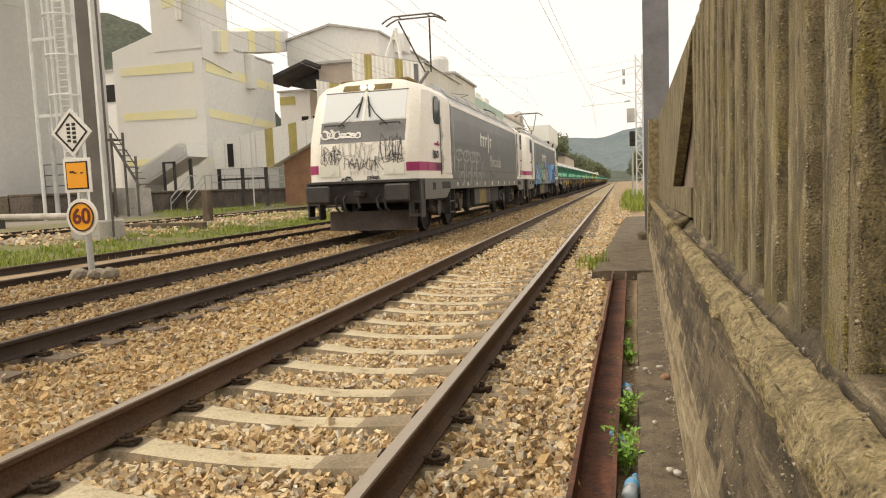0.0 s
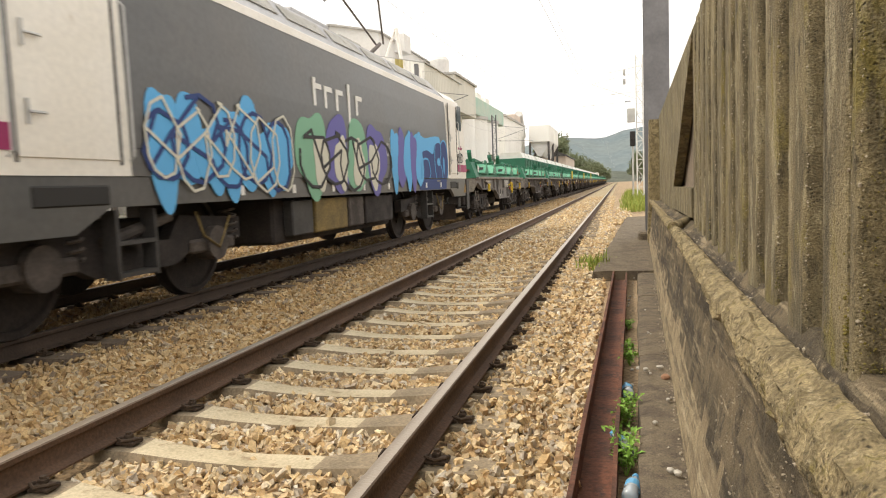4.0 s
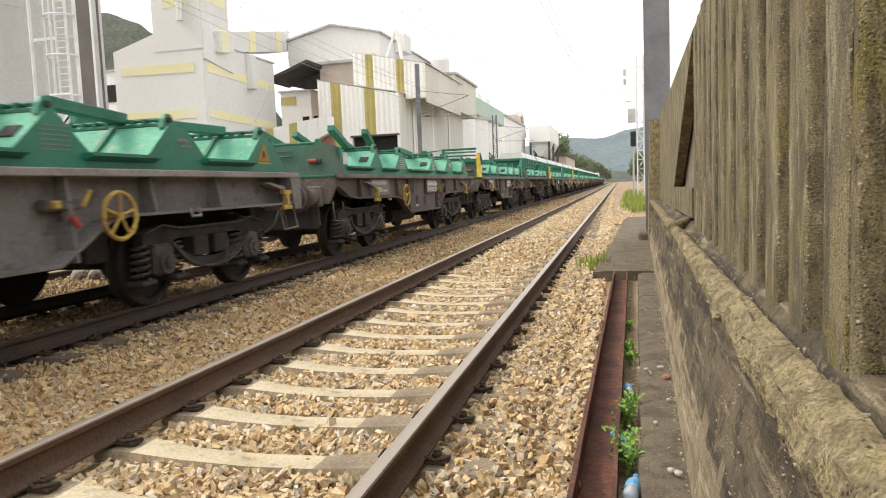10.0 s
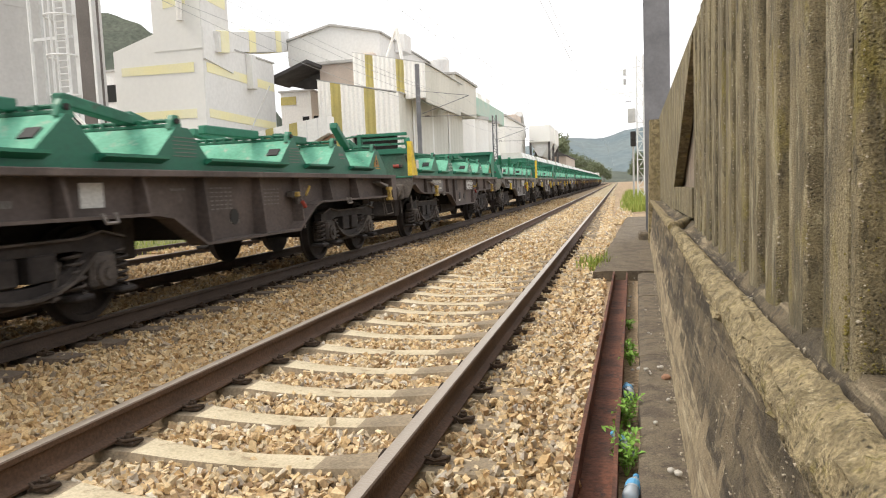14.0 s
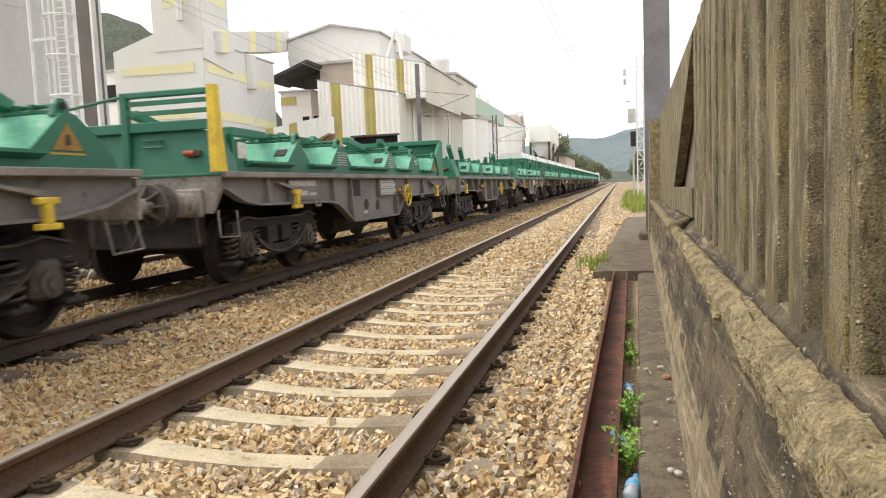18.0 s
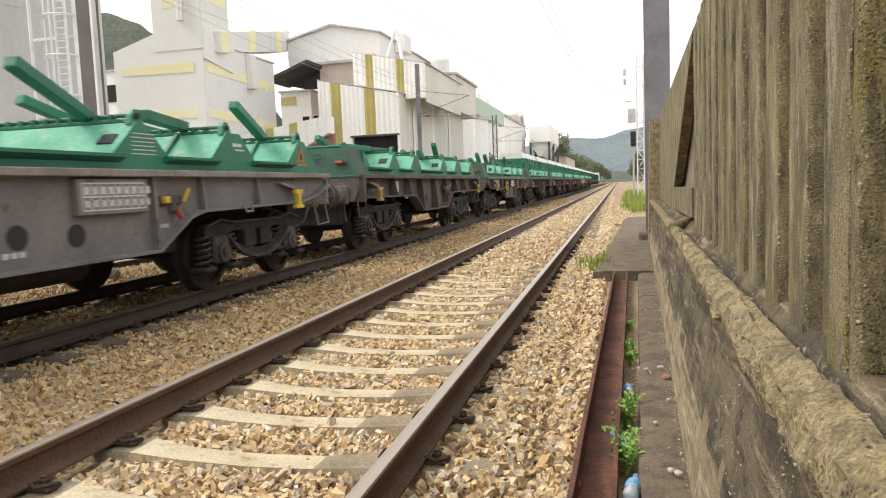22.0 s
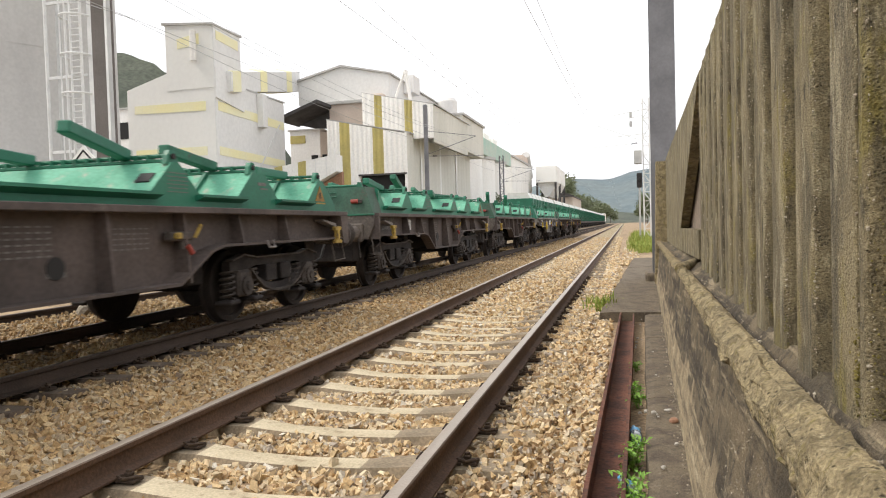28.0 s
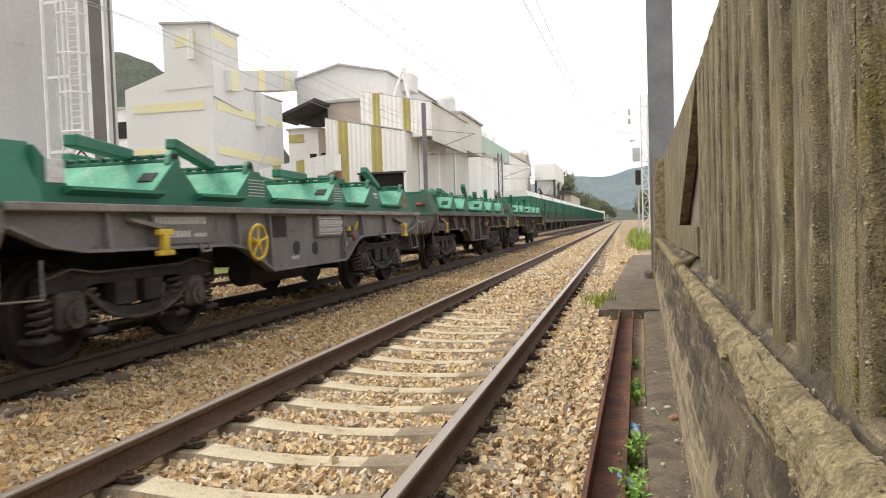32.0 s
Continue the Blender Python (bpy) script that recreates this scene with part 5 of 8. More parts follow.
    part("roof", Shape().box(-58.2, -44.8, 65.8, 72.2, 15.0, 15.2), "roof", an)


build_works()


# ---- the dock, the yard and the siding's edge ----
def build_yard():
    d = thing("loading_dock", "dark stone-faced loading dock with a concrete coping", "loading dock", kind="structure")
    y = 30.0
    while y < 100:
        part("dock_face", Shape().box(-29.0, -27.4 + rng.uniform(-0.03, 0.03), y, y + 3.96, 0.2, 1.62, 0.03), "dock", d)
        part("coping", Shape().box(-29.0, -27.25, y, y + 3.97, 1.62, 1.76, 0.03), "kerb", d)
        y += 4
    part("dock_floor", Shape().box(-60, -28.9, 30, 100, 0.2, 1.70), "kerb", d)
    r = thing("railing", "thin steel railing along the dock edge", "railing")
    for k in range(14):
        y = 47 + 1.8 * k
        part("post", Shape().rod((-27.7, y, 1.76), (-27.7, y, 2.9), 0.03, seg=6), "galv", r)
    for z in (2.3, 2.85):
        part("rail_bar", Shape().rod((-27.7, 47, z), (-27.7, 70.4, z), 0.025, seg=6), "galv", r)
    st = thing("steps", "concrete steps with pale handrails up to the dock", "stairs")
    for k in range(7):
        part("step", Shape().box(-27.2 + 0.0, -25.9, 41.4 + 0.27 * k, 43.6, 0.3 + 0.2 * k, 0.5 + 0.2 * k, 0.01), "kerb", st)
    for x in (-27.15, -25.95):
        part("handrail", Shape().path([(x, 41.1, 1.25), (x, 43.4, 2.75), (x, 44.2, 2.75)], 0.045, 6).rod((x, 41.1, 0.3), (x, 41.1, 1.25), 0.04, seg=6).rod((x, 43.4, 0.3), (x, 43.4, 2.75), 0.04, seg=6)
             .path([(x, 41.1, 0.85), (x, 43.4, 2.3)], 0.03, 6), "galv", st)
    bl = thing("concrete_block", "pale battered concrete block beside the dock", "concrete block")
    part("block", Shape().prism([(-28.3, 0.3), (-25.8, 0.3), (-25.9, 1.95), (-27.9, 2.0)], "y", 36.0, 37.4), "conc", bl)
    pp = thing("pipe", "long pale pipe lying in the yard", "pipe")
    part("pipe", Shape().rod((-34.0, 27.0, 0.82), (-16.5, 20.5, 0.80), 0.12, seg=12), "conc", pp)
    part("support", Shape().box(-30, -29.6, 25.2, 25.6, 0.3, 0.72).box(-22, -21.6, 22.2, 22.6, 0.3, 0.70), "dark", pp)
    po = thing("post_stump", "weathered timber post stump in the grass", "post")
    part("post", Shape().box(-13.35, -13.05, 23.4, 23.7, 0.2, 1.55, 0.04), "sleeper_old", po)
    sl = thing("sleeper_pile", "old timber sleepers lying by the siding", "timber")
    part("sleeper", Shape().box(-13.8, -11.4, 20.4, 20.65, 0.25, 0.47, 0.02), "sleeper_old", sl, at=pose(0, 0, 0))
    part("sleeper", Shape().box(-14.6, -12.2, 20.9, 21.15, 0.25, 0.45, 0.02), "sleeper_old", sl)
    yr = thing("yard_track", "disused yard track half buried in the dirt", "railway track", "tracks", "structure")
    for x in (-15.2, -16.9):
        rail(yr, x, 0.42, 0, 90, "rail_dark")
    bw = thing("boiler_house", "brick wall with a sheeted sloping conveyor above", "building",
               at=Matrix.Translation((1.865, 0, 1.332)) @ Matrix.Scale(0.787, 4) @ Matrix.Translation((-1.865, 0, -1.332)))
    part("brick_wall", Shape().prism([(-29.2, 0.06), (-24.0, 0.06), (-24.0, 6.7), (-26.0, 5.7), (-29.2, 4.2)], "y", 61.9, 62.4), "brick", bw)

    def under(x):
        return 3.8 if x < -30.1 else 3.8 + 0.49 * (x + 30.1)

    def over(x):
        return 6.5 + 0.15 * (x + 36.1)

    part("gallery", Shape().prism([(-36.1, 3.85), (-30.1, 3.8), (-24.2, under(-24.2)), (-24.2, over(-24.2)), (-36.1, 6.5)], "y", 61.0, 62.6), "clad_white", bw, "white sloping conveyor gallery")
    for x0, x1 in ((-30.5, -29.7), (-28.05, -27.25)):
        part("stripe", Shape().prism([(x0, under(x0)), (x1, under(x1)), (x1, over(x1)), (x0, over(x0))], "y", 60.94, 61.0), "ochre", bw)
    for x in (-34.9, -33.2, -31.6, -26.3, -25.2):
        part("sheet_joint", Shape().box(x, x + 0.06, 60.96, 61.0, under(x) + 0.05, over(x) - 0.05), "clad_grey_shade", bw)
    part("doorway", Shape().box(-34.55, -33.95, 60.93, 61.0, 4.0, 6.2), "void", bw)
    for x in (-35.9, -33.4, -30.9):
        part("leg", Shape().box(x, x + 0.25, 61.1, 61.4, 0.06, 3.85), "dark", bw)
    part("cross_beam", Shape().box(-35.9, -30.7, 61.1, 61.3, 2.7, 2.9), "dark", bw)
    part("strut", Shape().rod((-31.5, 60, 7.2), (-29.3, 60, 11.2), 0.07, seg=6).rod((-31.5, 60, 0.06), (-31.5, 60, 7.2), 0.07, seg=6), "galv_pale", bw)
    tb = thing("transfer_tower", "white sheeted transfer tower with an ochre patch", "building")
    part("wall", Shape().box(-35.3, -31.6, 74.0, 78.0, 0.3, 12.6), "clad_white", tb)
    part("patch", Shape().box(-35.28, -33.4, 73.94, 74.0, 11.2, 12.1), "ochre", tb)
    part("window", Shape().box(-32.7, -31.9, 73.94, 74.0, 8.6, 9.8), "void", tb)
    part("roof", Shape().box(-35.5, -31.4, 73.8, 78.2, 12.6, 12.8), "roof", tb)
    ss = thing("steel_stair", "dark brown steel stair frame beside the silo", "stairs")
    for x in (-24.95, -24.2, -23.5):
        part("post", Shape().box(x, x + 0.09, 33.0, 33.1, 0.3, 4.9 if x < -24 else 3.6), "mast_dark", ss)
    part("stringer", Shape().rod((-24.9, 33.0, 4.6), (-23.3, 33.0, 2.0), 0.07, seg=6), "mast_dark", ss)
    part("handrail", Shape().rod((-24.9, 33.0, 5.3), (-23.3, 33.0, 2.9), 0.035, seg=6), "mast_dark", ss)
    for k in range(8):
        part("tread", Shape().box(-24.85 + 0.2 * k, -24.6 + 0.2 * k, 33.0, 33.7, 4.3 - 0.32 * k, 4.34 - 0.32 * k), "mast_dark", ss)
    part("landing", Shape().box(-25.6, -24.7, 33.0, 33.8, 4.55, 4.62), "mast_dark", ss)
    rl = thing("railing", "brown pipe railing at the foot of the silo", "railing")
    for k in range(4):
        part("post", Shape().rod((-29.6 + 0.7 * k, 33.2, 1.7), (-29.6 + 0.7 * k, 33.2, 3.4), 0.035, seg=6), "mast_dark", rl)
    for z in (2.2, 2.8, 3.4):
        part("rail_bar", Shape().rod((-29.6, 33.2, z), (-27.5, 33.2, z), 0.03, seg=6), "mast_dark", rl)


build_yard()


# ---- the speed board ----
def build_sign():
    g = thing("speed_sign", "temporary speed board with orange and white plates on a galvanised post", "railway sign",
              at=Matrix.Translation((-6.5, 9.6, 0)) @ Matrix.Scale(1.15, 4) @ Matrix.Translation((6.5, -9.6, 0)))
    x, y = -6.5, 9.6
    part("post", Shape().rod((x + 0.03, y, 0.0), (x - 0.03, y, 2.2), 0.045, seg=12), "galv", g)
    disc = part("disc", Shape().lathe([(0, 0.255), (0.02, 0.255)], "y", (x, y - 0.075, 0.93), 40), "white", g, "round white-rimmed plate")
    part("disc_face", Shape().lathe([(0, 0.205), (0.006, 0.205)], "y", (x, y - 0.082, 0.93), 40), MAT["sign_orange"], disc)
    part("disc_ring", Shape().add(*ring(0.205, 0.185, (x, y - 0.086, 0.93))), "black", disc)
    c = bpy.data.curves.new("numerals", "FONT")
    c.body, c.size, c.extrude, c.align_x, c.align_y, c.offset = "60", 0.30, 0.003, "CENTER", "CENTER", 0.006
    tx = new("numerals", c)
    dg = bpy.context.evaluated_depsgraph_get()
    me = bpy.data.meshes.new_from_object(tx.evaluated_get(dg))
    bpy.data.objects.remove(tx)
    me.materials.clear()
    me.materials.append(MAT["sign_red"])
    ob = new("numerals", me)
    ob.parent = disc
    ob.matrix_basis = pose(x, y - 0.088, 0.93, 90, 0, 0)
    tagged(ob, "dark red numerals")
    sq = part("square_plate", Shape().box(x - 0.245, x + 0.205, y - 0.075, y - 0.055, 1.27, 1.745, 0.006), "white", g, "white-rimmed orange square")
    part("square_edge", Shape().box(x - 0.20, x + 0.16, y - 0.081, y - 0.075, 1.315, 1.70), "black", sq)
    part("square_face", Shape().box(x - 0.18, x + 0.14, y - 0.087, y - 0.081, 1.335, 1.68), MAT["sign_orange"], sq)
    part("mark", Shape().box(x - 0.13, x - 0.06, y - 0.091, y - 0.087, 1.54, 1.57).box(x - 0.06, x - 0.02, y - 0.091, y - 0.087, 1.53, 1.55).box(x + 0.05, x + 0.09, y - 0.091, y - 0.087, 1.53, 1.55), "black", sq)
    q = 0.33
    cx, cz = x - 0.06, 2.10
    dm = part("diamond", Shape().prism([(cx - q, cz), (cx, cz - q), (cx + q, cz), (cx, cz + q)], "y", y - 0.075, y - 0.055), "white", g, "white diamond with a black border")
    q1, q2 = 0.27, 0.235
    for a, b in ((0, 1), (1, 2), (2, 3), (3, 0)):
        o = [(cx - q1, cz), (cx, cz - q1), (cx + q1, cz), (cx, cz + q1)]
        i = [(cx - q2, cz), (cx, cz - q2), (cx + q2, cz), (cx, cz + q2)]
        part("border", Shape().prism([o[a], o[b], i[b], i[a]], "y", y - 0.081, y - 0.075), "black", dm)
    mk = Shape()
    for k in range(5):
        mk.box(cx - 0.07, cx - 0.015, y - 0.08, y - 0.075, cz - 0.13 + 0.055 * k, cz - 0.095 + 0.055 * k)
        mk.box(cx + 0.02, cx + 0.075, y - 0.08, y - 0.075, cz - 0.15 + 0.06 * k, cz - 0.11 + 0.06 * k)
    part("mark", mk, "black", dm)
    for i, (dx, dy, r) in enumerate(((-0.12, -0.1, 0.16), (0.1, -0.05, 0.13), (0.26, 0.1, 0.15), (0.02, 0.2, 0.12))):
        st = rock_mesh(r, 40 + i)
        tagged(part("stone", st, MAT["rock"], at=pose(x + dx, y + dy, 0.08 + 0.3 * r, 0, 0, 37 * i)), "grey boulder wedged round the sign post", "stone", "stones round the post")


def ring(r1, r2, at, n=40, t=0.004):
    v, f = [], []
    for i in range(n):
        a = 2 * math.pi * i / n
        for r in (r1, r2):
            for d in (0, t):
                v.append((at[0] + r * math.cos(a), at[1] - d, at[2] + r * math.sin(a)))
    for i in range(n):
        j = (i + 1) % n
        a, b = 4 * i, 4 * j
        f += [(a, b, b + 1, a + 1), (a + 2, a + 3, b + 3, b + 2), (a + 1, b + 1, b + 3, a + 3), (a, a + 2, b + 2, b)]
    return v, f


def rock_mesh(r, seed):
    b = bmesh.new()
    bmesh.ops.create_icosphere(b, subdivisions=2, radius=r)
    for v in b.verts:
        n = noise.noise(v.co * (2.2 / r * 0.5) + Vector((seed, 0, 0)))
        v.co *= 1 + 0.35 * n
        v.co.z *= 0.75
    me = bpy.data.meshes.new("stone")
    b.to_mesh(me)
    b.free()
    return me


MAT["sign_orange"] = plain("orange_enamel", (0.86, 0.36, 0.012), 0.4)
MAT["sign_red"] = plain("dark_red_enamel", (0.13, 0.012, 0.01), 0.4)
MAT["rock"] = surf("grey_rock", (0.30, 0.26, 0.20), (0.20, 0.17, 0.13), 0.95, 0, 6, 40, 0.5, 0.3)
build_sign()


# ---- hills, trees, weeds ----
MAT.update(
    # the distance haze is mixed into the far ridge's bluish tones
    hill_far=surf("hazed_far_hillside", (0.105, 0.145, 0.165), (0.145, 0.18, 0.185), 1.0, 0, 0.012, 0.12, 0.0, 0.14),
    hill_near=surf("wooded_hillside", (0.05, 0.062, 0.045), (0.085, 0.095, 0.07), 1.0, 0, 0.05, 0.5, 0.3, 0.3, dist=2.0),
    leaf_far=surf("tree_leaves", (0.10, 0.125, 0.06), (0.16, 0.18, 0.10), 0.9, 0, 0.4, 4.0, 0.0, 0.25, by="island"),
    leaf=surf("weed_leaves", (0.14, 0.30, 0.035), (0.26, 0.44, 0.07), 0.6, 0, 12, 60, 0.0, 0.2, by="island"),
    grass=surf("grass_blades", (0.16, 0.25, 0.03), (0.37, 0.38, 0.09), 0.8, 0, 0.8, 40, 0.0, 0.2, by="island"),
    bark=surf("bark", (0.12, 0.09, 0.065), (0.07, 0.055, 0.04), 0.95, 0, 2, 20, 0.4, 0.3),
)


def build_hill(name, label, mat, x0, x1, y, depth, top, seed, steps=70):
    """A ridge whose crest follows top(u), with folds running down its face."""
    v, rows = [], 9
    for j in range(rows):
        w = j / (rows - 1)
        for i in range(steps + 1):
            u = i / steps
            x = x0 + (x1 - x0) * u
            n = noise.fractal((x * 0.011, y * 0.01 + w * 2.2, seed), 0.8, 2.1, 5)
            h = top(u) * (w ** 0.8) * (1 + (0.10 * n if j < rows - 1 else 0.03 * n))
            v.append((x, y + depth * w + 12 * n * (1 - w), -2 + h))
    n = steps + 1
    f = [(j * n + i, j * n + i + 1, (j + 1) * n + i + 1, (j + 1) * n + i) for j in range(rows - 1) for i in range(steps)]
    tagged(part(name, Shape().add(v, f), mat, smooth=80), label, "hill", kind="structure")


def crest(points):
    def f(u):
        for (a, b), (c, d) in zip(points, points[1:]):
            if u <= c:
                k = (u - a) / (c - a)
                k = k * k * (3 - 2 * k)
                return b + (d - b) * k
        return points[-1][1]
    return f


# no haze in the air here: the far ridge carries it as colour
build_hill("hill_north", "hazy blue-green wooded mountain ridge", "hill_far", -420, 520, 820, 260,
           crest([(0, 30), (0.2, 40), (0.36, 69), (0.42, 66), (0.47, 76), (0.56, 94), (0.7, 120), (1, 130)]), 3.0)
build_hill("hill_mid", "wooded lower slope behind the line", "hill_near", -160, 60, 470, 90,
           crest([(0, 8), (0.25, 16), (0.45, 19), (0.6, 12), (0.8, 9), (1, 14)]), 8.0)
build_hill("hill_west", "dark wooded hillside behind the works", "hill_near", -430, -95, 205, 120,
           crest([(0, 114), (0.35, 108), (0.5, 102), (0.56, 96), (0.6, 88), (0.66, 78), (0.74, 60), (0.86, 22), (1, 4)]), 5.0)


def build_tree(x, y, h, spread, seed, label):
    r = random.Random(seed)
    t = thing("tree", label, "tree", "trees by the line")
    z0 = ground_height(x, y)
    tr = Shape()
    pts = [(x, y, z0 - 0.1), (x + 0.1 * h * 0.1, y, z0 + 0.25 * h), (x - 0.02 * h, y + 0.02 * h, z0 + 0.55 * h), (x, y, z0 + 0.85 * h)]
    for k in range(3):
        tr.rod(pts[k], pts[k + 1], 0.022 * h * (1 - 0.25 * k), 0.022 * h * (0.72 - 0.25 * k), seg=7)
    for k in range(7):
        a, b = r.uniform(0, 6.28), r.uniform(0.3, 0.75)
        p = Vector((x, y, z0 + b * h))
        tr.rod(p, p + Vector((math.cos(a) * spread * 0.75, math.sin(a) * spread * 0.75, 0.16 * h)), 0.007 * h, 0.002 * h, seg=5)
    part("trunk", tr, "bark", t)
    c = Shape()
    lobes = [(r.uniform(-0.6, 0.6) * spread, r.uniform(-0.6, 0.6) * spread, r.uniform(0.35, 0.9) * h, r.uniform(0.28, 0.55) * spread) for _ in range(11)]
    for _ in range(1500):
        lx, ly, lz, lr = r.choice(lobes)
        d = Vector((r.gauss(0, 1), r.gauss(0, 1), r.gauss(0, 0.8))).normalized() * lr * r.uniform(0.55, 1.08)
        p = Vector((x + lx, y + ly, z0 + lz)) + d
        s = r.uniform(0.05, 0.11) * spread
        u = Vector((r.gauss(0, 1), r.gauss(0, 1), r.gauss(0, 1))).normalized()
        w = u.orthogonal().normalized() * s
        c.add([p - u * s, p + w * 0.6, p + u * s, p - w * 0.6], [(0, 1, 2, 3)])
    me = bpy.data.meshes.new("crown")
    me.from_pydata(c.v, [], c.f)
    part("crown", me, "leaf_far", t)


for i, (x, y, h, sp) in enumerate(((-17.5, 232, 15, 5), (-21, 250, 17, 6), (-15, 262, 11, 5), (-19, 285, 16, 6), (-13, 300, 11, 5), (-17, 325, 14, 7), (-11, 340, 10, 5), (-14.5, 360, 12, 6),
                                   (-10, 395, 11, 6), (-7, 430, 9, 5), (9, 250, 10, 4), (8, 170, 8, 3), (10, 320, 12, 5), (7.5, 120, 6, 2.2), (-19.5, 119, 6.5, 1.6), (-19.2, 111.5, 4.5, 1.4))):
    build_tree(x, y, h, sp, 50 + i, "leafy green tree beside the railway")


def build_grass():
    """Clumps of blades in strips beside the rails."""
    g = np.random.default_rng(11)
    v, f = [], []

    def clump(x, y, z, h, n, wide):
        for _ in range(n):
            a = g.uniform(0, 6.28)
            px, py = x + g.normal(0, wide), y + g.normal(0, wide)
            l = h * g.uniform(0.5, 1.2)
            dx, dy = math.cos(a) * l * g.uniform(0.1, 0.6), math.sin(a) * l * g.uniform(0.1, 0.6)
            w = 0.012 * (1 + h)
            k = len(v)
            ca, sa = math.cos(a + 1.57) * w, math.sin(a + 1.57) * w
            v.extend([(px - ca, py - sa, z - 0.02), (px + ca, py + sa, z - 0.02), (px + dx * 0.5 + ca * 0.7, py + dy * 0.5 + sa * 0.7, z + l * 0.6),
                      (px + dx * 0.5 - ca * 0.7, py + dy * 0.5 - sa * 0.7, z + l * 0.6), (px + dx, py + dy, z + l)])
            f.extend([(k, k + 1, k + 2, k + 3), (k + 3, k + 2, k + 4)])

    for _ in range(1500):
        y = g.uniform(9, 42)
        x = g.uniform(-11.6, -9.2) + 0.3 * math.sin(y)
        if noise.noise((x * 0.5, y * 0.35, 4)) > -0.12:
            clump(x, y, ground_height(x, y), g.uniform(0.06, 0.16), 10, 0.16)
    for _ in range(420):
        y = g.uniform(11, 36)
        x = g.uniform(-14.8, -11.8)
        if noise.noise((x * 0.4, y * 0.3, 9)) > 0.05:
            clump(x, y, ground_height(x, y), g.uniform(0.06, 0.17), 10, 0.22)
    for _ in range(700):
        y = g.uniform(30, 62)
        x = g.uniform(-26.8, -18)
        if noise.noise((x * 0.3, y * 0.2, 2)) > 0.0:
            clump(x, y, ground_height(x, y), g.uniform(0.12, 0.32), 8, 0.3)
    for _ in range(520):
        y = g.uniform(30, 66)
        x = g.uniform(1.75, 3.0) + 0.012 * y
        clump(x, y, 0.0, g.uniform(0.15, 0.42) * (0.6 + y / 80), 9, 0.16)
    for _ in range(26):
        clump(1.52 + g.normal(0, 0.10), 11.3 + g.normal(0, 0.5), -0.02, g.uniform(0.10, 0.22), 9, 0.07)
    me = bpy.data.meshes.new("grass")
    me.from_pydata(v, [], f)
    me.materials.append(MAT["grass"])
    tagged(new("grass", me), "rank green and straw grass along the tracks", "grass", kind="stuff")


build_grass()


def build_weed(x, y, h, seed, n=60):
    r = random.Random(seed)
    t = thing("weed", "small bright green leafy weed by the kerb", "weed", "weeds in the gutter")
    lv = Shape()
    for k in range(7):
        a = r.uniform(0, 6.28)
        tip = Vector((x + math.cos(a) * h * 0.5, y + math.sin(a) * h * 0.5, -0.03 + h * r.uniform(0.6, 1.1)))
        part("stem", Shape().rod((x, y, -0.06), tip, 0.003, 0.0015, seg=4), "leaf", t)
        for q in range(n // 7):
            p = Vector((x, y, -0.03)).lerp(tip, r.uniform(0.25, 1.0)) + Vector((r.gauss(0, 0.018), r.gauss(0, 0.018), r.gauss(0, 0.012)))
            u = Vector((r.gauss(0, 1), r.gauss(0, 1), r.gauss(0.3, 0.5))).normalized()
            w = u.cross(Vector((0, 0, 1))).normalized()
            s = r.uniform(0.014, 0.03)
            m = Vector((0, 0, 0.25 * s))
            lv.add([p, p + u * s * 0.6 + w * s * 0.42 + m, p + u * s * 1.5, p + u * s * 0.6 - w * s * 0.42 + m], [(0, 1, 2, 3)])
    me = bpy.data.meshes.new("leaves")
    me.from_pydata(lv.v, [], lv.f)
    part("leaves", me, "leaf", t)


for i, (x, y, h) in enumerate(((1.872, 3.42, 0.12), (1.878, 3.28, 0.10), (1.868, 3.55, 0.11), (1.875, 4.05, 0.13), (1.885, 3.95, 0.10), (1.92, 5.55, 0.09), (1.925, 5.3, 0.07), (1.93, 6.6, 0.06))):
    build_weed(x, y, h, 20 + i, 90)

MAT["pet"] = plain("clear_plastic", (0.80, 0.86, 0.90), 0.12)
MAT["pet"].node_tree.nodes["Principled BSDF"].inputs["Transmission Weight"].default_value = 0.55
MAT["label_blue"] = plain("blue_label", (0.10, 0.36, 0.62), 0.45)
MAT["scrap"] = surf("pale_litter", (0.56, 0.53, 0.47), (0.36, 0.33, 0.28), 0.8, 0, 20, 60, 0.2, 0.2)


def build_bottle(m, length, label):
    b = thing("plastic_bottle", label, "bottle", "bottles in the gutter", at=m)
    r = length * 0.15
    prof = [(0.0, r * 0.55), (0.006, r * 0.9), (0.02, r), (0.30 * length, r), (0.33 * length, r * 0.92), (0.36 * length, r), (0.62 * length, r), (0.70 * length, r * 0.85), (0.84 * length, r * 0.38), (0.92 * length, r * 0.36)]
    part("bottle_body", Shape().lathe(prof, "y", seg=18), "pet", b, smooth=50)
    part("label_band", Shape().lathe([(0.36 * length, r * 1.015), (0.58 * length, r * 1.015)], "y", seg=18), "label_blue", b, "blue paper label")
    part("cap", Shape().lathe([(0.91 * length, r * 0.44), (length, r * 0.44)], "y", seg=14), "label_blue", b)


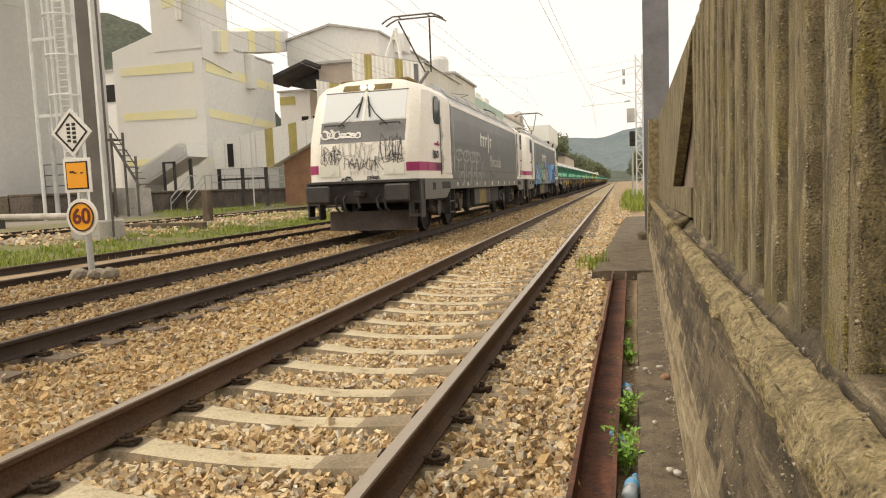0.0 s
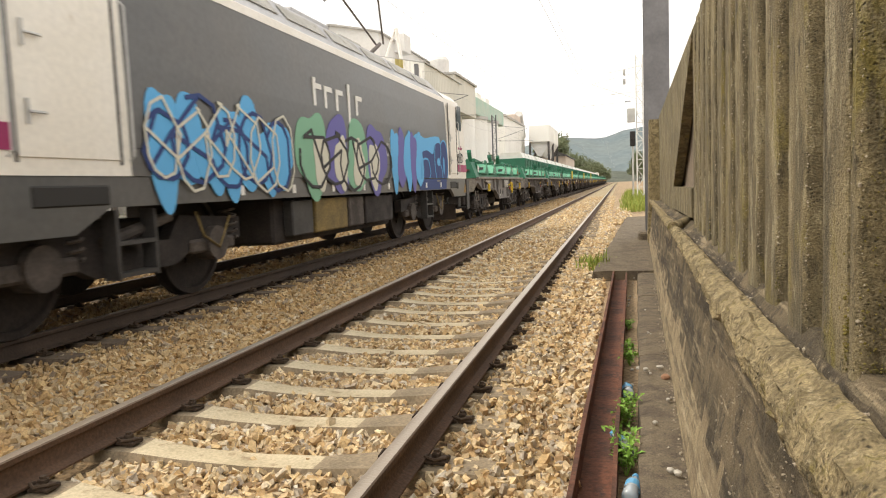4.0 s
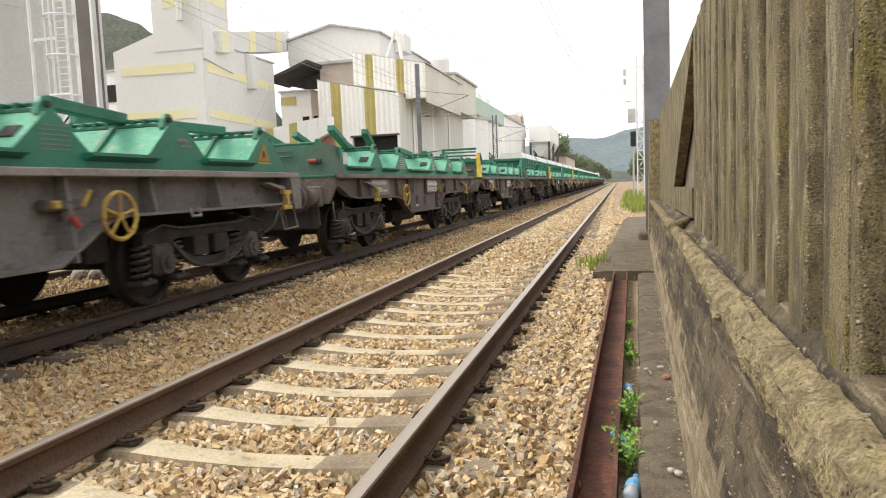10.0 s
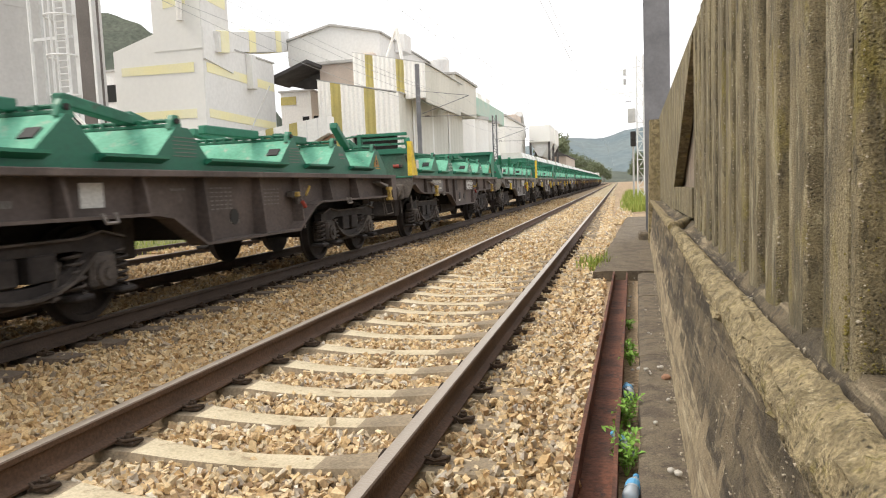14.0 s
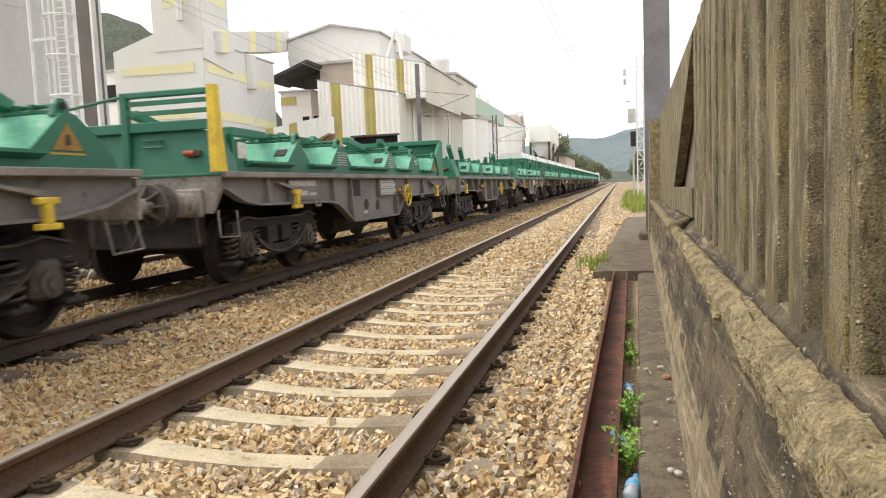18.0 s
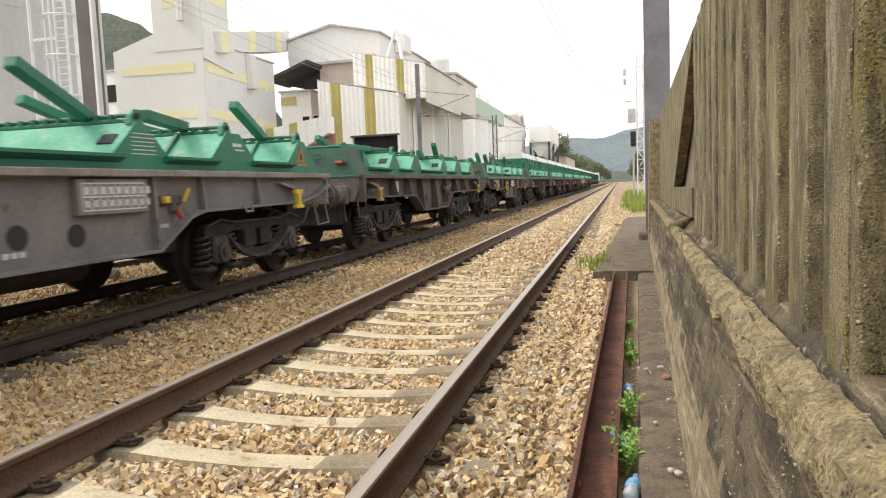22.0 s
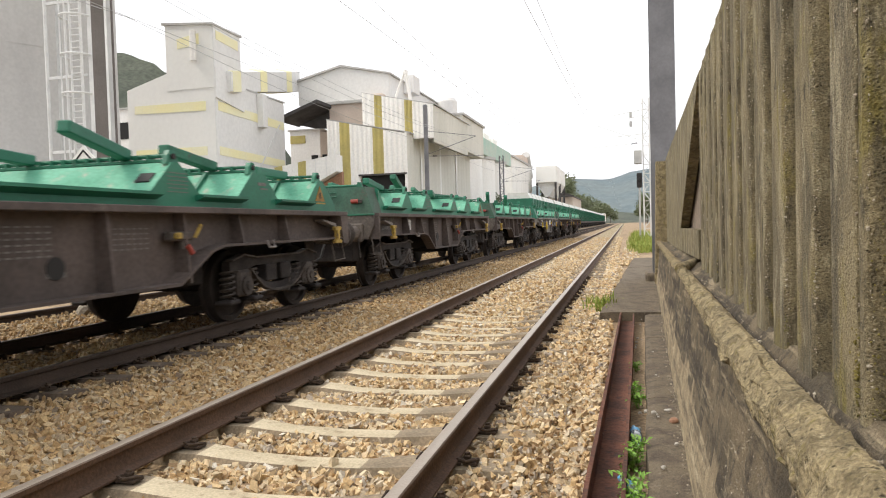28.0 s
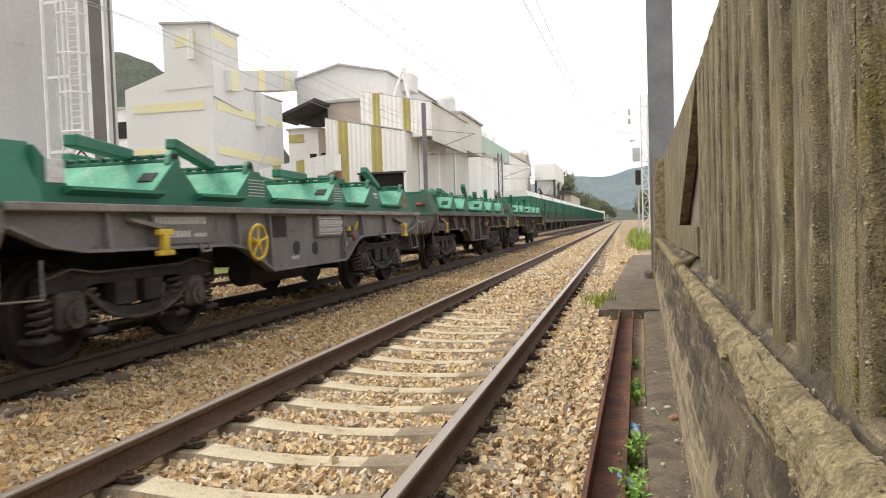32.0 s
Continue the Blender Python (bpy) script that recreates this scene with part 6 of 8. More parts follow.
build_bottle(pose(1.885, 2.88, 0.02, 0, 0, -8), 0.23, "crushed clear water bottle with a blue label")
build_bottle(pose(1.90, 3.44, 0.0, 6, 0, 24), 0.22, "clear bottle with a blue label among weeds")
build_bottle(pose(1.905, 4.42, -0.01, 0, 0, 4), 0.24, "crumpled clear plastic bottle lying in the gutter")
r_l = random.Random(5)
for k in range(26):
    s = r_l.uniform(0.006, 0.018)
    y = r_l.choice((r_l.uniform(2.8, 9.6), r_l.uniform(4.6, 9.0)))
    on = r_l.random() < 0.35
    sh = rock_mesh(s, 200 + k)
    tagged(part("litter_scrap", sh, "scrap", at=pose(r_l.uniform(2.0, 2.12) if on else 1.90 + 0.006 * y + r_l.gauss(0, 0.018), y, 0.075 + s * 0.5 if on else -0.02, 0, 0, r_l.uniform(0, 180))),
           "pale pebble or scrap of litter by the kerb", "litter", "scraps along the kerb")
tagged(part("brick_fragment", rock_mesh(0.028, 77), "brick", at=pose(2.13, 4.55, 0.078)), "small reddish brick fragment on the kerb", "brick")


# ---- wagons standing on the siding ----
def build_parked():
    w = thing("covered_wagon", "standing green hopper wagon with white covers", "freight wagon", "wagons standing on the siding")
    part("underframe", Shape().box(-1.3, 1.3, -5.7, 5.7, 0.95, 1.25, 0.02), "frame_brown", w)
    part("lower_body", Shape().prism([(-1.25, 1.25), (1.25, 1.25), (1.38, 2.2), (-1.38, 2.2)], "y", -5.5, 5.5), "frame_brown", w)
    part("body", Shape().box(-1.40, 1.40, -5.6, 5.6, 2.2, 3.55, 0.03), "green", w)
    for k in range(9):
        y = -5.4 + 1.35 * k
        part("rib", Shape().box(1.40, 1.46, y - 0.05, y + 0.05, 1.3, 3.5), "green_dk", w)
    for k in range(4):
        y = -5.2 + 2.7 * k
        part("cover", Shape().prism([(-1.2, 3.55), (1.2, 3.55), (0.95, 4.12), (-0.95, 4.12)], "y", y, y + 2.3), "white", w, "white cover")
    for sy in (-1, 1):
        for d in (-0.9, 0.9):
            part("wheelset", Shape().lathe([(0.80, 0.46), (0.93, 0.46)], "x", (0, sy * 3.8 + d, 0.46), 20).lathe([(-0.93, 0.46), (-0.80, 0.46)], "x", (0, sy * 3.8 + d, 0.46), 20).rod((-1, sy * 3.8 + d, 0.46), (1, sy * 3.8 + d, 0.46), 0.08, seg=8), "wheel", w)
        part("bogie_frame", Shape().box(0.98, 1.12, sy * 3.8 - 1.2, sy * 3.8 + 1.2, 0.4, 0.8, 0.03).box(-1.12, -0.98, sy * 3.8 - 1.2, sy * 3.8 + 1.2, 0.4, 0.8, 0.03), "bogie", w)
        part("buffer", Shape().rod((0.95, sy * 5.7, 1.06), (0.95, sy * 6.2, 1.06), 0.17, seg=12), "bogie", w)
    w.matrix_basis = pose(TRACK_SIDING, 72.0, 0.17)
    for k in range(1, 19):
        copy_thing(w, pose(TRACK_SIDING, 72.0 + 12.6 * k, 0.17))
    e = thing("tank_wagon", "white wagon standing at the far end of the siding", "freight wagon")
    part("body", Shape().box(-1.4, 1.4, -6, 6, 1.1, 4.6, 0.2), "white", e)
    part("underframe", Shape().box(-1.2, 1.2, -6.2, 6.2, 0.0, 1.1, 0.03), "bogie", e)
    e.matrix_basis = pose(TRACK_SIDING, 72.0 + 12.6 * 19.2, 0.17)


build_parked()


# ---- the train ----
def wheelset(parent, y, r, name="wheelset"):
    s = Shape()
    for sx in (-1, 1):
        x = sx * GAUGE
        prof = [(x - sx * 0.075, r + 0.028), (x - sx * 0.045, r + 0.028), (x - sx * 0.035, r + 0.004), (x + sx * 0.062, r - 0.004), (x + sx * 0.065, r - 0.065),
                (x + sx * 0.02, r - 0.08), (x + sx * 0.015, 0.17), (x + sx * 0.06, 0.13), (x + sx * 0.07, 0.08)]
        s.lathe(prof, "x", seg=36)
    s.rod((-1.1, 0, 0), (1.1, 0, 0), 0.075, seg=12)
    for k in range(3):
        a = 2 * math.pi * k / 3
        for sx in (-1, 1):
            s.box(sx * (GAUGE + 0.02) - 0.02, sx * (GAUGE + 0.02) + 0.02, 0.22 * math.cos(a) - 0.03, 0.22 * math.cos(a) + 0.03, 0.22 * math.sin(a) - 0.03, 0.22 * math.sin(a) + 0.03)
    return part(name, s, "wheel", parent, smooth=35, at=pose(0, y, r))


def coil(s, x, y, z0, z1, r, n=5):
    pts = []
    for k in range(n * 8 + 1):
        t = 2 * math.pi * k / 8
        pts.append((x + r * math.cos(t), y + r * math.sin(t), z0 + (z1 - z0) * k / (n * 8)))
    return s.path(pts, 0.017, 5)


def wagon_bogie(parent, y, spin):
    b = part("bogie", Shape().box(-0.95, 0.95, -0.16, 0.16, 0.42, 0.72, 0.03).rod((0, 0, 0.7), (0, 0, 0.9), 0.28, seg=14), "bogie", parent, at=pose(0, y, 0))
    for sx in (-1, 1):
        x0, x1 = (1.0, 1.12) if sx > 0 else (-1.12, -1.0)
        poly = [(-1.22, 0.66), (-1.22, 0.78), (-0.92, 0.85), (-0.62, 0.80), (0.62, 0.80), (0.92, 0.85), (1.22, 0.78), (1.22, 0.66), (0.80, 0.64), (0.66, 0.52), (0.50, 0.41), (0.30, 0.345), (0.1, 0.32),
                (-0.1, 0.32), (-0.30, 0.345), (-0.50, 0.41), (-0.66, 0.52), (-0.80, 0.64)]
        under = poly[8:]
        part("frame_rim", Shape().prism(under + [(p, q + 0.03) for p, q in reversed(under)], "x", sx * 1.10, sx * 1.19), "bogie_lt", b)
        part("lower_bow", Shape().prism([(p, q + 0.03) for p, q in under] + [(p, q + 0.12) for p, q in reversed(under)], "x", x0, x1), "bogie", b)
        part("side_frame", Shape().prism([(-1.22, 0.66), (-1.22, 0.78), (-0.92, 0.85), (-0.62, 0.80), (0.62, 0.80), (0.92, 0.85), (1.22, 0.78), (1.22, 0.66), (0.80, 0.66), (0.60, 0.70), (-0.60, 0.70), (-0.80, 0.66)], "x", x0, x1), "bogie", b)
        part("frame_lip", Shape().prism([(-1.22, 0.78), (-0.92, 0.85), (-0.62, 0.80), (0.62, 0.80), (0.92, 0.85), (1.22, 0.78), (1.22, 0.80), (0.92, 0.87), (0.62, 0.82), (-0.62, 0.82), (-0.92, 0.87), (-1.22, 0.80)], "x", sx * 1.06, sx * 1.17), "bogie_lt", b)
        for dy in (-0.55, 0.55):
            part("brake_block", Shape().prism([(dy - 0.05, 0.30), (dy + 0.05, 0.30), (dy + 0.07, 0.62), (dy - 0.07, 0.62)], "x", sx * 0.80, sx * 0.96), "bogie", b)
        part("brake_hanger", Shape().rod((sx * 1.08, -0.42, 0.30), (sx * 1.08, 0.42, 0.30), 0.022, seg=6).rod((sx * 1.12, 0.30, 0.28), (sx * 1.12, 0.40, 0.62), 0.02, seg=6), "bogie_lt", b)
        rail_y = Shape().box(x0 - 0.02, x1 + 0.03, -0.36, -0.06, 0.47, 0.70, 0.01).box(x0 - 0.02, x1 + 0.03, 0.06, 0.36, 0.47, 0.70, 0.01)
        part("spring_nest", rail_y, "bogie", b)
        for dy in (-0.92, 0.92):
            part("axle_box", Shape().box(1.03 * sx - 0.14, 1.03 * sx + 0.14, dy - 0.17, dy + 0.17, 0.32, 0.66, 0.035).rod((1.1 * sx, dy, 0.46), (1.20 * sx, dy, 0.46), 0.125, seg=14).box(1.17 * sx - 0.02, 1.17 * sx + 0.02, dy - 0.10, dy + 0.10, 0.36, 0.56, 0.02).rod((1.2 * sx, dy, 0.46), (1.225 * sx, dy, 0.46), 0.06, seg=10), "bogie_lt", b)
            for e in (-0.29, 0.29):
                part("spring", coil(Shape(), 1.07 * sx, dy + e, 0.30, 0.66, 0.085), "bogie_lt", b)
                part("spring_seat", Shape().box(1.07 * sx - 0.12, 1.07 * sx + 0.12, dy + e - 0.12, dy + e + 0.12, 0.24, 0.30, 0.02), "bogie", b)
    for dy in (-0.92, 0.92):
        spin.append(wheelset(b, dy, 0.46))
    return b


NOTCH = [(-4.62, -3.62), (-2.74, -2.06), (-1.02, 0.66), (1.60, 2.30), (3.42, 4.26)]
FRONT, REAR = -5.40, 5.50


def saddle_profile():
    """Side outline of the coil cradles: raised saddles with a trough between each two."""
    p = [(-5.02, 1.43), (-5.02, 1.90)]
    for a, b in NOTCH:
        p += [(a - 0.03, 1.56), (a, 1.53), (b, 1.53), (b + 0.03, 1.56), (b + 0.42, 1.90)]
        if (a, b) != NOTCH[-1]:
            nxt = NOTCH[NOTCH.index((a, b)) + 1][0]
            p += [(nxt - 0.40, 1.90)]
    p += [(4.86, 1.90), (5.30, 1.54), (5.34, 1.43)]
    return p


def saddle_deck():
    """The cradles, their trough plates rubbed dusty by the coils and painted paler for skylight."""
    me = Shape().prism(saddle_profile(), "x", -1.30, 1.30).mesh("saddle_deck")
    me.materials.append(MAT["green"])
    me.materials.append(MAT["green_dust_lit"])
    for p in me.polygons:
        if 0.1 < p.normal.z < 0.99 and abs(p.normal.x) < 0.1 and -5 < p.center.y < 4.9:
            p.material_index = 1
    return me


def bars(rows, x, x2):
    """Rows of painted bars: (y, z, count, height, pitch)."""
    s = Shape()
    for y, z, n, h, L in rows:
        for k in range(n):
            s.box(x, x2, y + k * L, y + k * L + L * 0.62, z, z + h)
    return s


def build_wagon(style, wheel_y, bulk, frame_mat, group):
    """A flat bogie wagon for steel coils. Its origin lies on the rail top, under its middle."""
    worn = frame_mat == "frame_brown"
    sill = "sill_brown" if worn else "dusty_sill"
    hood_paint = "green_grime" if worn else "green"
    HOLE = 0.4 if frame_mat == "frame_grey" else -0.45
    what = "green coil wagon with tall bulkheads at both ends" if bulk else {"open": "green and %s coil wagon with open girders" % ("brown" if frame_mat == "frame_brown" else "grey"),
                                                                          "closed": "green and %s plated coil wagon" % ("brown" if frame_mat == "frame_brown" else "grey")}[style]
    if wheel_y and not bulk:
        what += (" and" if style == "open" else " with a") + " yellow brake wheel"
    w = thing("coil_wagon", what, "freight wagon", group)
    spin = []
    for sy in (-1, 1):
        part("brake_rigging", Shape().box(-0.88, 0.88, sy * 3.62 - 1.75, sy * 3.62 - 1.42, 0.52, 0.98, 0.02).box(-0.88, 0.88, sy * 3.62 + 1.42, sy * 3.62 + 1.75, 0.52, 0.98, 0.02)
             .box(-0.62, -0.5, sy * 3.62 - 1.75, sy * 3.62 + 1.75, 0.60, 0.98).box(0.5, 0.62, sy * 3.62 - 1.75, sy * 3.62 + 1.75, 0.72, 0.98).rod((-0.9, sy * 3.62 + 1.55, 0.48), (0.9, sy * 3.62 + 1.55, 0.48), 0.035, seg=6), "bogie", w)
    part("centre_sill", Shape().box(-0.35, 0.35, -5.25, 5.25, 0.95, 1.40).box(-1.15, 1.15, -1.3, 1.3, 0.66, 1.30), "bogie", w)
    # longitudinal girder on each side: deep in the middle, arched over the bogies
    if style == "open":
        outline = [(FRONT, 1.36), (FRONT, 1.0), (-4.9, 0.99), (-2.2, 0.97), (-1.95, 0.93), (-1.36, 0.60), (1.0, 0.60), (1.6, 0.93), (1.85, 0.98), (4.9, 0.99), (REAR, 1.0), (REAR, 1.36)]
    else:
        outline = [(FRONT, 1.36), (FRONT, 1.22), (-5.0, 1.06), (-4.6, 1.0), (-2.3, 0.97), (-2.0, 0.92), (-1.32, 0.60), (1.18, 0.60), (1.75, 0.92), (2.0, 0.97), (4.5, 1.0), (5.0, 1.08), (REAR, 1.24), (REAR, 1.36)]
    for sx in (-1, 1):
        xa, xb = min(sx * 1.2, sx * 1.44), max(sx * 1.2, sx * 1.44)
        web = 1.22 if style == "open" else 1.31
        part("side_girder", Shape().prism(outline, "x", sx * web, sx * (web - 0.02)), frame_mat, w)
        low = Shape()
        pts = outline[1:-1]
        for (a, b), (c, d) in zip(pts, pts[1:]):
            n = math.hypot(c - a, d - b)
            ny, nz = -(d - b) / n * 0.03, (c - a) / n * 0.03
            low.prism([(a, b), (c, d), (c + ny, d + nz), (a + ny, b + nz)], "x", sx * (web - 0.02), sx * 1.42)
        part("lower_flange", low, frame_mat, w)
        part("top_flange", Shape().box(min(sx * 1.16, sx * 1.44), max(sx * 1.16, sx * 1.44), FRONT, REAR, 1.36, 1.43, 0.008), ("flange_brown" if worn else "flange") if style == "closed" or not worn else frame_mat, w)
        for y in ((-3.33, -2.28, -1.22, 0.05, 1.2, 2.3, 3.5) if style == "open" else (-4.3, -2.1, -1.3, 1.2, 2.05, 3.3)):
            lo = 0.62 if -1.45 < y < 1.22 else 0.99
            part("post", Shape().prism([(sx * (web - 0.01), lo), (sx * 1.40, lo), (sx * 1.40, lo + 0.04), (sx * (1.34 if style == "open" else 1.37), 1.36), (sx * (web - 0.01), 1.36)], "y", y - 0.02, y + 0.02), frame_mat, w)
        if style == "open":
            part("end_post", Shape().prism([(REAR - 0.30, 1.36), (REAR + 0.01, 1.36), (REAR + 0.01, 0.92), (REAR - 0.20, 0.92)], "x", xa, xb), frame_mat, w)
            part("end_post", Shape().prism([(FRONT - 0.01, 1.36), (FRONT + 0.07, 1.36), (FRONT + 0.07, 0.94), (FRONT - 0.01, 0.94)], "x", xa, xb), frame_mat, w)
        part("web_hole", Shape().lathe([(0, 0.10), (0.012, 0.10)], "x", (sx * (web - 0.002) if sx > 0 else -web - 0.01, HOLE if style == "open" else -0.45, 0.88), 18), "black", w)
        if style == "closed":
            part("web_hole", Shape().lathe([(0, 0.10), (0.012, 0.10)], "x", (sx * (web - 0.002) if sx > 0 else -web - 0.01, 0.17, 0.85), 18), "black", w)
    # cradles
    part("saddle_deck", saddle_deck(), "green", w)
    for a, b in NOTCH:
        for sx in (-1, 1):
            part("trough_rim", Shape().prism([(sx * 1.30, 1.50), (sx * 1.40, 1.545), (sx * 1.40, 1.575), (sx * 1.30, 1.575)], "y", a - 0.12, b + 0.14), "green", w)
        for x in ((0.62,) if a > 1 else ()):
            part("trough_rib", Shape().prism([(b - 0.02, 1.56), (b + 0.37, 1.915), (b + 0.43, 1.90), (b + 0.03, 1.55)], "x", x, x + 0.045), "green", w)
    for k, (a, b) in enumerate(NOTCH):
        top = b + 0.47
        part("stake_rack", Shape().box(-1.15, 1.18, top - 0.045, top + 0.045, 1.905, 1.94, 0.005).rod((-1.15, top, 1.975), (1.18, top, 1.975), 0.022, seg=6), "green_dk", w)
        teeth = Shape()
        for q in range(14):
            teeth.box(-1.04 + 0.155 * q, -1.0 + 0.155 * q, top - 0.05, top + 0.05, 1.93, 1.99)
        tagged(part("rack_teeth", teeth, "green_dk", w), kind="stuff")
        for sx in (-1, 1):
            lug = part("lug", Shape().prism([(top - 0.11, 1.88), (top + 0.11, 1.88), (top + 0.075, 1.98), (top + 0.04, 2.03), (top - 0.04, 2.03), (top - 0.075, 1.98)], "x", sx * 1.27, sx * 1.21), "green", w)
            part("pin", Shape().rod((sx * 1.20, top, 1.965), (sx * 1.295, top, 1.965), 0.032, seg=10), "bogie", lug)
        part("clamp_arm", Shape().box(-0.07, 0.07, -1.04, 0.06, -0.05, 0.07, 0.012).box(-0.05, 0.05, -1.046, -1.04, -0.03, 0.05), "green_dk" if k % 2 else "green", w, at=pose(0.70, top - 0.05, 2.0, -4, 0, 22))
        part("clamp_arm", Shape().box(-0.07, 0.07, -1.04, 0.06, -0.05, 0.07, 0.012), "green", w, at=pose(-0.55, top - 0.05, 2.0, -6, 0, -18))
        if k in (0, 2):
            part("window_slot", Shape().box(-0.085, 0.085, -0.07, 0.07, -0.008, 0.008), "black", w, at=pose(1.12, b + 0.215, 1.732, 41, 0, 0))
    # tapered green hood over the front end, with its rail and lamp
    hood = Shape()
    hood.add([(-1.36, FRONT - 0.06, 1.40), (1.36, FRONT - 0.06, 1.40), (1.36, -5.0, 1.40), (-1.36, -5.0, 1.40), (-1.16, FRONT + 0.02, 1.93), (1.16, FRONT + 0.02, 1.93), (1.22, -5.0, 1.93), (-1.22, -5.0, 1.93)],
             [(0, 1, 5, 4), (1, 2, 6, 5), (2, 3, 7, 6), (3, 0, 4, 7), (4, 5, 6, 7), (3, 2, 1, 0)])
    part("end_hood", hood, hood_paint, w)
    part("hood_rail", Shape().rod((-1.1, FRONT + 0.06, 1.955), (1.1, FRONT + 0.06, 1.955), 0.025, seg=6), "green_dk", w)
    for x in (-0.75, 0.2, 1.05):
        part("lug", Shape().prism([(x - 0.06, 1.92), (x + 0.06, 1.92), (x + 0.03, 2.02), (x - 0.03, 2.02)], "y", FRONT + 0.03, FRONT + 0.09), "green_dk", w)
    part("hood_edge", Shape().box(-1.37, 1.37, FRONT - 0.085, FRONT - 0.045, 1.385, 1.42, 0.006), "green_dk", w)
    part("label_holder", Shape().path([(0.35, FRONT - 0.05, 1.75), (0.62, FRONT - 0.05, 1.75), (0.62, FRONT - 0.04, 1.83), (0.35, FRONT - 0.04, 1.83)], 0.011, 5, True), "green_dk", w)
    lamp = part("tail_lamp", Shape().rod((0.92, FRONT - 0.06, 1.655), (1.06, FRONT - 0.06, 1.655), 0.038, seg=10), "red", w, "dull red tail lamp")
    part("lamp_bracket", Shape().box(1.05, 1.13, FRONT - 0.07, FRONT - 0.02, 1.62, 1.69, 0.01), "bogie_lt", lamp)
    part("end_sill", Shape().prism([(-1.36, 1.385), (1.36, 1.385), (1.36, 1.20), (1.24, 0.94), (-1.24, 0.94), (-1.36, 1.20)], "y", FRONT - 0.07, FRONT), sill, w)
    part("end_sill", Shape().box(-1.36, 1.36, REAR + 0.01, REAR + 0.06, 0.94, 1.36, 0.015), sill, w)
    if bulk:
        hi = 2.36
        part("bulkhead", Shape().prism([(4.72, 1.90), (5.22, hi - 0.06), (5.30, hi), (REAR - 0.06, hi - 0.02), (REAR - 0.06, 1.43), (5.0, 1.43)], "x", 1.26, 1.34), "green", w)
        part("bulkhead", Shape().prism([(3.3, 1.9), (3.4, 2.16), (5.3, hi), (REAR - 0.06, hi - 0.02), (REAR - 0.06, 1.43), (5.0, 1.43), (4.72, 1.90)], "x", -1.34, -1.26), "green", w)
        part("bulkhead_plate", Shape().box(-1.3, 1.3, REAR - 0.13, REAR - 0.06, 1.43, hi, 0.01), "green", w)
        part("top_beam", Shape().box(-1.26, 1.30, 5.22, REAR - 0.13, hi - 0.10, hi + 0.02, 0.012), "green", w)
        part("gusset", Shape().prism([(REAR - 0.06, 1.43), (REAR + 0.22, 1.43), (REAR - 0.06, 1.95)], "x", 1.20, 1.26), "green", w)
        # front gate: rails between uprights, the outer upright yellow
        part("gate_plate", Shape().box(-1.3, 1.26, FRONT - 0.05, FRONT + 0.0, 1.93, 2.05, 0.008), "green", w)
        for z in (2.13, 2.25):
            part("rail_bar", Shape().box(0.16, 1.24, FRONT - 0.06, FRONT + 0.0, z, z + 0.05), "green_dk", w)
        part("top_beam", Shape().box(0.10, 1.26, FRONT - 0.07, FRONT + 0.02, 2.34, 2.41, 0.01), "green", w)
        part("upright", Shape().box(0.08, 0.18, FRONT - 0.075, FRONT + 0.02, 1.42, 2.41, 0.01), "green_dk", w)
        part("brace", Shape().rod((0.1, FRONT, 2.38), (-1.1, FRONT + 0.3, 2.3), 0.02, seg=6), "green_dk", w)
        post = [(FRONT - 0.08, 1.43), (FRONT + 0.14, 1.43), (FRONT + 0.07, 2.0), (FRONT + 0.05, 2.44), (FRONT - 0.06, 2.44)] if bulk == 2 else [
            (FRONT - 0.06, 1.43), (FRONT + 0.40, 1.43), (FRONT + 0.10, 2.02), (FRONT + 0.08, 2.20), (FRONT - 0.04, 2.20)]
        part("edge_post", Shape().prism(post, "x", 1.26, 1.36), "yellow", w, "yellow end post")
    for sy in (-1, 1):
        e = FRONT - 0.07 if sy < 0 else REAR + 0.06
        for sx in (-1, 1):
            bf = part("buffer", Shape().box(sx * 0.98 - 0.17, sx * 0.98 + 0.17, min(e, e + sy * 0.06), max(e, e + sy * 0.06), 0.90, 1.24, 0.02)
                      .rod((sx * 0.98, e + sy * 0.05, 1.06), (sx * 0.98, e + sy * 0.33, 1.06), 0.135, seg=14).rod((sx * 0.98, e + sy * 0.3, 1.06), (sx * 0.98, e + sy * 0.60, 1.06), 0.09, seg=12), sill, w)
            part("buffer_head", Shape().lathe([(0, 0.235), (0.035 * sy, 0.24), (0.06 * sy, 0.17)], "y", (sx * 0.98, e + sy * 0.575, 1.06), 18), "bogie_lt", bf)
            if sy > 0:
                for q in range(8):
                    a = radians(45 * q)
                    d = Vector((math.cos(a), 0, math.sin(a)))
                    t = Vector((-math.sin(a), 0, math.cos(a))) * 0.012
                    c = Vector((sx * 0.98, 0, 1.06))
                    pts = [c + d * 0.09 + Vector((0, e + 0.46, 0)), c + d * 0.09 + Vector((0, e + 0.575, 0)), c + d * 0.225 + Vector((0, e + 0.575, 0))]
                    part("head_rib", Shape().add([p + t for p in pts] + [p - t for p in pts], [(0, 1, 2), (5, 4, 3), (0, 3, 4, 1), (1, 4, 5, 2), (2, 5, 3, 0)]), "bogie_lt", bf)
        part("coupling", Shape().box(-0.07, 0.07, min(e, e + sy * 0.55), max(e, e + sy * 0.55), 0.96, 1.06, 0.02).rod((0.0, e + sy * 0.45, 0.98), (0.0, e + sy * 0.5, 0.62), 0.035, seg=8), "bogie", w)
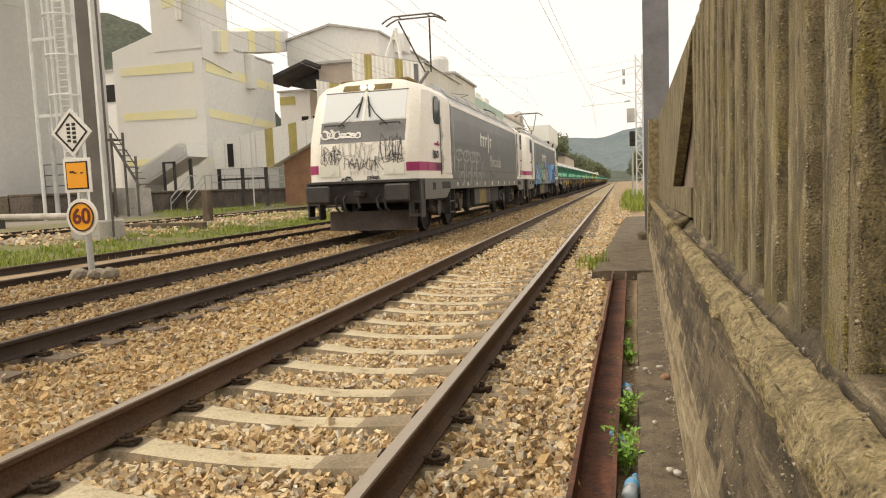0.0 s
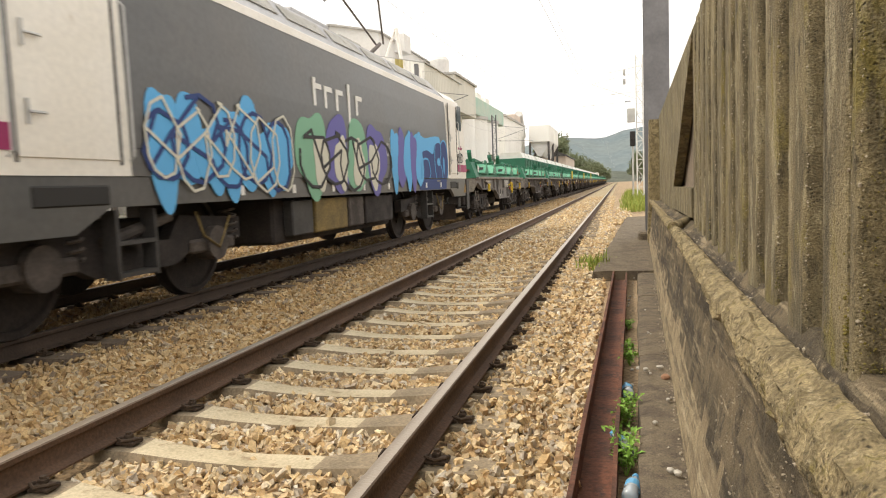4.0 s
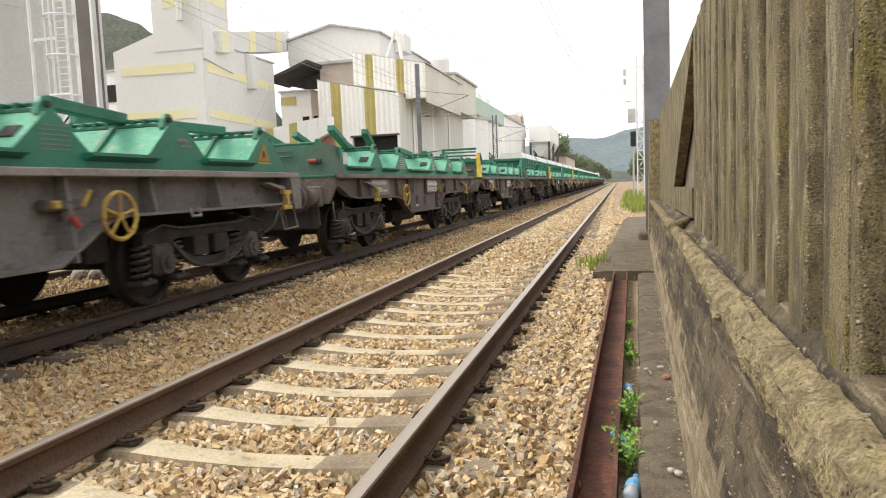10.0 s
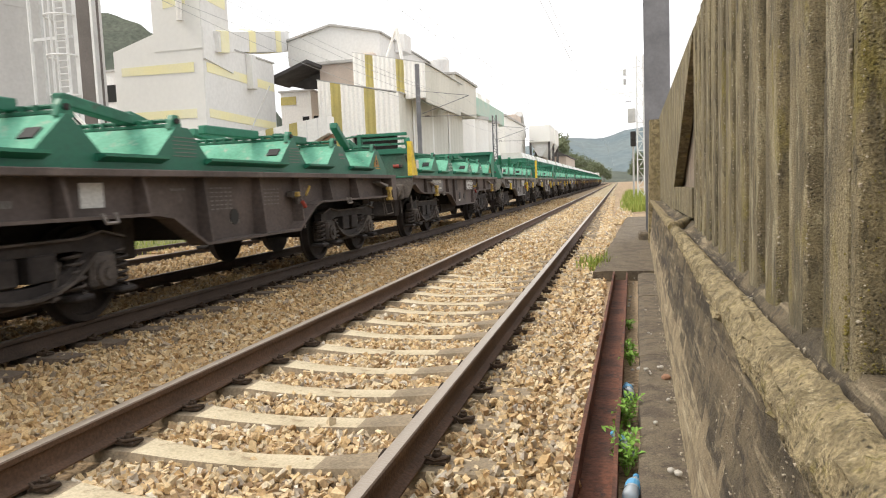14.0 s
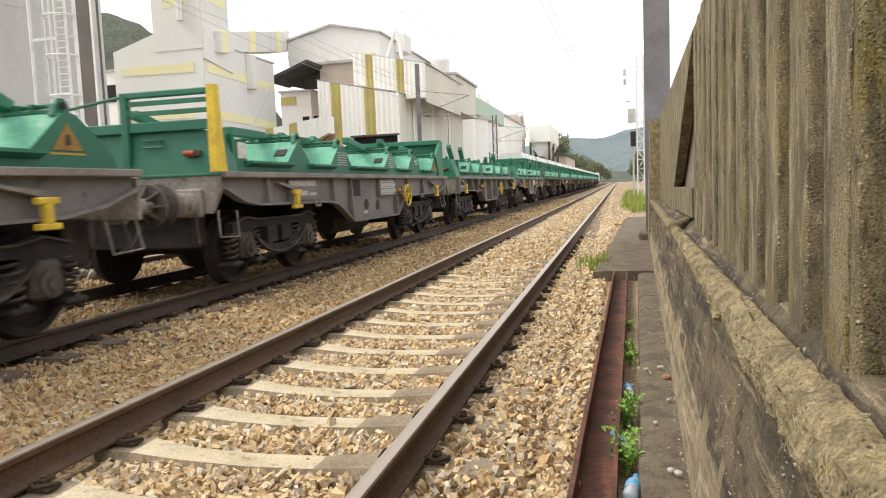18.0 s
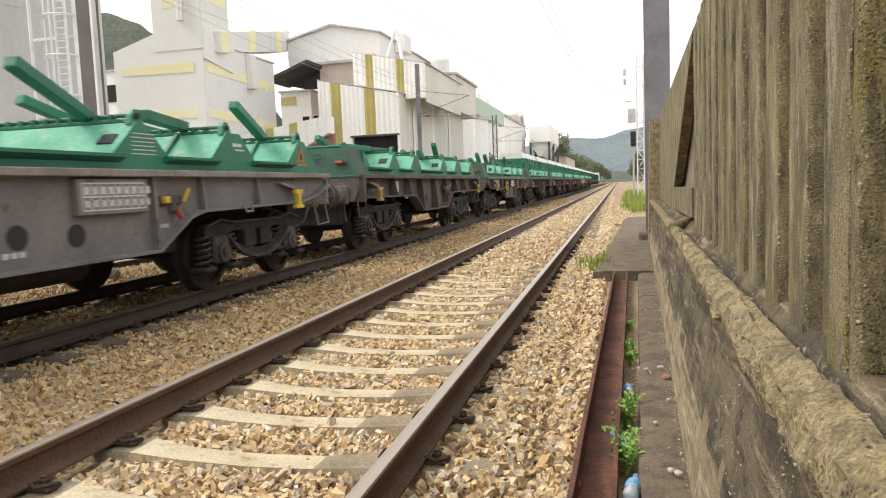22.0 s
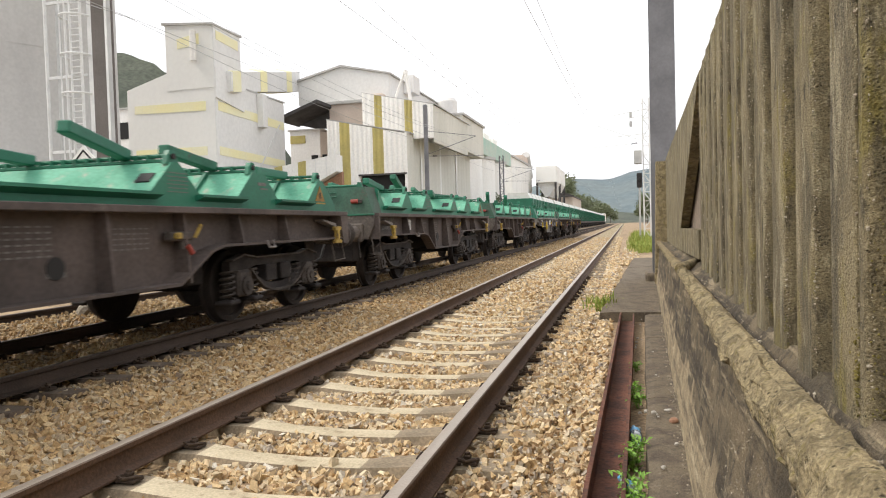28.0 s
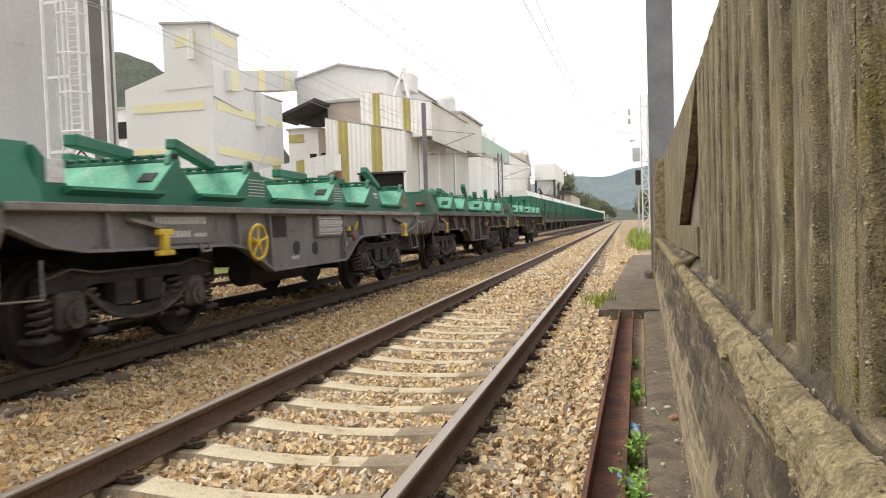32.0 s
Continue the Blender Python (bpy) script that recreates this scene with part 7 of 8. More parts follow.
        part("step", Shape().path([(1.30, e - sy * 0.04, 0.98), (1.34, e, 0.66), (1.34, e - sy * 0.42, 0.64), (1.30, e - sy * 0.46, 0.96)], 0.013, 6), sill, w)
        part("handle", Shape().path([(1.05, e + sy * 0.03, 1.02), (1.10, e + sy * 0.10, 0.78), (1.12, e + sy * 0.10, 0.60)], 0.014, 5), "bogie_lt", w)
        part("brake_hose", Shape().path([(0.45, e, 0.95), (0.45, e + sy * 0.22, 0.85), (0.42, e + sy * 0.34, 0.62), (0.3, e + sy * 0.47, 0.52)], 0.025, 6), "black", w)
    for y in (-2.9, 2.9):
        part("tie_ring", Shape().path([(1.42, y - 0.09, 1.03), (1.45, y - 0.07, 0.94), (1.45, y + 0.07, 0.94), (1.42, y + 0.09, 1.03)], 0.018, 5), "flange", w)
    # yellow levers at the ends of pale cranked rods
    bright = "yellow" if frame_mat == "frame_grey" else "yellow_dim"
    for y, d in (((-4.55, -1), (5.05, -1)) if style == "open" else ((-3.60, -1), (4.30, -1))):
        part("brake_lever", Shape().box(1.40, 1.47, y - 0.11, y + 0.11, 1.13, 1.19, 0.01).box(1.40, 1.47, y - 0.045, y + 0.045, 0.97, 1.15, 0.01).box(1.40, 1.47, y - 0.12, y + 0.12, 0.925, 0.98, 0.01), bright, w, "yellow changeover lever")
        part("lever_rod", Shape().prism([(y - 0.42, 1.30), (y + 0.06, 1.24), (y + 0.06, 1.18), (y - 0.42, 1.275)], "x", 1.25, 1.40), "flange", w)
    # painted data: plain bars
    xs = (1.222, 1.225) if style == "open" else (1.312, 1.315)
    rows = [(-3.6, 1.24, 14, 0.08, 0.064), (-3.4, 1.10, 6, 0.07, 0.066), (-2.95, 1.10, 5, 0.04, 0.05), (-0.60, 0.72, 3, 0.045, 0.08), (1.32, 0.84, 3, 0.04, 0.05)]
    if style == "open":
        rows = [(-4.75, 1.27, 14, 0.07, 0.064), (-4.65, 1.11, 6, 0.08, 0.07), (-4.15, 1.11, 7, 0.06, 0.06), (-0.55, 0.80, 3, 0.045, 0.08), (-1.7, 1.22, 4, 0.025, 0.07)]
        part("card", Shape().box(1.222, 1.228, -3.02, -2.72, 1.08, 1.31), "stencil", w, "pale blank card")
    if style == "open":
        rows += [(-1.05, 0.98 + 0.05 * q, 6, 0.016, 0.10) for q in range(6)] + [(0.25, 1.0 + 0.05 * q, 6, 0.016, 0.09) for q in range(5)]
        tagged(part("stencil_marking", bars(rows, *xs), "stencil" if frame_mat == "frame_grey" else "stencil_dim", w), "faded stencil bars", kind="stuff")
    else:
        part("data_plate", Shape().box(1.311, 1.335, -3.66, -2.55, 1.03, 1.35, 0.004), "frame_grey", w, "grey number plate")
        tagged(part("stencil_marking", bars(rows[:3], 1.336, 1.339), "stencil", w), "white stencil bars", kind="stuff")
        tagged(part("stencil_marking", bars(rows[3:], *xs), "stencil", w), kind="stuff")
        panel = part("grid_panel", Shape().box(1.315, 1.39, 0.14, 1.06, 1.02, 1.34, 0.006), frame_mat, w, "grey panel with a stencilled grid")
        g = Shape()
        for z in (1.06, 1.18, 1.30):
            g.box(1.391, 1.394, 0.19, 1.01, z - 0.006, z + 0.006)
        for q in range(9):
            y = 0.19 + q * 0.1025
            g.box(1.391, 1.394, y - 0.005, y + 0.005, 1.06, 1.30)
            g.box(1.391, 1.394, y + 0.025, y + 0.075, 1.20, 1.27)
            g.box(1.391, 1.394, y + 0.03, y + 0.07, 1.09, 1.15)
        tagged(part("stencil_marking", g, "stencil", panel), kind="stuff")
        part("recess", Shape().box(1.3, 1.318, -1.2, -0.75, 1.04, 1.33), "bogie", w)
        part("air_tank", Shape().rod((0.7, -1.0, 0.55), (0.7, 0.8, 0.55), 0.18, seg=14), "bogie", w)
    # valve cocks: yellow grips and a red handle
    vy = 1.45 if style == "closed" else (-1.75 if frame_mat == "frame_grey" else 1.12)
    vb = part("valve_block", Shape().box(1.24, 1.36, vy - 0.18, vy + 0.22, 1.07, 1.17, 0.02).rod((1.3, vy + 0.08, 0.98), (1.3, vy + 0.08, 1.1), 0.06, seg=10), "bogie_lt", w)
    part("valve_grip", Shape().box(1.36, 1.42, vy - 0.15, vy - 0.07, 1.09, 1.16, 0.012), bright, vb)
    part("valve_grip", Shape().rod((1.38, vy + 0.20, 1.10), (1.41, vy + 0.27, 1.24), 0.02, seg=6), bright, vb)
    part("valve_handle", Shape().rod((1.38, vy + 0.06, 1.02), (1.40, vy + 0.12, 0.93), 0.028, seg=8), "red", vb, "red valve handle")
    lab = Shape()
    for q in range(6):
        lab.box(1.302, 1.305, -1.72 + 0.02 * (q % 2), -1.30, 1.585 + 0.04 * q, 1.594 + 0.04 * q)
        lab.box(1.302, 1.305, 0.98 + 0.02 * (q % 2), 1.34, 1.585 + 0.04 * q, 1.594 + 0.04 * q)
    lab.box(1.302, 1.305, 2.84, 3.05, 1.74, 1.78).box(1.302, 1.305, 2.90, 3.1, 1.69, 1.71)
    tagged(part("stencil_marking", lab, "stencil" if style == "closed" else "stencil_dim", w), kind="stuff")
    tri = part("warning_triangle", Shape().prism([(4.56, 1.585), (4.90, 1.585), (4.73, 1.82)], "x", 1.302, 1.308), "orange", w, "faded orange warning triangle")
    part("bolt_mark", Shape().prism([(4.70, 1.63), (4.76, 1.63), (4.75, 1.72), (4.71, 1.72)], "x", 1.308, 1.311), "black", tri)
    part("rim_bar", Shape().box(1.302, 1.306, 4.52, 4.94, 1.545, 1.565), "yellow_dim", w)
    if style == "closed":
        part("plate", Shape().box(1.302, 1.312, -4.92, -4.72, 1.60, 1.80, 0.004), "stencil", w, "pale card in a holder")
    if wheel_y:
        hw = part("brake_wheel", Shape().path([(1.462, wheel_y + 0.215 * math.cos(radians(15 * q)), 1.0 + 0.215 * math.sin(radians(15 * q))) for q in range(24)], 0.022, 8, True), bright, w, "yellow spoked hand wheel", smooth=50)
        for k in range(5):
            a = radians(72 * k + 15)
            part("spoke", Shape().rod((1.462, wheel_y, 1.0), (1.462, wheel_y + 0.215 * math.cos(a), 1.0 + 0.215 * math.sin(a)), 0.014, seg=6), bright, hw)
        part("hub", Shape().rod((1.32, wheel_y, 1.0), (1.48, wheel_y, 1.0), 0.04, seg=10), bright, hw)
    for y in (-3.62, 3.62):
        wagon_bogie(w, y, spin)
    return w


MAT["stencil_dim"] = surf("worn_stencil_paint", (0.20, 0.185, 0.17), (0.13, 0.12, 0.11), 0.75, 0, 30, 60, 0.0, 0.2)
MAT["yellow_dim"] = surf("dusty_yellow_paint", (0.44, 0.30, 0.05), (0.30, 0.19, 0.045), 0.65, 0, 5, 30, 0.05, 0.2, wear=(0.14, 0.09, 0.04), wear_at=0.6)
ARMS = ((-16, 6), (-9, 10), (-2, 12), (-18, 10), (0, 4), (-4, 0), (-20, 8), (-1, -10), (-6, 3))


def build_train():
    # style, place of the brake wheel, bulkheads, frame paint
    o, c = "open", "closed"
    n, br, fm = "frame_grey", "frame_brown", "frame_mid"
    plan = [(c, 1.68, 0, n), (o, 0, 0, fm), (o, 1.68, 0, fm), (c, -1.8, 0, br), (c, 0, 1, br), (o, 0, 0, br), (c, 0, 1, br), (c, 1.72, 0, n), (c, 1.74, 2, n), (o, 1.72, 0, n),
            (c, 0, 0, n), (o, 0, 0, br), (c, -1.4, 0, br), (o, 0, 0, br), (o, 0, 0, br), (o, 0, 0, br), (o, 0, 0, br), (c, -1.8, 0, n), (o, 0, 0, br), (o, 0, 0, br)]
    made, moving = {}, []
    for k, key in enumerate(plan, 1):
        if key not in made:
            made[key] = build_wagon(*key, "coil wagons of the train")
            w = made[key]
        else:
            w = copy_thing(made[key], Matrix())
        r = random.Random(100 + k)
        for ob in w.children:
            if ob.name.startswith("clamp_arm"):
                tilt, turn = r.choice(ARMS)
                x, y, z = ob.matrix_basis.translation
                ob.matrix_basis = pose(x, y, z, tilt, 0, turn if x > 0 else -turn)
        moving.append((w, 60.95 + 12.42 * (k - 1)))
    return moving


# ---- locomotives ----
MAT.update(
    cab=surf("dirty_white_paint", (0.82, 0.79, 0.73), (0.75, 0.71, 0.63), 0.38, 0, 0.9, 18, 0.02, 0.06, wear=(0.52, 0.45, 0.35), wear_at=0.70),
    buffer_black=surf("sooty_black_paint", (0.05, 0.047, 0.045), (0.032, 0.03, 0.029), 0.6, 0, 2, 24, 0.05, 0.2),
    stencil_faint=surf("faint_stencil", (0.24, 0.24, 0.23), (0.18, 0.18, 0.175), 0.7, 0, 30, 60, 0.0, 0.2),
    screen_panel=surf("grey_front_panel", (0.17, 0.17, 0.17), (0.13, 0.13, 0.13), 0.5, 0, 1.2, 20, 0.02, 0.1),
    body=surf("graphite_paint", (0.088, 0.089, 0.089), (0.11, 0.106, 0.10), 0.36, 0, 0.7, 16, 0.02, 0.12, wear=(0.075, 0.068, 0.06), wear_at=0.72),
    skirt=surf("grey_skirt", (0.088, 0.085, 0.083), (0.066, 0.063, 0.061), 0.55, 0, 1.2, 20, 0.04, 0.12),
    roof_box_paint=surf("pale_roof_box", (0.46, 0.45, 0.41), (0.34, 0.33, 0.30), 0.6, 0, 2, 20, 0.03, 0.12, wear=(0.22, 0.19, 0.14), wear_at=0.6),
    roofing=surf("silver_roof", (0.48, 0.48, 0.49), (0.38, 0.38, 0.39), 0.5, 0.2, 0.9, 16, 0.03, 0.12),
    magenta=surf("magenta_band", (0.36, 0.025, 0.13), (0.30, 0.02, 0.10), 0.45, 0, 1.2, 20, 0.0, 0.1),
    glass=plain("dark_glass", (0.012, 0.015, 0.016), 0.08),
    # pale base colour stands in for bright sky mirrored in the windscreen
    screen=plain("windscreen_sky_reflection", (0.66, 0.69, 0.70), 0.06),
    lens=plain("lamp_lens", (0.72, 0.72, 0.62), 0.15),
    lit=plain("lit_lamp", (1.0, 0.93, 0.72), 0.3, 0, 2.0),
    tag_pale=surf("worn_white_paint", (0.52, 0.52, 0.50), (0.30, 0.30, 0.29), 0.7, 0, 9, 60, 0.0, 0.2),
    tag_grey=plain("grey_spray", (0.36, 0.36, 0.35), 0.8),
    tag_black=plain("black_spray", (0.03, 0.03, 0.032), 0.7),
    tag_sky=plain("sky_blue_spray", (0.10, 0.40, 0.72), 0.7),
    tag_navy=plain("navy_spray", (0.018, 0.045, 0.17), 0.7),
    tag_mint=plain("mint_spray", (0.20, 0.42, 0.28), 0.7),
    tag_cream=plain("cream_spray", (0.62, 0.60, 0.50), 0.7),
    tag_violet=plain("violet_spray", (0.13, 0.12, 0.36), 0.7),
)
MAT["glass"].node_tree.nodes["Principled BSDF"].inputs["Specular IOR Level"].default_value = 0.15
MAT["screen"].node_tree.nodes["Principled BSDF"].inputs["Specular IOR Level"].default_value = 1.0

HULL = [(1.36, 1.48), (1.80, 1.48), (2.27, 1.48), (2.78, 1.47), (3.15, 1.46), (3.50, 1.42), (3.68, 1.24), (3.82, 0.85), (3.88, 0.0)]


def lean(z):
    """How far the cab's front falls back at the height z."""
    pts = [(0.0, 0.0), (1.8, 0.0), (2.27, 0.08), (2.78, 0.27), (3.15, 0.43), (3.50, 0.60), (3.68, 0.72), (3.82, 0.95), (3.9, 1.1)]
    for (a, b), (c, d) in zip(pts, pts[1:]):
        if z <= c:
            return b + (d - b) * (z - a) / (c - a)
    return 1.15


CORNER = ((0.745, 0.0), (0.79, 0.018), (0.93, 0.16), (1.0, 0.55))


def wrap_strip(nose, d, sx, z0, z1):
    """A painted band round the cab's slanted corner."""
    v = []
    for k, off in CORNER:
        x, y = sx * (1.48 * k + 0.006), nose + d * (off - 0.008)
        v += [(x, y, z0), (x, y, z1), (x - sx * 0.02, y + d * 0.02, z1), (x - sx * 0.02, y + d * 0.02, z0)]
    f = [(4 * k + i, 4 * k + (i + 1) % 4, 4 * k + 4 + (i + 1) % 4, 4 * k + 4 + i) for k in range(3) for i in range(4)]
    return Shape().add(v, f + [(0, 1, 2, 3), (12, 13, 14, 15)])


STROKES = (((0, 0), (0.1, 1), (0.9, 0.95)), ((0, 0.5), (0.7, 0.55)), ((0, 0), (0.45, 1), (0.95, 0.05)), ((0.9, 0.95), (0.1, 0.75), (0.85, 0.35), (0.0, 0.05)),
           ((0.05, 1), (0.1, 0), (0.95, 0.1)), ((0, 0.9), (0.5, 0.3), (1, 1)), ((0.1, 0.1), (0.1, 0.9), (0.9, 0.6), (0.2, 0.45), (1.0, 0.0)), ((0.5, 1.05), (0.4, -0.1)))


def jag(seed, x0, x1, z0, z1, n):
    """Hasty angular strokes, two to a sign."""
    r = random.Random(seed)
    out = []
    for k in range(n):
        a, w = x0 + (x1 - x0) * k / n, (x1 - x0) / n * 1.1
        lift, tall = r.uniform(-0.12, 0.12), r.uniform(0.85, 1.15)
        for line in r.sample(STROKES, 2):
            out.append([(a + w * (u * 1.3 - 0.15 + r.uniform(-0.28, 0.28)), z0 + (z1 - z0) * (lift + tall * v + r.uniform(-0.22, 0.22))) for u, v in line])
    return out


def cab_shell(nose, back, d):
    """A cab from its raked front to the machine room. d: +1 where the nose points to -y."""
    rings = []
    for k, (sx, off) in enumerate(CORNER):
        rings.append([(x * sx, nose + d * (lean(z) + off), z) for z, x in HULL])
    rings.append([(x, back, z) for z, x in HULL])
    v, f = [], []
    n = len(HULL)
    for r in rings:
        v += [(-x, y, z) for x, y, z in r] + list(r)
    for k in range(4):
        a, b = k * 2 * n, (k + 1) * 2 * n
        for i in range(n - 1):
            f += [(a + i, a + i + 1, b + i + 1, b + i), (a + n + i, a + n + i + 1, b + n + i + 1, b + n + i)]
    for i in range(n - 1):
        f.append((i, i + 1, n + i + 1, n + i))
    return Shape().add(v, f)


def front_patch(nose, d, x0, x1, z0, z1, out=0.012, thick=0.02):
    """A plate that lies on the raked front."""
    s = Shape()
    zs = [z0] + [z for z, _ in HULL if z0 < z < z1] + [z1]
    v = []
    for z in zs:
        y = nose + d * (lean(z) - out)
        v += [(x0, y, z), (x1, y, z), (x1, y + d * thick, z), (x0, y + d * thick, z)]
    f = [(4 * k + i, 4 * k + (i + 1) % 4, 4 * k + 4 + (i + 1) % 4, 4 * k + 4 + i) for k in range(len(zs) - 1) for i in range(4)]
    f += [(0, 1, 2, 3), tuple(len(v) - 4 + i for i in range(4))]
    return s.add(v, f)


def scrawl(seed, y0, z0, wide, high, loops, steps=10):
    """A looping painted line."""
    r = random.Random(seed)
    pts = []
    for k in range(loops):
        cy, cz = y0 + wide * (k + 0.5) / loops, z0 + high * r.uniform(0.42, 0.58)
        ry, rz = wide / loops * r.uniform(0.55, 0.85), high * r.uniform(0.34, 0.5)
        st = r.uniform(2.6, 4.0)
        for i in range(steps + 1):
            a = st + (i / steps) * r.choice((6.3, 6.3, 5.2))
            pts.append((cy + ry * math.cos(a), cz + rz * math.sin(a)))
    return pts


def pantograph(loco, y, head, up):
    base = part("pantograph", Shape().box(-0.6, 0.6, y - 0.7, y + 0.9, 3.98, 4.06, 0.01).rod((-0.45, y + 0.6, 3.86), (-0.45, y + 0.6, 4.0), 0.07, seg=8).rod((0.45, y + 0.6, 3.86), (0.45, y + 0.6, 4.0), 0.07, seg=8)
                .rod((-0.45, y - 0.5, 3.86), (-0.45, y - 0.5, 4.0), 0.07, seg=8).rod((0.45, y - 0.5, 3.86), (0.45, y - 0.5, 4.0), 0.07, seg=8), "mast_dark", loco)
    if up:
        knee, top = Vector((0, y + 1.35, 4.85)), Vector((0, y - 0.1, head))
    else:
        knee, top = Vector((0, y + 1.5, 4.16)), Vector((0, y - 0.2, 4.25))
    part("lower_arm", Shape().rod((0, y - 0.3, 4.05), knee, 0.05, seg=8), "mast_dark", base)
    part("upper_arm", Shape().rod(knee + Vector((-0.1, 0, 0)), top + Vector((-0.48, 0, -0.1)), 0.026, seg=6).rod(knee + Vector((0.1, 0, 0)), top + Vector((0.48, 0, -0.1)), 0.026, seg=6), "mast_dark", base)
    hd = Shape()
    for dy in (-0.2, 0.2):
        pts = [top + Vector((q, dy, -abs(max(0, abs(q) - 0.6)) ** 1.3 * 0.7)) for q in (-0.95, -0.8, -0.6, 0, 0.6, 0.8, 0.95)]
        hd.path(pts, 0.025, 6)
    hd.rod(top + Vector((-0.45, -0.2, 0)), top + Vector((-0.45, 0.2, 0)), 0.02, seg=5).rod(top + Vector((0.45, -0.2, 0)), top + Vector((0.45, 0.2, 0)), 0.02, seg=5)
    part("collector_head", hd, "mast_dark", base)


def lettering(loco, words, x, y, z, size, squeeze):
    """Painted words that read along the side wall."""
    c = bpy.data.curves.new("lettering", "FONT")
    c.body, c.size, c.extrude = words, size, 0.002
    tx = new("lettering", c)
    dg = bpy.context.evaluated_depsgraph_get()
    me = bpy.data.meshes.new_from_object(tx.evaluated_get(dg))
    bpy.data.objects.remove(tx)
    me.materials.clear()
    me.transform(Matrix.Diagonal((squeeze, 1, 1, 1)))
    part("lettering", me, "tag_pale", loco, "worn white lettering", at=pose(x, y, z, 90, 0, 90))


def smooth_line(pts, steps=7):
    """A rounded line through a few (y, z) points."""
    out = []
    for k in range(len(pts) - 1):
        p0, p1, p2, p3 = (Vector(pts[max(0, k - 1)]), Vector(pts[k]), Vector(pts[k + 1]), Vector(pts[min(len(pts) - 1, k + 2)]))
        for i in range(steps):
            t = i / steps
            q = 0.5 * (2 * p1 + (p2 - p0) * t + (2 * p0 - 5 * p1 + 4 * p2 - p3) * t * t + (3 * p1 - 3 * p2 + p3 - p0) * t ** 3)
            out.append((q.x, q.y))
    return out + [tuple(pts[-1])]


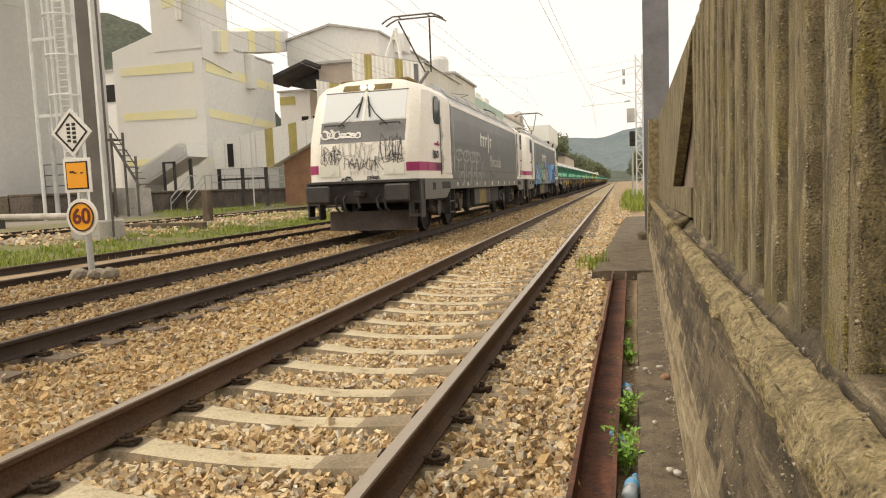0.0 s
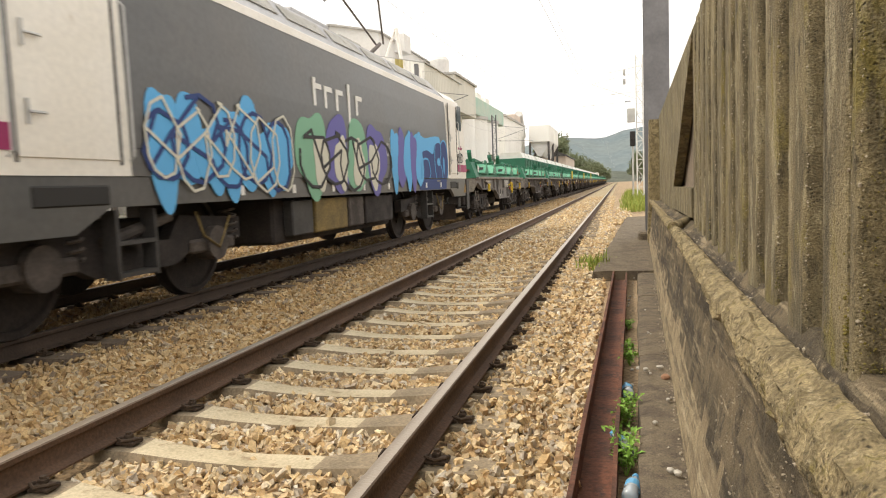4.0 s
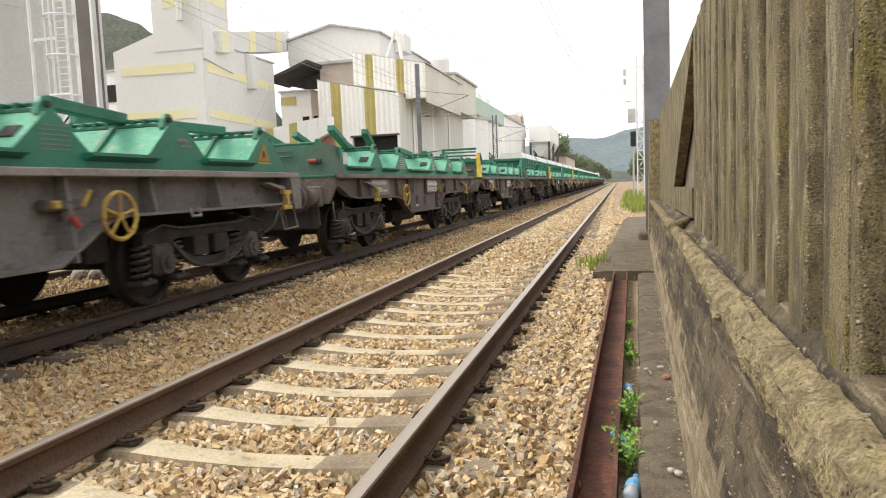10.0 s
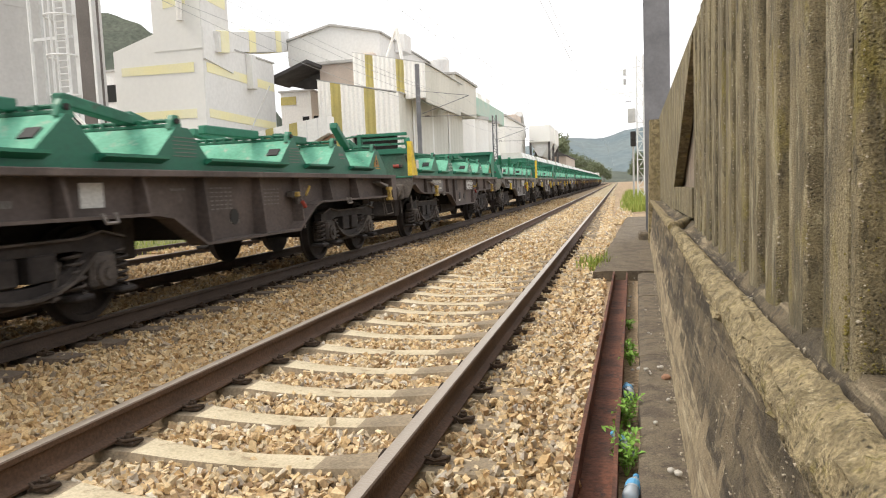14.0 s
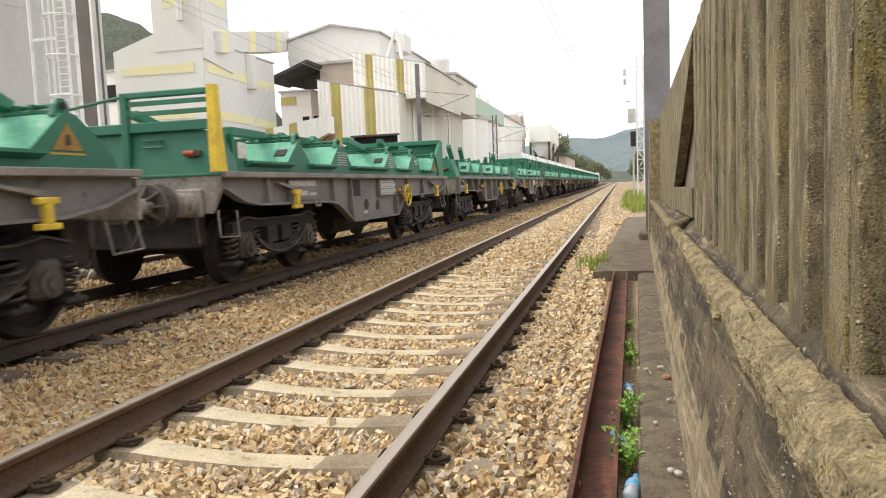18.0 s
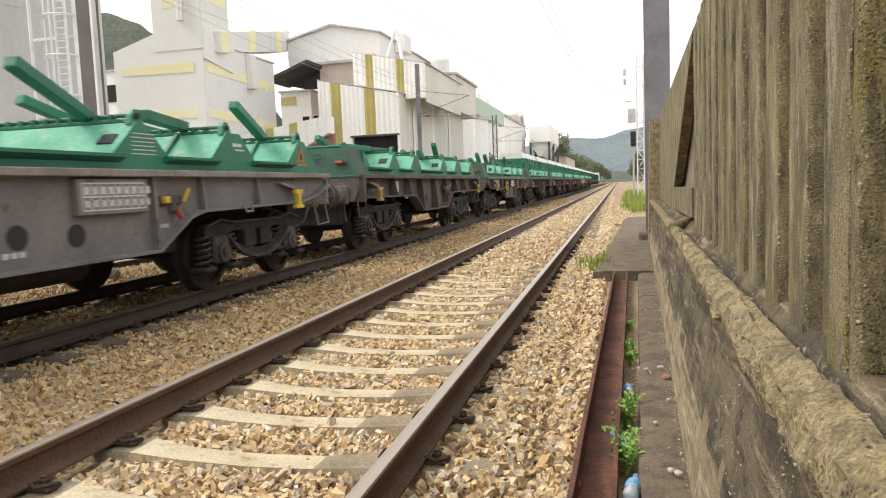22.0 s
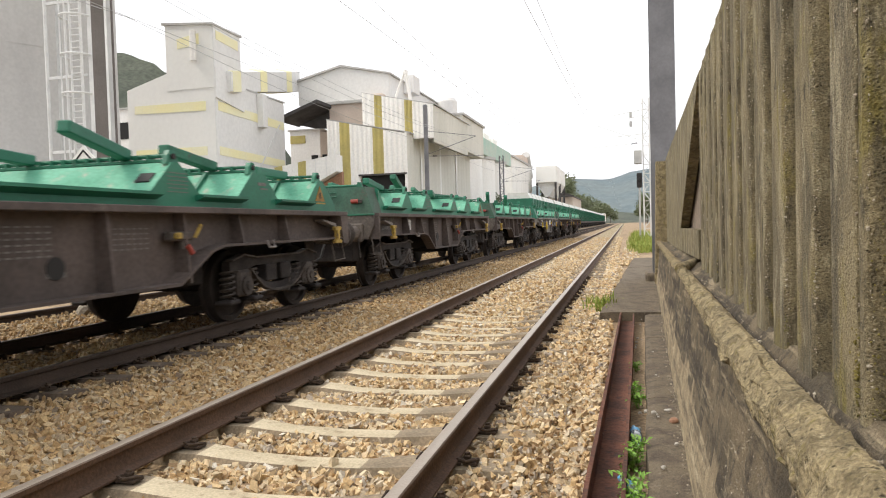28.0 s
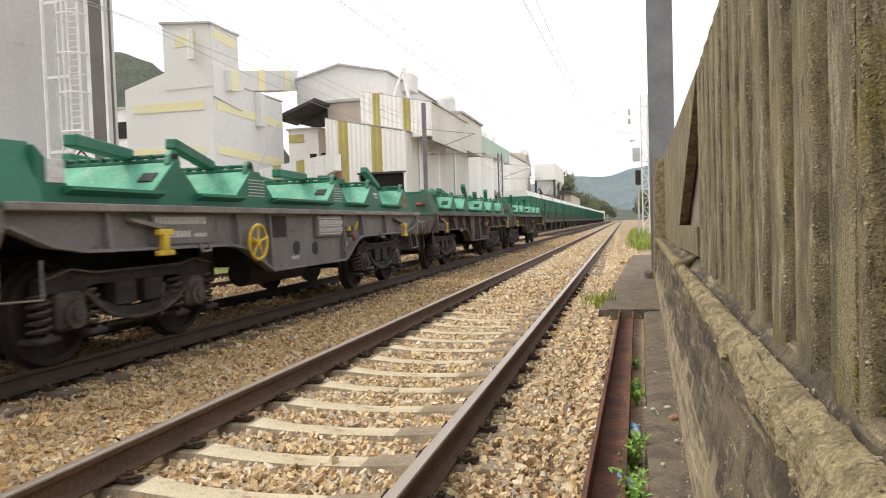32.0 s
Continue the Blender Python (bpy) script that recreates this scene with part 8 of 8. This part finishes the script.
def build_loco(which):
    first = which == 1
    lo = thing("electric_locomotive", "white and graphite electric locomotive with " + ("a scribbled nose" if first else "blue spray tags"),
               "locomotive", "locomotives of the train")
    NF, NB, DF, DB = -8.55, 10.0, -5.42, 7.12     # noses, and where the dark middle begins and ends
    part("cab", cab_shell(NF, DF, 1), "cab", lo, "white raked cab", smooth=28)
    part("cab", cab_shell(NB, DB, -1), "cab", lo, "white raked cab", smooth=28)
    for sx in (-1, 1):
        part("side_wall", Shape().prism([(sx * 1.40, 1.36), (sx * 1.485, 1.36), (sx * 1.485, 2.42), (sx * 1.465, 3.0), (sx * 1.44, 3.36), (sx * 1.40, 3.36)], "y", DF, DB), "body", lo, "graphite side wall")
        part("roof_edge", Shape().prism([(sx * 1.40, 3.36), (sx * 1.445, 3.36), (sx * 1.435, 3.47), (sx * 1.36, 3.52), (sx * 1.1, 3.50)], "y", DF, DB), "cab", lo, "pale roof edge")
        part("roof_slope", Shape().prism([(sx * 1.40, 3.49), (sx * 1.36, 3.53), (sx * 1.02, 3.95), (sx * 0.92, 3.97), (sx * 0.9, 3.6)], "y", DF - 0.02, DB + 0.02), "roofing", lo, "silver sloping roof panel")
        for k in range(7):
            part("roof_grille", Shape().prism([(sx * 1.27, 3.655), (sx * 1.09, 3.875), (sx * 1.10, 3.885), (sx * 1.28, 3.665)], "y", DF + 0.5 + 1.7 * k, DF + 1.9 + 1.7 * k), "roof_box_paint", lo)
        part("seam", Shape().box(min(sx * 1.484, sx * 1.4875), max(sx * 1.484, sx * 1.4875), DF, DB, 1.618, 1.626), "black", lo)
        sk = Shape()
        sk.prism([(NF + 0.25, 1.355), (DB + 2.2, 1.355), (DB + 2.2, 0.86), (DB + 0.75, 0.86), (DB + 0.35, 1.08), (DF - 0.3, 1.08), (DF - 0.75, 0.86), (NF + 0.25, 0.86)], "x", sx * 1.40, sx * 1.47)
        part("skirt", sk, "body", lo, "graphite skirt")
        x = sx * 1.485
        a, b = min(x - sx * 0.012, x + sx * 0.014), max(x - sx * 0.012, x + sx * 0.014)
        for (w0, w1, d0, d1, bnd0, bnd1) in ((-7.32, -6.78, -6.70, -5.58, -8.0, -6.76), (8.36, 8.94, 7.34, 8.22, 8.28, 9.45)):
            rk = 0.10 if w0 < 0 else -0.10
            part("side_window", Shape().prism([(w0, 2.86), (w0 + 0.1, 2.72), (w1 - 0.06, 2.72), (w1, 2.78), (w1, 3.36), (w1 - 0.08, 3.42), (w0 + 0.18, 3.40), (w0 + 0.06, 3.2)], "x", a - 0.02 * (sx < 0), b - 0.012 + 0.0), "glass", lo)
            dr = part("door", Shape().box(a, b - 0.004, d0, d1, 1.50, 3.36, 0.006), "cab", lo, "white crew door")
            part("door_seal", Shape().path([(x + sx * 0.008, d0 - 0.02, 1.46), (x + sx * 0.008, d0 - 0.02, 3.36)], 0.013, 5).path([(x + sx * 0.008, d1 + 0.02, 1.46), (x + sx * 0.008, d1 + 0.02, 3.36)], 0.013, 5), "skirt", dr)
            for z in (1.85, 2.45):
                part("handle", Shape().rod((x + sx * 0.03, d0 + 0.10, z - 0.1), (x + sx * 0.03, d0 + 0.10, z + 0.1), 0.014, seg=6).rod((x + sx * 0.04, d0 + 0.1, z), (x + sx * 0.04, d0 + 0.27, z), 0.013, seg=6), "galv", dr)
            for hy in (d0 - 0.10, d1 + 0.13):
                part("grab_rail", Shape().path([(x + sx * 0.01, hy, 1.5), (x + sx * 0.06, hy, 1.54), (x + sx * 0.06, hy, 2.9), (x + sx * 0.01, hy, 2.95)], 0.011, 6), "galv", lo)
            part("magenta_stripe", Shape().box(a, b - 0.006, bnd0, bnd1, 1.55, 1.755), "magenta", lo, "magenta stripe")
            ly = -7.35 if w0 < 0 else 8.45
            for k in range(5):
                part("logo_bar", Shape().box(a, b - 0.005, ly + 0.11 * k, ly + 0.06 + 0.11 * k, 2.18, 2.24 + (0.05 if k == 3 else 0)), "magenta", lo, "small crimson logo bar")
            part("socket", Shape().box(a - 0.02, b - 0.012, (w0 + w1) / 2 - 0.5, (w0 + w1) / 2 - 0.28, 1.08, 1.26, 0.02), "black", lo)
            part("step_hole", Shape().box(a - 0.02, b - 0.014, d0 + 0.1, d1 - 0.15, 1.10, 1.28, 0.02), "black", lo)
        # logo in plain bars
        for k, (dy, hh) in enumerate(((-1.25, 0.42), (-0.84, 0.34), (-0.38, 0.34), (0.14, 0.66), (0.50, 0.34))):
            lg = Shape().box(a, b - 0.008, dy, dy + 0.09, 2.44 - (0.17 if k == 3 else 0), 2.44 + hh - (0.17 if k == 3 else 0))
            if k != 3:
                lg.box(a, b - 0.008, dy + 0.09, dy + 0.30, 2.70, 2.78)
            part("logo_bar", lg, "white", lo, "white logo bar")
        if sx > 0:
            lettering(lo, "Mercancías", 1.4875, 0.44, 1.79, 0.57, 0.90)
        for k in range(9):
            y = -4.9 + 1.4 * k
            part("tag_plate", Shape().box(a - 0.01, b - 0.012, y, y + 0.09, 1.14, 1.26), "white", lo)
    part("roof", Shape().box(-0.92, 0.92, DF - 0.02, DB + 0.02, 3.62, 3.82), "roofing", lo, "silver-grey roof")
    for k, (y0, y1, hgt, wd) in enumerate(((-4.9, -3.9, 0.16, 0.8), (-0.6, 0.9, 0.22, 0.9), (1.3, 2.4, 0.16, 0.95), (2.8, 3.4, 0.26, 0.6), (6.0, 6.9, 0.18, 0.8))):
        part("roof_box", Shape().box(-wd, wd, y0, y1, 3.79, 3.88 + hgt, 0.03), "roofing" if k % 2 else "roof_box_paint", lo)
    ins = Shape()
    for k in range(6):
        y = -0.4 + 0.9 * k
        ins.rod((0.55, y, 3.8), (0.55, y, 4.2), 0.07, 0.05, seg=8)
    part("insulator", ins.rod((0.55, -0.4, 4.2), (0.55, 4.1, 4.2), 0.02, seg=6), "mast_dark", lo)
    pantograph(lo, -3.4, 6.27, first)
    pantograph(lo, 5.0, 5.9, not first)
    for nose, d in ((NF, 1), (NB, -1)):
        part("front_grey", front_patch(nose, d, -1.07, 1.07, 2.27, 2.78, 0.004), "screen_panel", lo, "grey panel under the windscreen")
        for x0, x1 in ((-1.04, -0.03), (0.03, 1.04)):
            part("windscreen", front_patch(nose, d, x0, x1, 2.80, 3.50, 0.012), "screen", lo, "windscreen pane with the sky's reflection painted in")
        part("screen_pillar", front_patch(nose, d, -0.028, 0.028, 2.78, 3.52, 0.02), "cab", lo)
        part("lamp_panel", front_patch(nose, d, -0.62, 0.62, 3.55, 3.70, 0.008), "ochre_dust", lo, "soot-stained panel round the top lamps")
        part("screen_edge", front_patch(nose, d, -1.06, 1.06, 3.50, 3.53, 0.014), "skirt", lo)
        for sx in (-1, 1):
            yw = nose + d * (lean(2.70) - 0.05)
            wp = part("wiper", Shape().path([(sx * 0.62, yw, 2.66), (sx * 0.30, nose + d * (lean(2.95) - 0.07), 2.95), (sx * 0.12, nose + d * (lean(3.2) - 0.06), 3.22)], 0.014, 5), "black", lo)
            part("blade", Shape().path([(sx * 0.16, nose + d * (lean(2.9) - 0.05), 2.88), (sx * 0.07, nose + d * (lean(3.38) - 0.05), 3.38)], 0.022, 5), "black", wp)
            part("screen_bar", Shape().path([(sx * 0.45, yw - d * 0.03, 2.66), (sx * 0.46, yw - d * 0.06, 2.70), (sx * 0.94, yw - d * 0.06, 2.70), (sx * 0.95, yw - d * 0.03, 2.66)], 0.016, 6), "black", lo)
            hl = part("headlight", front_patch(nose, d, min(sx * 0.56, sx * 1.06), max(sx * 0.56, sx * 1.06), 1.48, 1.74, 0.02), "lens", lo, "rectangular headlight")
            part("lamp_bulb", Shape().rod((sx * 0.75, nose - d * 0.03, 1.58), (sx * 0.75, nose - d * 0.04, 1.58), 0.06, seg=14), "white", hl)
            part("top_lamp", Shape().rod((sx * 0.10, nose + d * (lean(3.62) - 0.05), 3.62), (sx * 0.10, nose + d * (lean(3.62) + 0.1), 3.62), 0.075, seg=16), "lit" if d > 0 and first else "lens", lo, "round top lamp")
            part("corner_mark", wrap_strip(nose, d, sx, 1.55, 1.755), "magenta", lo)
            bf = part("buffer", Shape().rod((sx * 0.98, nose + d * 0.1, 1.06), (sx * 0.98, nose - d * 0.35, 1.06), 0.14, seg=14), "bogie", lo)
            part("buffer_head", Shape().box(sx * 0.98 - 0.30, sx * 0.98 + 0.30, min(nose - d * 0.35, nose - d * 0.43), max(nose - d * 0.35, nose - d * 0.43), 0.86, 1.26, 0.035), "buffer_black", bf)
            part("corner_step", Shape().box(sx * 1.28 - 0.15, sx * 1.28 + 0.15, min(nose, nose + d * 0.35), max(nose, nose + d * 0.35), 0.48, 0.53).box(sx * 1.28 - 0.15, sx * 1.28 + 0.15, min(nose, nose + d * 0.35), max(nose, nose + d * 0.35), 0.80, 0.84)
                 .box(sx * 1.42 - 0.02, sx * 1.42 + 0.02, min(nose, nose + d * 0.35), max(nose, nose + d * 0.35), 0.45, 1.34).box(sx * 1.14 - 0.02, sx * 1.14 + 0.02, min(nose, nose + d * 0.35), max(nose, nose + d * 0.35), 0.45, 1.34), "buffer_black", lo)
        part("buffer_beam", Shape().box(-1.42, 1.42, min(nose + d * 0.02, nose + d * 0.30), max(nose + d * 0.02, nose + d * 0.30), 0.82, 1.36, 0.02), "bogie", lo)
        part("beam_ledge", Shape().box(-1.36, 1.36, min(nose - d * 0.08, nose + d * 0.1), max(nose - d * 0.08, nose + d * 0.1), 1.30, 1.365, 0.01), "buffer_black", lo)
        part("coupling_hook", Shape().box(-0.09, 0.09, min(nose - d * 0.4, nose), max(nose - d * 0.4, nose), 0.98, 1.12, 0.02).path([(0, nose - d * 0.36, 1.0), (0.06, nose - d * 0.42, 0.75), (-0.06, nose - d * 0.40, 0.62)], 0.035, 6), "bogie", lo)
        for q in (-0.62, -0.42, 0.42, 0.60):
            part("hose", Shape().path([(q, nose - d * 0.02, 1.0), (q, nose - d * 0.22, 0.92), (q + 0.05, nose - d * 0.26, 0.72), (q + 0.12, nose - d * 0.18, 0.6)], 0.03, 6), "black", lo)
        pl = []
        for q in (-1.35, -0.9, -0.3, 0.3, 0.9, 1.35):
            pl.append((q * 0.85, nose + d * (0.42 + 0.16 * abs(q) ** 1.5)))
        v = [(x, y, 0.62) for x, y in pl] + [(x * 0.98, y - d * 0.10, 0.15) for x, y in pl] + [(x, y + d * 0.05, 0.62) for x, y in pl] + [(x * 0.98, y - d * 0.05, 0.15) for x, y in pl]
        f = [(i, i + 1, i + 7, i + 6) for i in range(5)] + [(i + 12, i + 18, i + 19, i + 13) for i in range(5)] + [(i, i + 12, i + 13, i + 1) for i in range(5)] + [(i + 6, i + 7, i + 19, i + 18) for i in range(5)]
        part("snow_plough", Shape().add(v, f), "frame_brown", lo, "dusty curved plough plate")
    for q in range(9):
        if q not in (3, 7):
            part("number_bar", front_patch(NF, 1, -0.30 + 0.085 * q, -0.25 + 0.085 * q, 1.50, 1.60, 0.006), "stencil", lo)
    for y, wide, n in ((4.55, 0.5, 1), (5.2, 0.42, 1), (5.95, 0.32, 3), (0.75, 1.1, 2)):
        for q in range(n):
            part("data_bar", Shape().box(1.484, 1.488, y, y + wide, (1.28 if n == 3 else 1.385 if n == 1 else 1.40) + 0.08 * q, (1.32 if n == 3 else 1.425 if n == 1 else 1.44) + 0.08 * q), "stencil_faint", lo)
    part("roof_hatch", Shape().box(-0.9, 0.9, NF + 1.2, NF + 2.0, 3.82, 3.90, 0.03), "ochre_dust", lo)
    part("underbody", Shape().box(-1.2, 1.2, -2.2, 2.9, 0.42, 1.10, 0.04), "bogie", lo)
    for y0, y1, m in ((-1.9, -1.2, "buffer_black"), (-1.1, 0.2, "ochre_dust"), (0.3, 1.0, "bogie_lt"), (1.1, 2.7, "bogie")):
        part("equipment_box", Shape().box(1.2, 1.36, y0, y1, 0.52, 1.04, 0.02), m, lo)
    for yc in (-5.05, 5.7):
        bg = part("bogie", Shape().box(-1.0, 1.0, -0.5, 0.5, 0.45, 0.95, 0.04), "bogie", lo, at=pose(0, yc, 0))
        for sx in (-1, 1):
            part("side_frame", Shape().prism([(-1.95, 0.62), (-1.95, 0.88), (-0.7, 0.95), (-0.5, 0.70), (0.5, 0.70), (0.7, 0.95), (1.95, 0.88), (1.95, 0.62), (1.0, 0.60), (0.6, 0.42), (-0.6, 0.42), (-1.0, 0.60)], "x", sx * 1.05, sx * 1.2), "bogie", bg)
            for dy in (-1.3, 1.3):
                part("axle_box", Shape().rod((sx * 1.08, dy, 0.6), (sx * 1.30, dy, 0.6), 0.2, seg=16).box(sx * 1.15 - 0.1, sx * 1.15 + 0.1, dy - 0.45, dy + 0.45, 0.5, 0.66, 0.03), "bogie_lt", bg)
                part("spring", coil(Shape(), sx * 1.16, dy + 0.45, 0.62, 0.98, 0.1, 4), "bogie_lt", bg)
            part("damper", Shape().rod((sx * 1.25, -0.55, 0.75), (sx * 1.25, 0.45, 0.95), 0.06, seg=10), "bogie_lt", bg)
            part("cable", Shape().path([(sx * 1.28, 0.9, 0.98), (sx * 1.31, 1.0, 0.7), (sx * 1.31, 1.3, 0.55), (sx * 1.28, 1.6, 0.9)], 0.016, 5), "ochre_dust", bg)
            part("foot_step", Shape().box(sx * 1.34 - 0.08, sx * 1.34 + 0.08, -0.55, 0.0, 0.42, 0.46).box(sx * 1.34 - 0.08, sx * 1.34 + 0.08, -0.55, 0.0, 0.72, 0.76).box(sx * 1.34 - 0.08, sx * 1.34 + 0.08, -0.57, -0.53, 0.4, 1.05).box(sx * 1.34 - 0.08, sx * 1.34 + 0.08, -0.02, 0.02, 0.4, 1.05), "buffer_black", bg)
        for dy in (-1.3, 1.3):
            wheelset(bg, dy, 0.6)
    # sprayed tags
    x = 1.489
    if first:
        loops = Shape()

        def bow(cy, cz, ry, rz, a0, a1, wide=0.06):
            loops.ribbon([(cy + ry * math.cos(radians(a0 + (a1 - a0) * i / 26)), cz + rz * math.sin(radians(a0 + (a1 - a0) * i / 26))) for i in range(27)], wide, x)

        for cy, lean_y in ((-4.35, 0), (-3.35, 0.05), (-2.45, 0.0), (-1.72, 0.05)):
            bow(cy, 1.66, 0.40, 0.53, -60, 215)
            bow(cy - 0.28, 2.02, 0.40, 0.15, 20, 330, 0.05)
            bow(cy + 0.12, 1.36, 0.24, 0.19, -150, 170, 0.05)
        bow(-0.95, 1.72, 0.16, 0.2, 60, 330, 0.045)
        for y in (-3.9, -2.9, -2.1):
            loops.ribbon([(y, 1.62), (y + 0.05, 1.78)], 0.05, x)
        part("graffiti", loops, "tag_grey", lo, "pale looping spray tag")
        faint = Shape()
        for line in jag(61, 0.35, 1.3, 1.38, 1.62, 5):
            faint.ribbon(line, 0.022, x)
        part("graffiti", faint, "stencil_faint", lo, "faint grey spray scribble")
        part("graffiti", Shape().ribbon(scrawl(12, -7.55, 1.86, 0.5, 0.2, 5, 9), 0.03, x + 0.012), "tag_black", lo, "black scribbled tag")
        part("graffiti", Shape().ribbon(scrawl(13, -7.3, 1.58, 0.7, 0.2, 3, 7), 0.015, x + 0.012), "tag_black", lo)
        for sd, x0, x1, z0, z1, n, mm, th in ((21, -1.02, -0.5, 1.76, 2.16, 6, "tag_black", 0.018), (22, -0.45, 0.40, 1.90, 2.22, 6, "tag_grey", 0.018), (23, -0.40, 0.48, 1.63, 1.86, 8, "tag_black", 0.022),
                                              (24, 0.42, 1.06, 1.86, 2.30, 9, "tag_black", 0.016), (27, 0.55, 1.06, 1.78, 1.98, 4, "tag_black", 0.022), (28, -0.5, -0.25, 1.38, 1.46, 4, "tag_black", 0.03), (29, 0.15, 0.42, 1.38, 1.46, 4, "tag_black", 0.03)):
            rb = Shape()
            for line in jag(sd, x0, x1, z0, z1, n):
                rb.ribbon(line, th * 0.6, 0.0)
            v = [(p[1], NF + lean(p[2]) - 0.016 - p[0], p[2]) for p in rb.v]
            part("graffiti", Shape().add(v, rb.f), mm, lo, "hasty spray scribble over the nose")
        rb = Shape().ribbon(scrawl(25, -1.0, 2.38, 0.42, 0.22, 3, 10), 0.035, 0.0).ribbon(scrawl(26, -0.55, 2.38, 0.5, 0.14, 4, 10), 0.035, 0.0)
        part("graffiti", Shape().add([(p[1], NF + lean(p[2]) - 0.022 - p[0], p[2]) for p in rb.v], rb.f), "white", lo, "white looping tag")
    else:
        r = random.Random(31)

        def blob(y, z, w, h, mat, off, rot=0.0):
            n = 40
            pts = []
            for i in range(n):
                a = 2 * math.pi * i / n
                k = 1 + 0.13 * math.sin(3 * a + y * 5) + 0.06 * math.sin(5 * a + z * 9)
                pts.append((y + w * k * math.cos(a) * math.cos(rot) - h * k * math.sin(a) * math.sin(rot), z + h * k * math.sin(a)))
            part("graffiti", Shape().prism(pts, "x", x + off, x + off + 0.003), mat, lo)

        for k in range(7):
            blob(-4.9 + 0.42 * k, 1.66 + 0.08 * math.sin(k * 2.1), 0.30, 0.50 + 0.1 * math.cos(k * 1.7), "tag_sky", 0.001 + 0.001 * k)
        part("graffiti", Shape().ribbon(scrawl(41, -5.2, 1.22, 3.0, 0.95, 5, 12), 0.05, x + 0.012), "tag_navy", lo, "blue bubble letters in spray paint")
        part("graffiti", Shape().ribbon(scrawl(42, -5.2, 1.2, 3.1, 1.05, 6, 9), 0.03, x + 0.017), "tag_cream", lo)
        for k in range(4):
            blob(-1.4 + 0.95 * k, 1.72, 0.55, 0.62, "tag_mint" if k % 2 == 0 else "tag_violet", 0.001 + 0.001 * k)
        for k in range(4):
            blob(-1.1 + 0.8 * k, 1.60, 0.28, 0.42, "tag_cream", 0.007 + 0.001 * k)
        part("graffiti", Shape().ribbon(scrawl(44, -1.7, 1.2, 3.8, 0.9, 5, 12), 0.05, x + 0.013), "tag_black", lo)
        for k in range(5):
            blob(2.6 + 0.45 * k, 1.75, 0.30, 0.62, "tag_violet" if k % 2 else "tag_sky", 0.001 + 0.001 * k)
        sky = [(3.7, 1.6), (3.75, 2.1), (4.2, 2.36), (4.9, 2.30), (5.5, 2.36), (6.0, 2.40), (6.32, 2.36), (6.34, 2.10), (5.8, 1.95), (5.0, 1.9), (4.4, 1.5), (3.9, 1.3)]
        part("graffiti", Shape().prism(smooth_line(sky + [sky[0]], 5)[:-1], "x", x + 0.002, x + 0.004), "tag_sky", lo, "sky blue band over navy letters")
        for off, edge in ((0.005, [(4.35, 1.37), (4.4, 1.85), (5.0, 2.02), (5.6, 1.95), (5.8, 2.17), (6.3, 2.24), (6.44, 1.9), (6.5, 1.37)]),
                          (0.007, [(6.02, 1.37), (6.2, 1.9), (6.36, 2.22), (6.67, 2.33), (6.94, 2.22), (7.09, 1.84), (7.05, 1.5), (7.0, 1.37)])):
            part("graffiti", Shape().prism(smooth_line(edge, 6), "x", x + off, x + off + 0.002), "tag_navy", lo, "navy bubble letters in spray paint")
        part("graffiti", Shape().prism([(4.3, 1.35), (7.02, 1.35), (6.95, 1.09), (4.4, 1.09)], "x", 1.4705, 1.474), "tag_navy", lo)
        for line in (((5.8, 2.17), (5.73, 1.9), (5.76, 1.6), (5.86, 1.37)), ((6.30, 1.85), (6.37, 2.02), (6.36, 2.22), (6.67, 2.33), (6.94, 2.22), (7.09, 1.84), (7.05, 1.5), (7.0, 1.37)),
                     ((6.10, 1.74), (6.23, 1.74), (6.42, 1.60), (6.50, 1.37)), ((4.5, 1.37), (4.6, 1.75), (5.1, 1.80), (5.3, 1.5), (5.2, 1.37))):
            part("graffiti", Shape().ribbon(smooth_line(line), 0.04, x + 0.012, 0.002), "tag_sky", lo)
        for cy, cz, ry, rz in ((6.65, 1.69, 0.07, 0.22), (6.12, 1.77, 0.16, 0.10)):
            part("graffiti", Shape().prism([(cy + ry * math.cos(radians(15 * q)), cz + rz * math.sin(radians(15 * q))) for q in range(24)], "x", x + 0.010, x + 0.0125), "tag_sky", lo)
        part("graffiti", Shape().ribbon(scrawl(47, 8.3, 1.78, 0.6, 0.3, 3, 10), 0.03, x + 0.014), "tag_black", lo)
    part("warning_triangle", Shape().prism([(9.1, 0.95), (9.42, 0.95), (9.26, 1.22)], "x", 1.471, 1.476), "orange", lo)
    return lo


MAT["ochre_dust"] = surf("ochre_dust", (0.24, 0.17, 0.055), (0.15, 0.11, 0.05), 0.8, 0, 3, 25, 0.1, 0.25)


TRAIN = [(build_loco(1), 24.3), (build_loco(2), 43.9)] + build_train()


# ---- motion of the train ----
def motions():
    marks = [0.0, 0.3] + [float(t) for t in range(2, 31, 2)] + [31.7, 32.0]
    lag = [(0, 0.0), (6, 0.02), (12, 0.04), (18, 0.10), (21, 0.2), (25, 0.2), (30, 0.06), (32, 0.0)]
    for ob, y0 in TRAIN:
        walk(ob, [(t, pose(TRACK_TRAIN, y0 - SPEED * t + float(np.interp(t, [a for a, b in lag], [b for a, b in lag])), RAIL_TOP)) for t in marks])
        for part_of in ob.children_recursive:
            if part_of.name.startswith("wheelset"):
                x, y, r = part_of.matrix_basis.translation
                rows = []
                for k in range(0, 481):
                    t = k / 15
                    rows.append((t, pose(x, y, r, math.degrees(SPEED * t / r) % 360)))
                walk(part_of, rows)


motions()
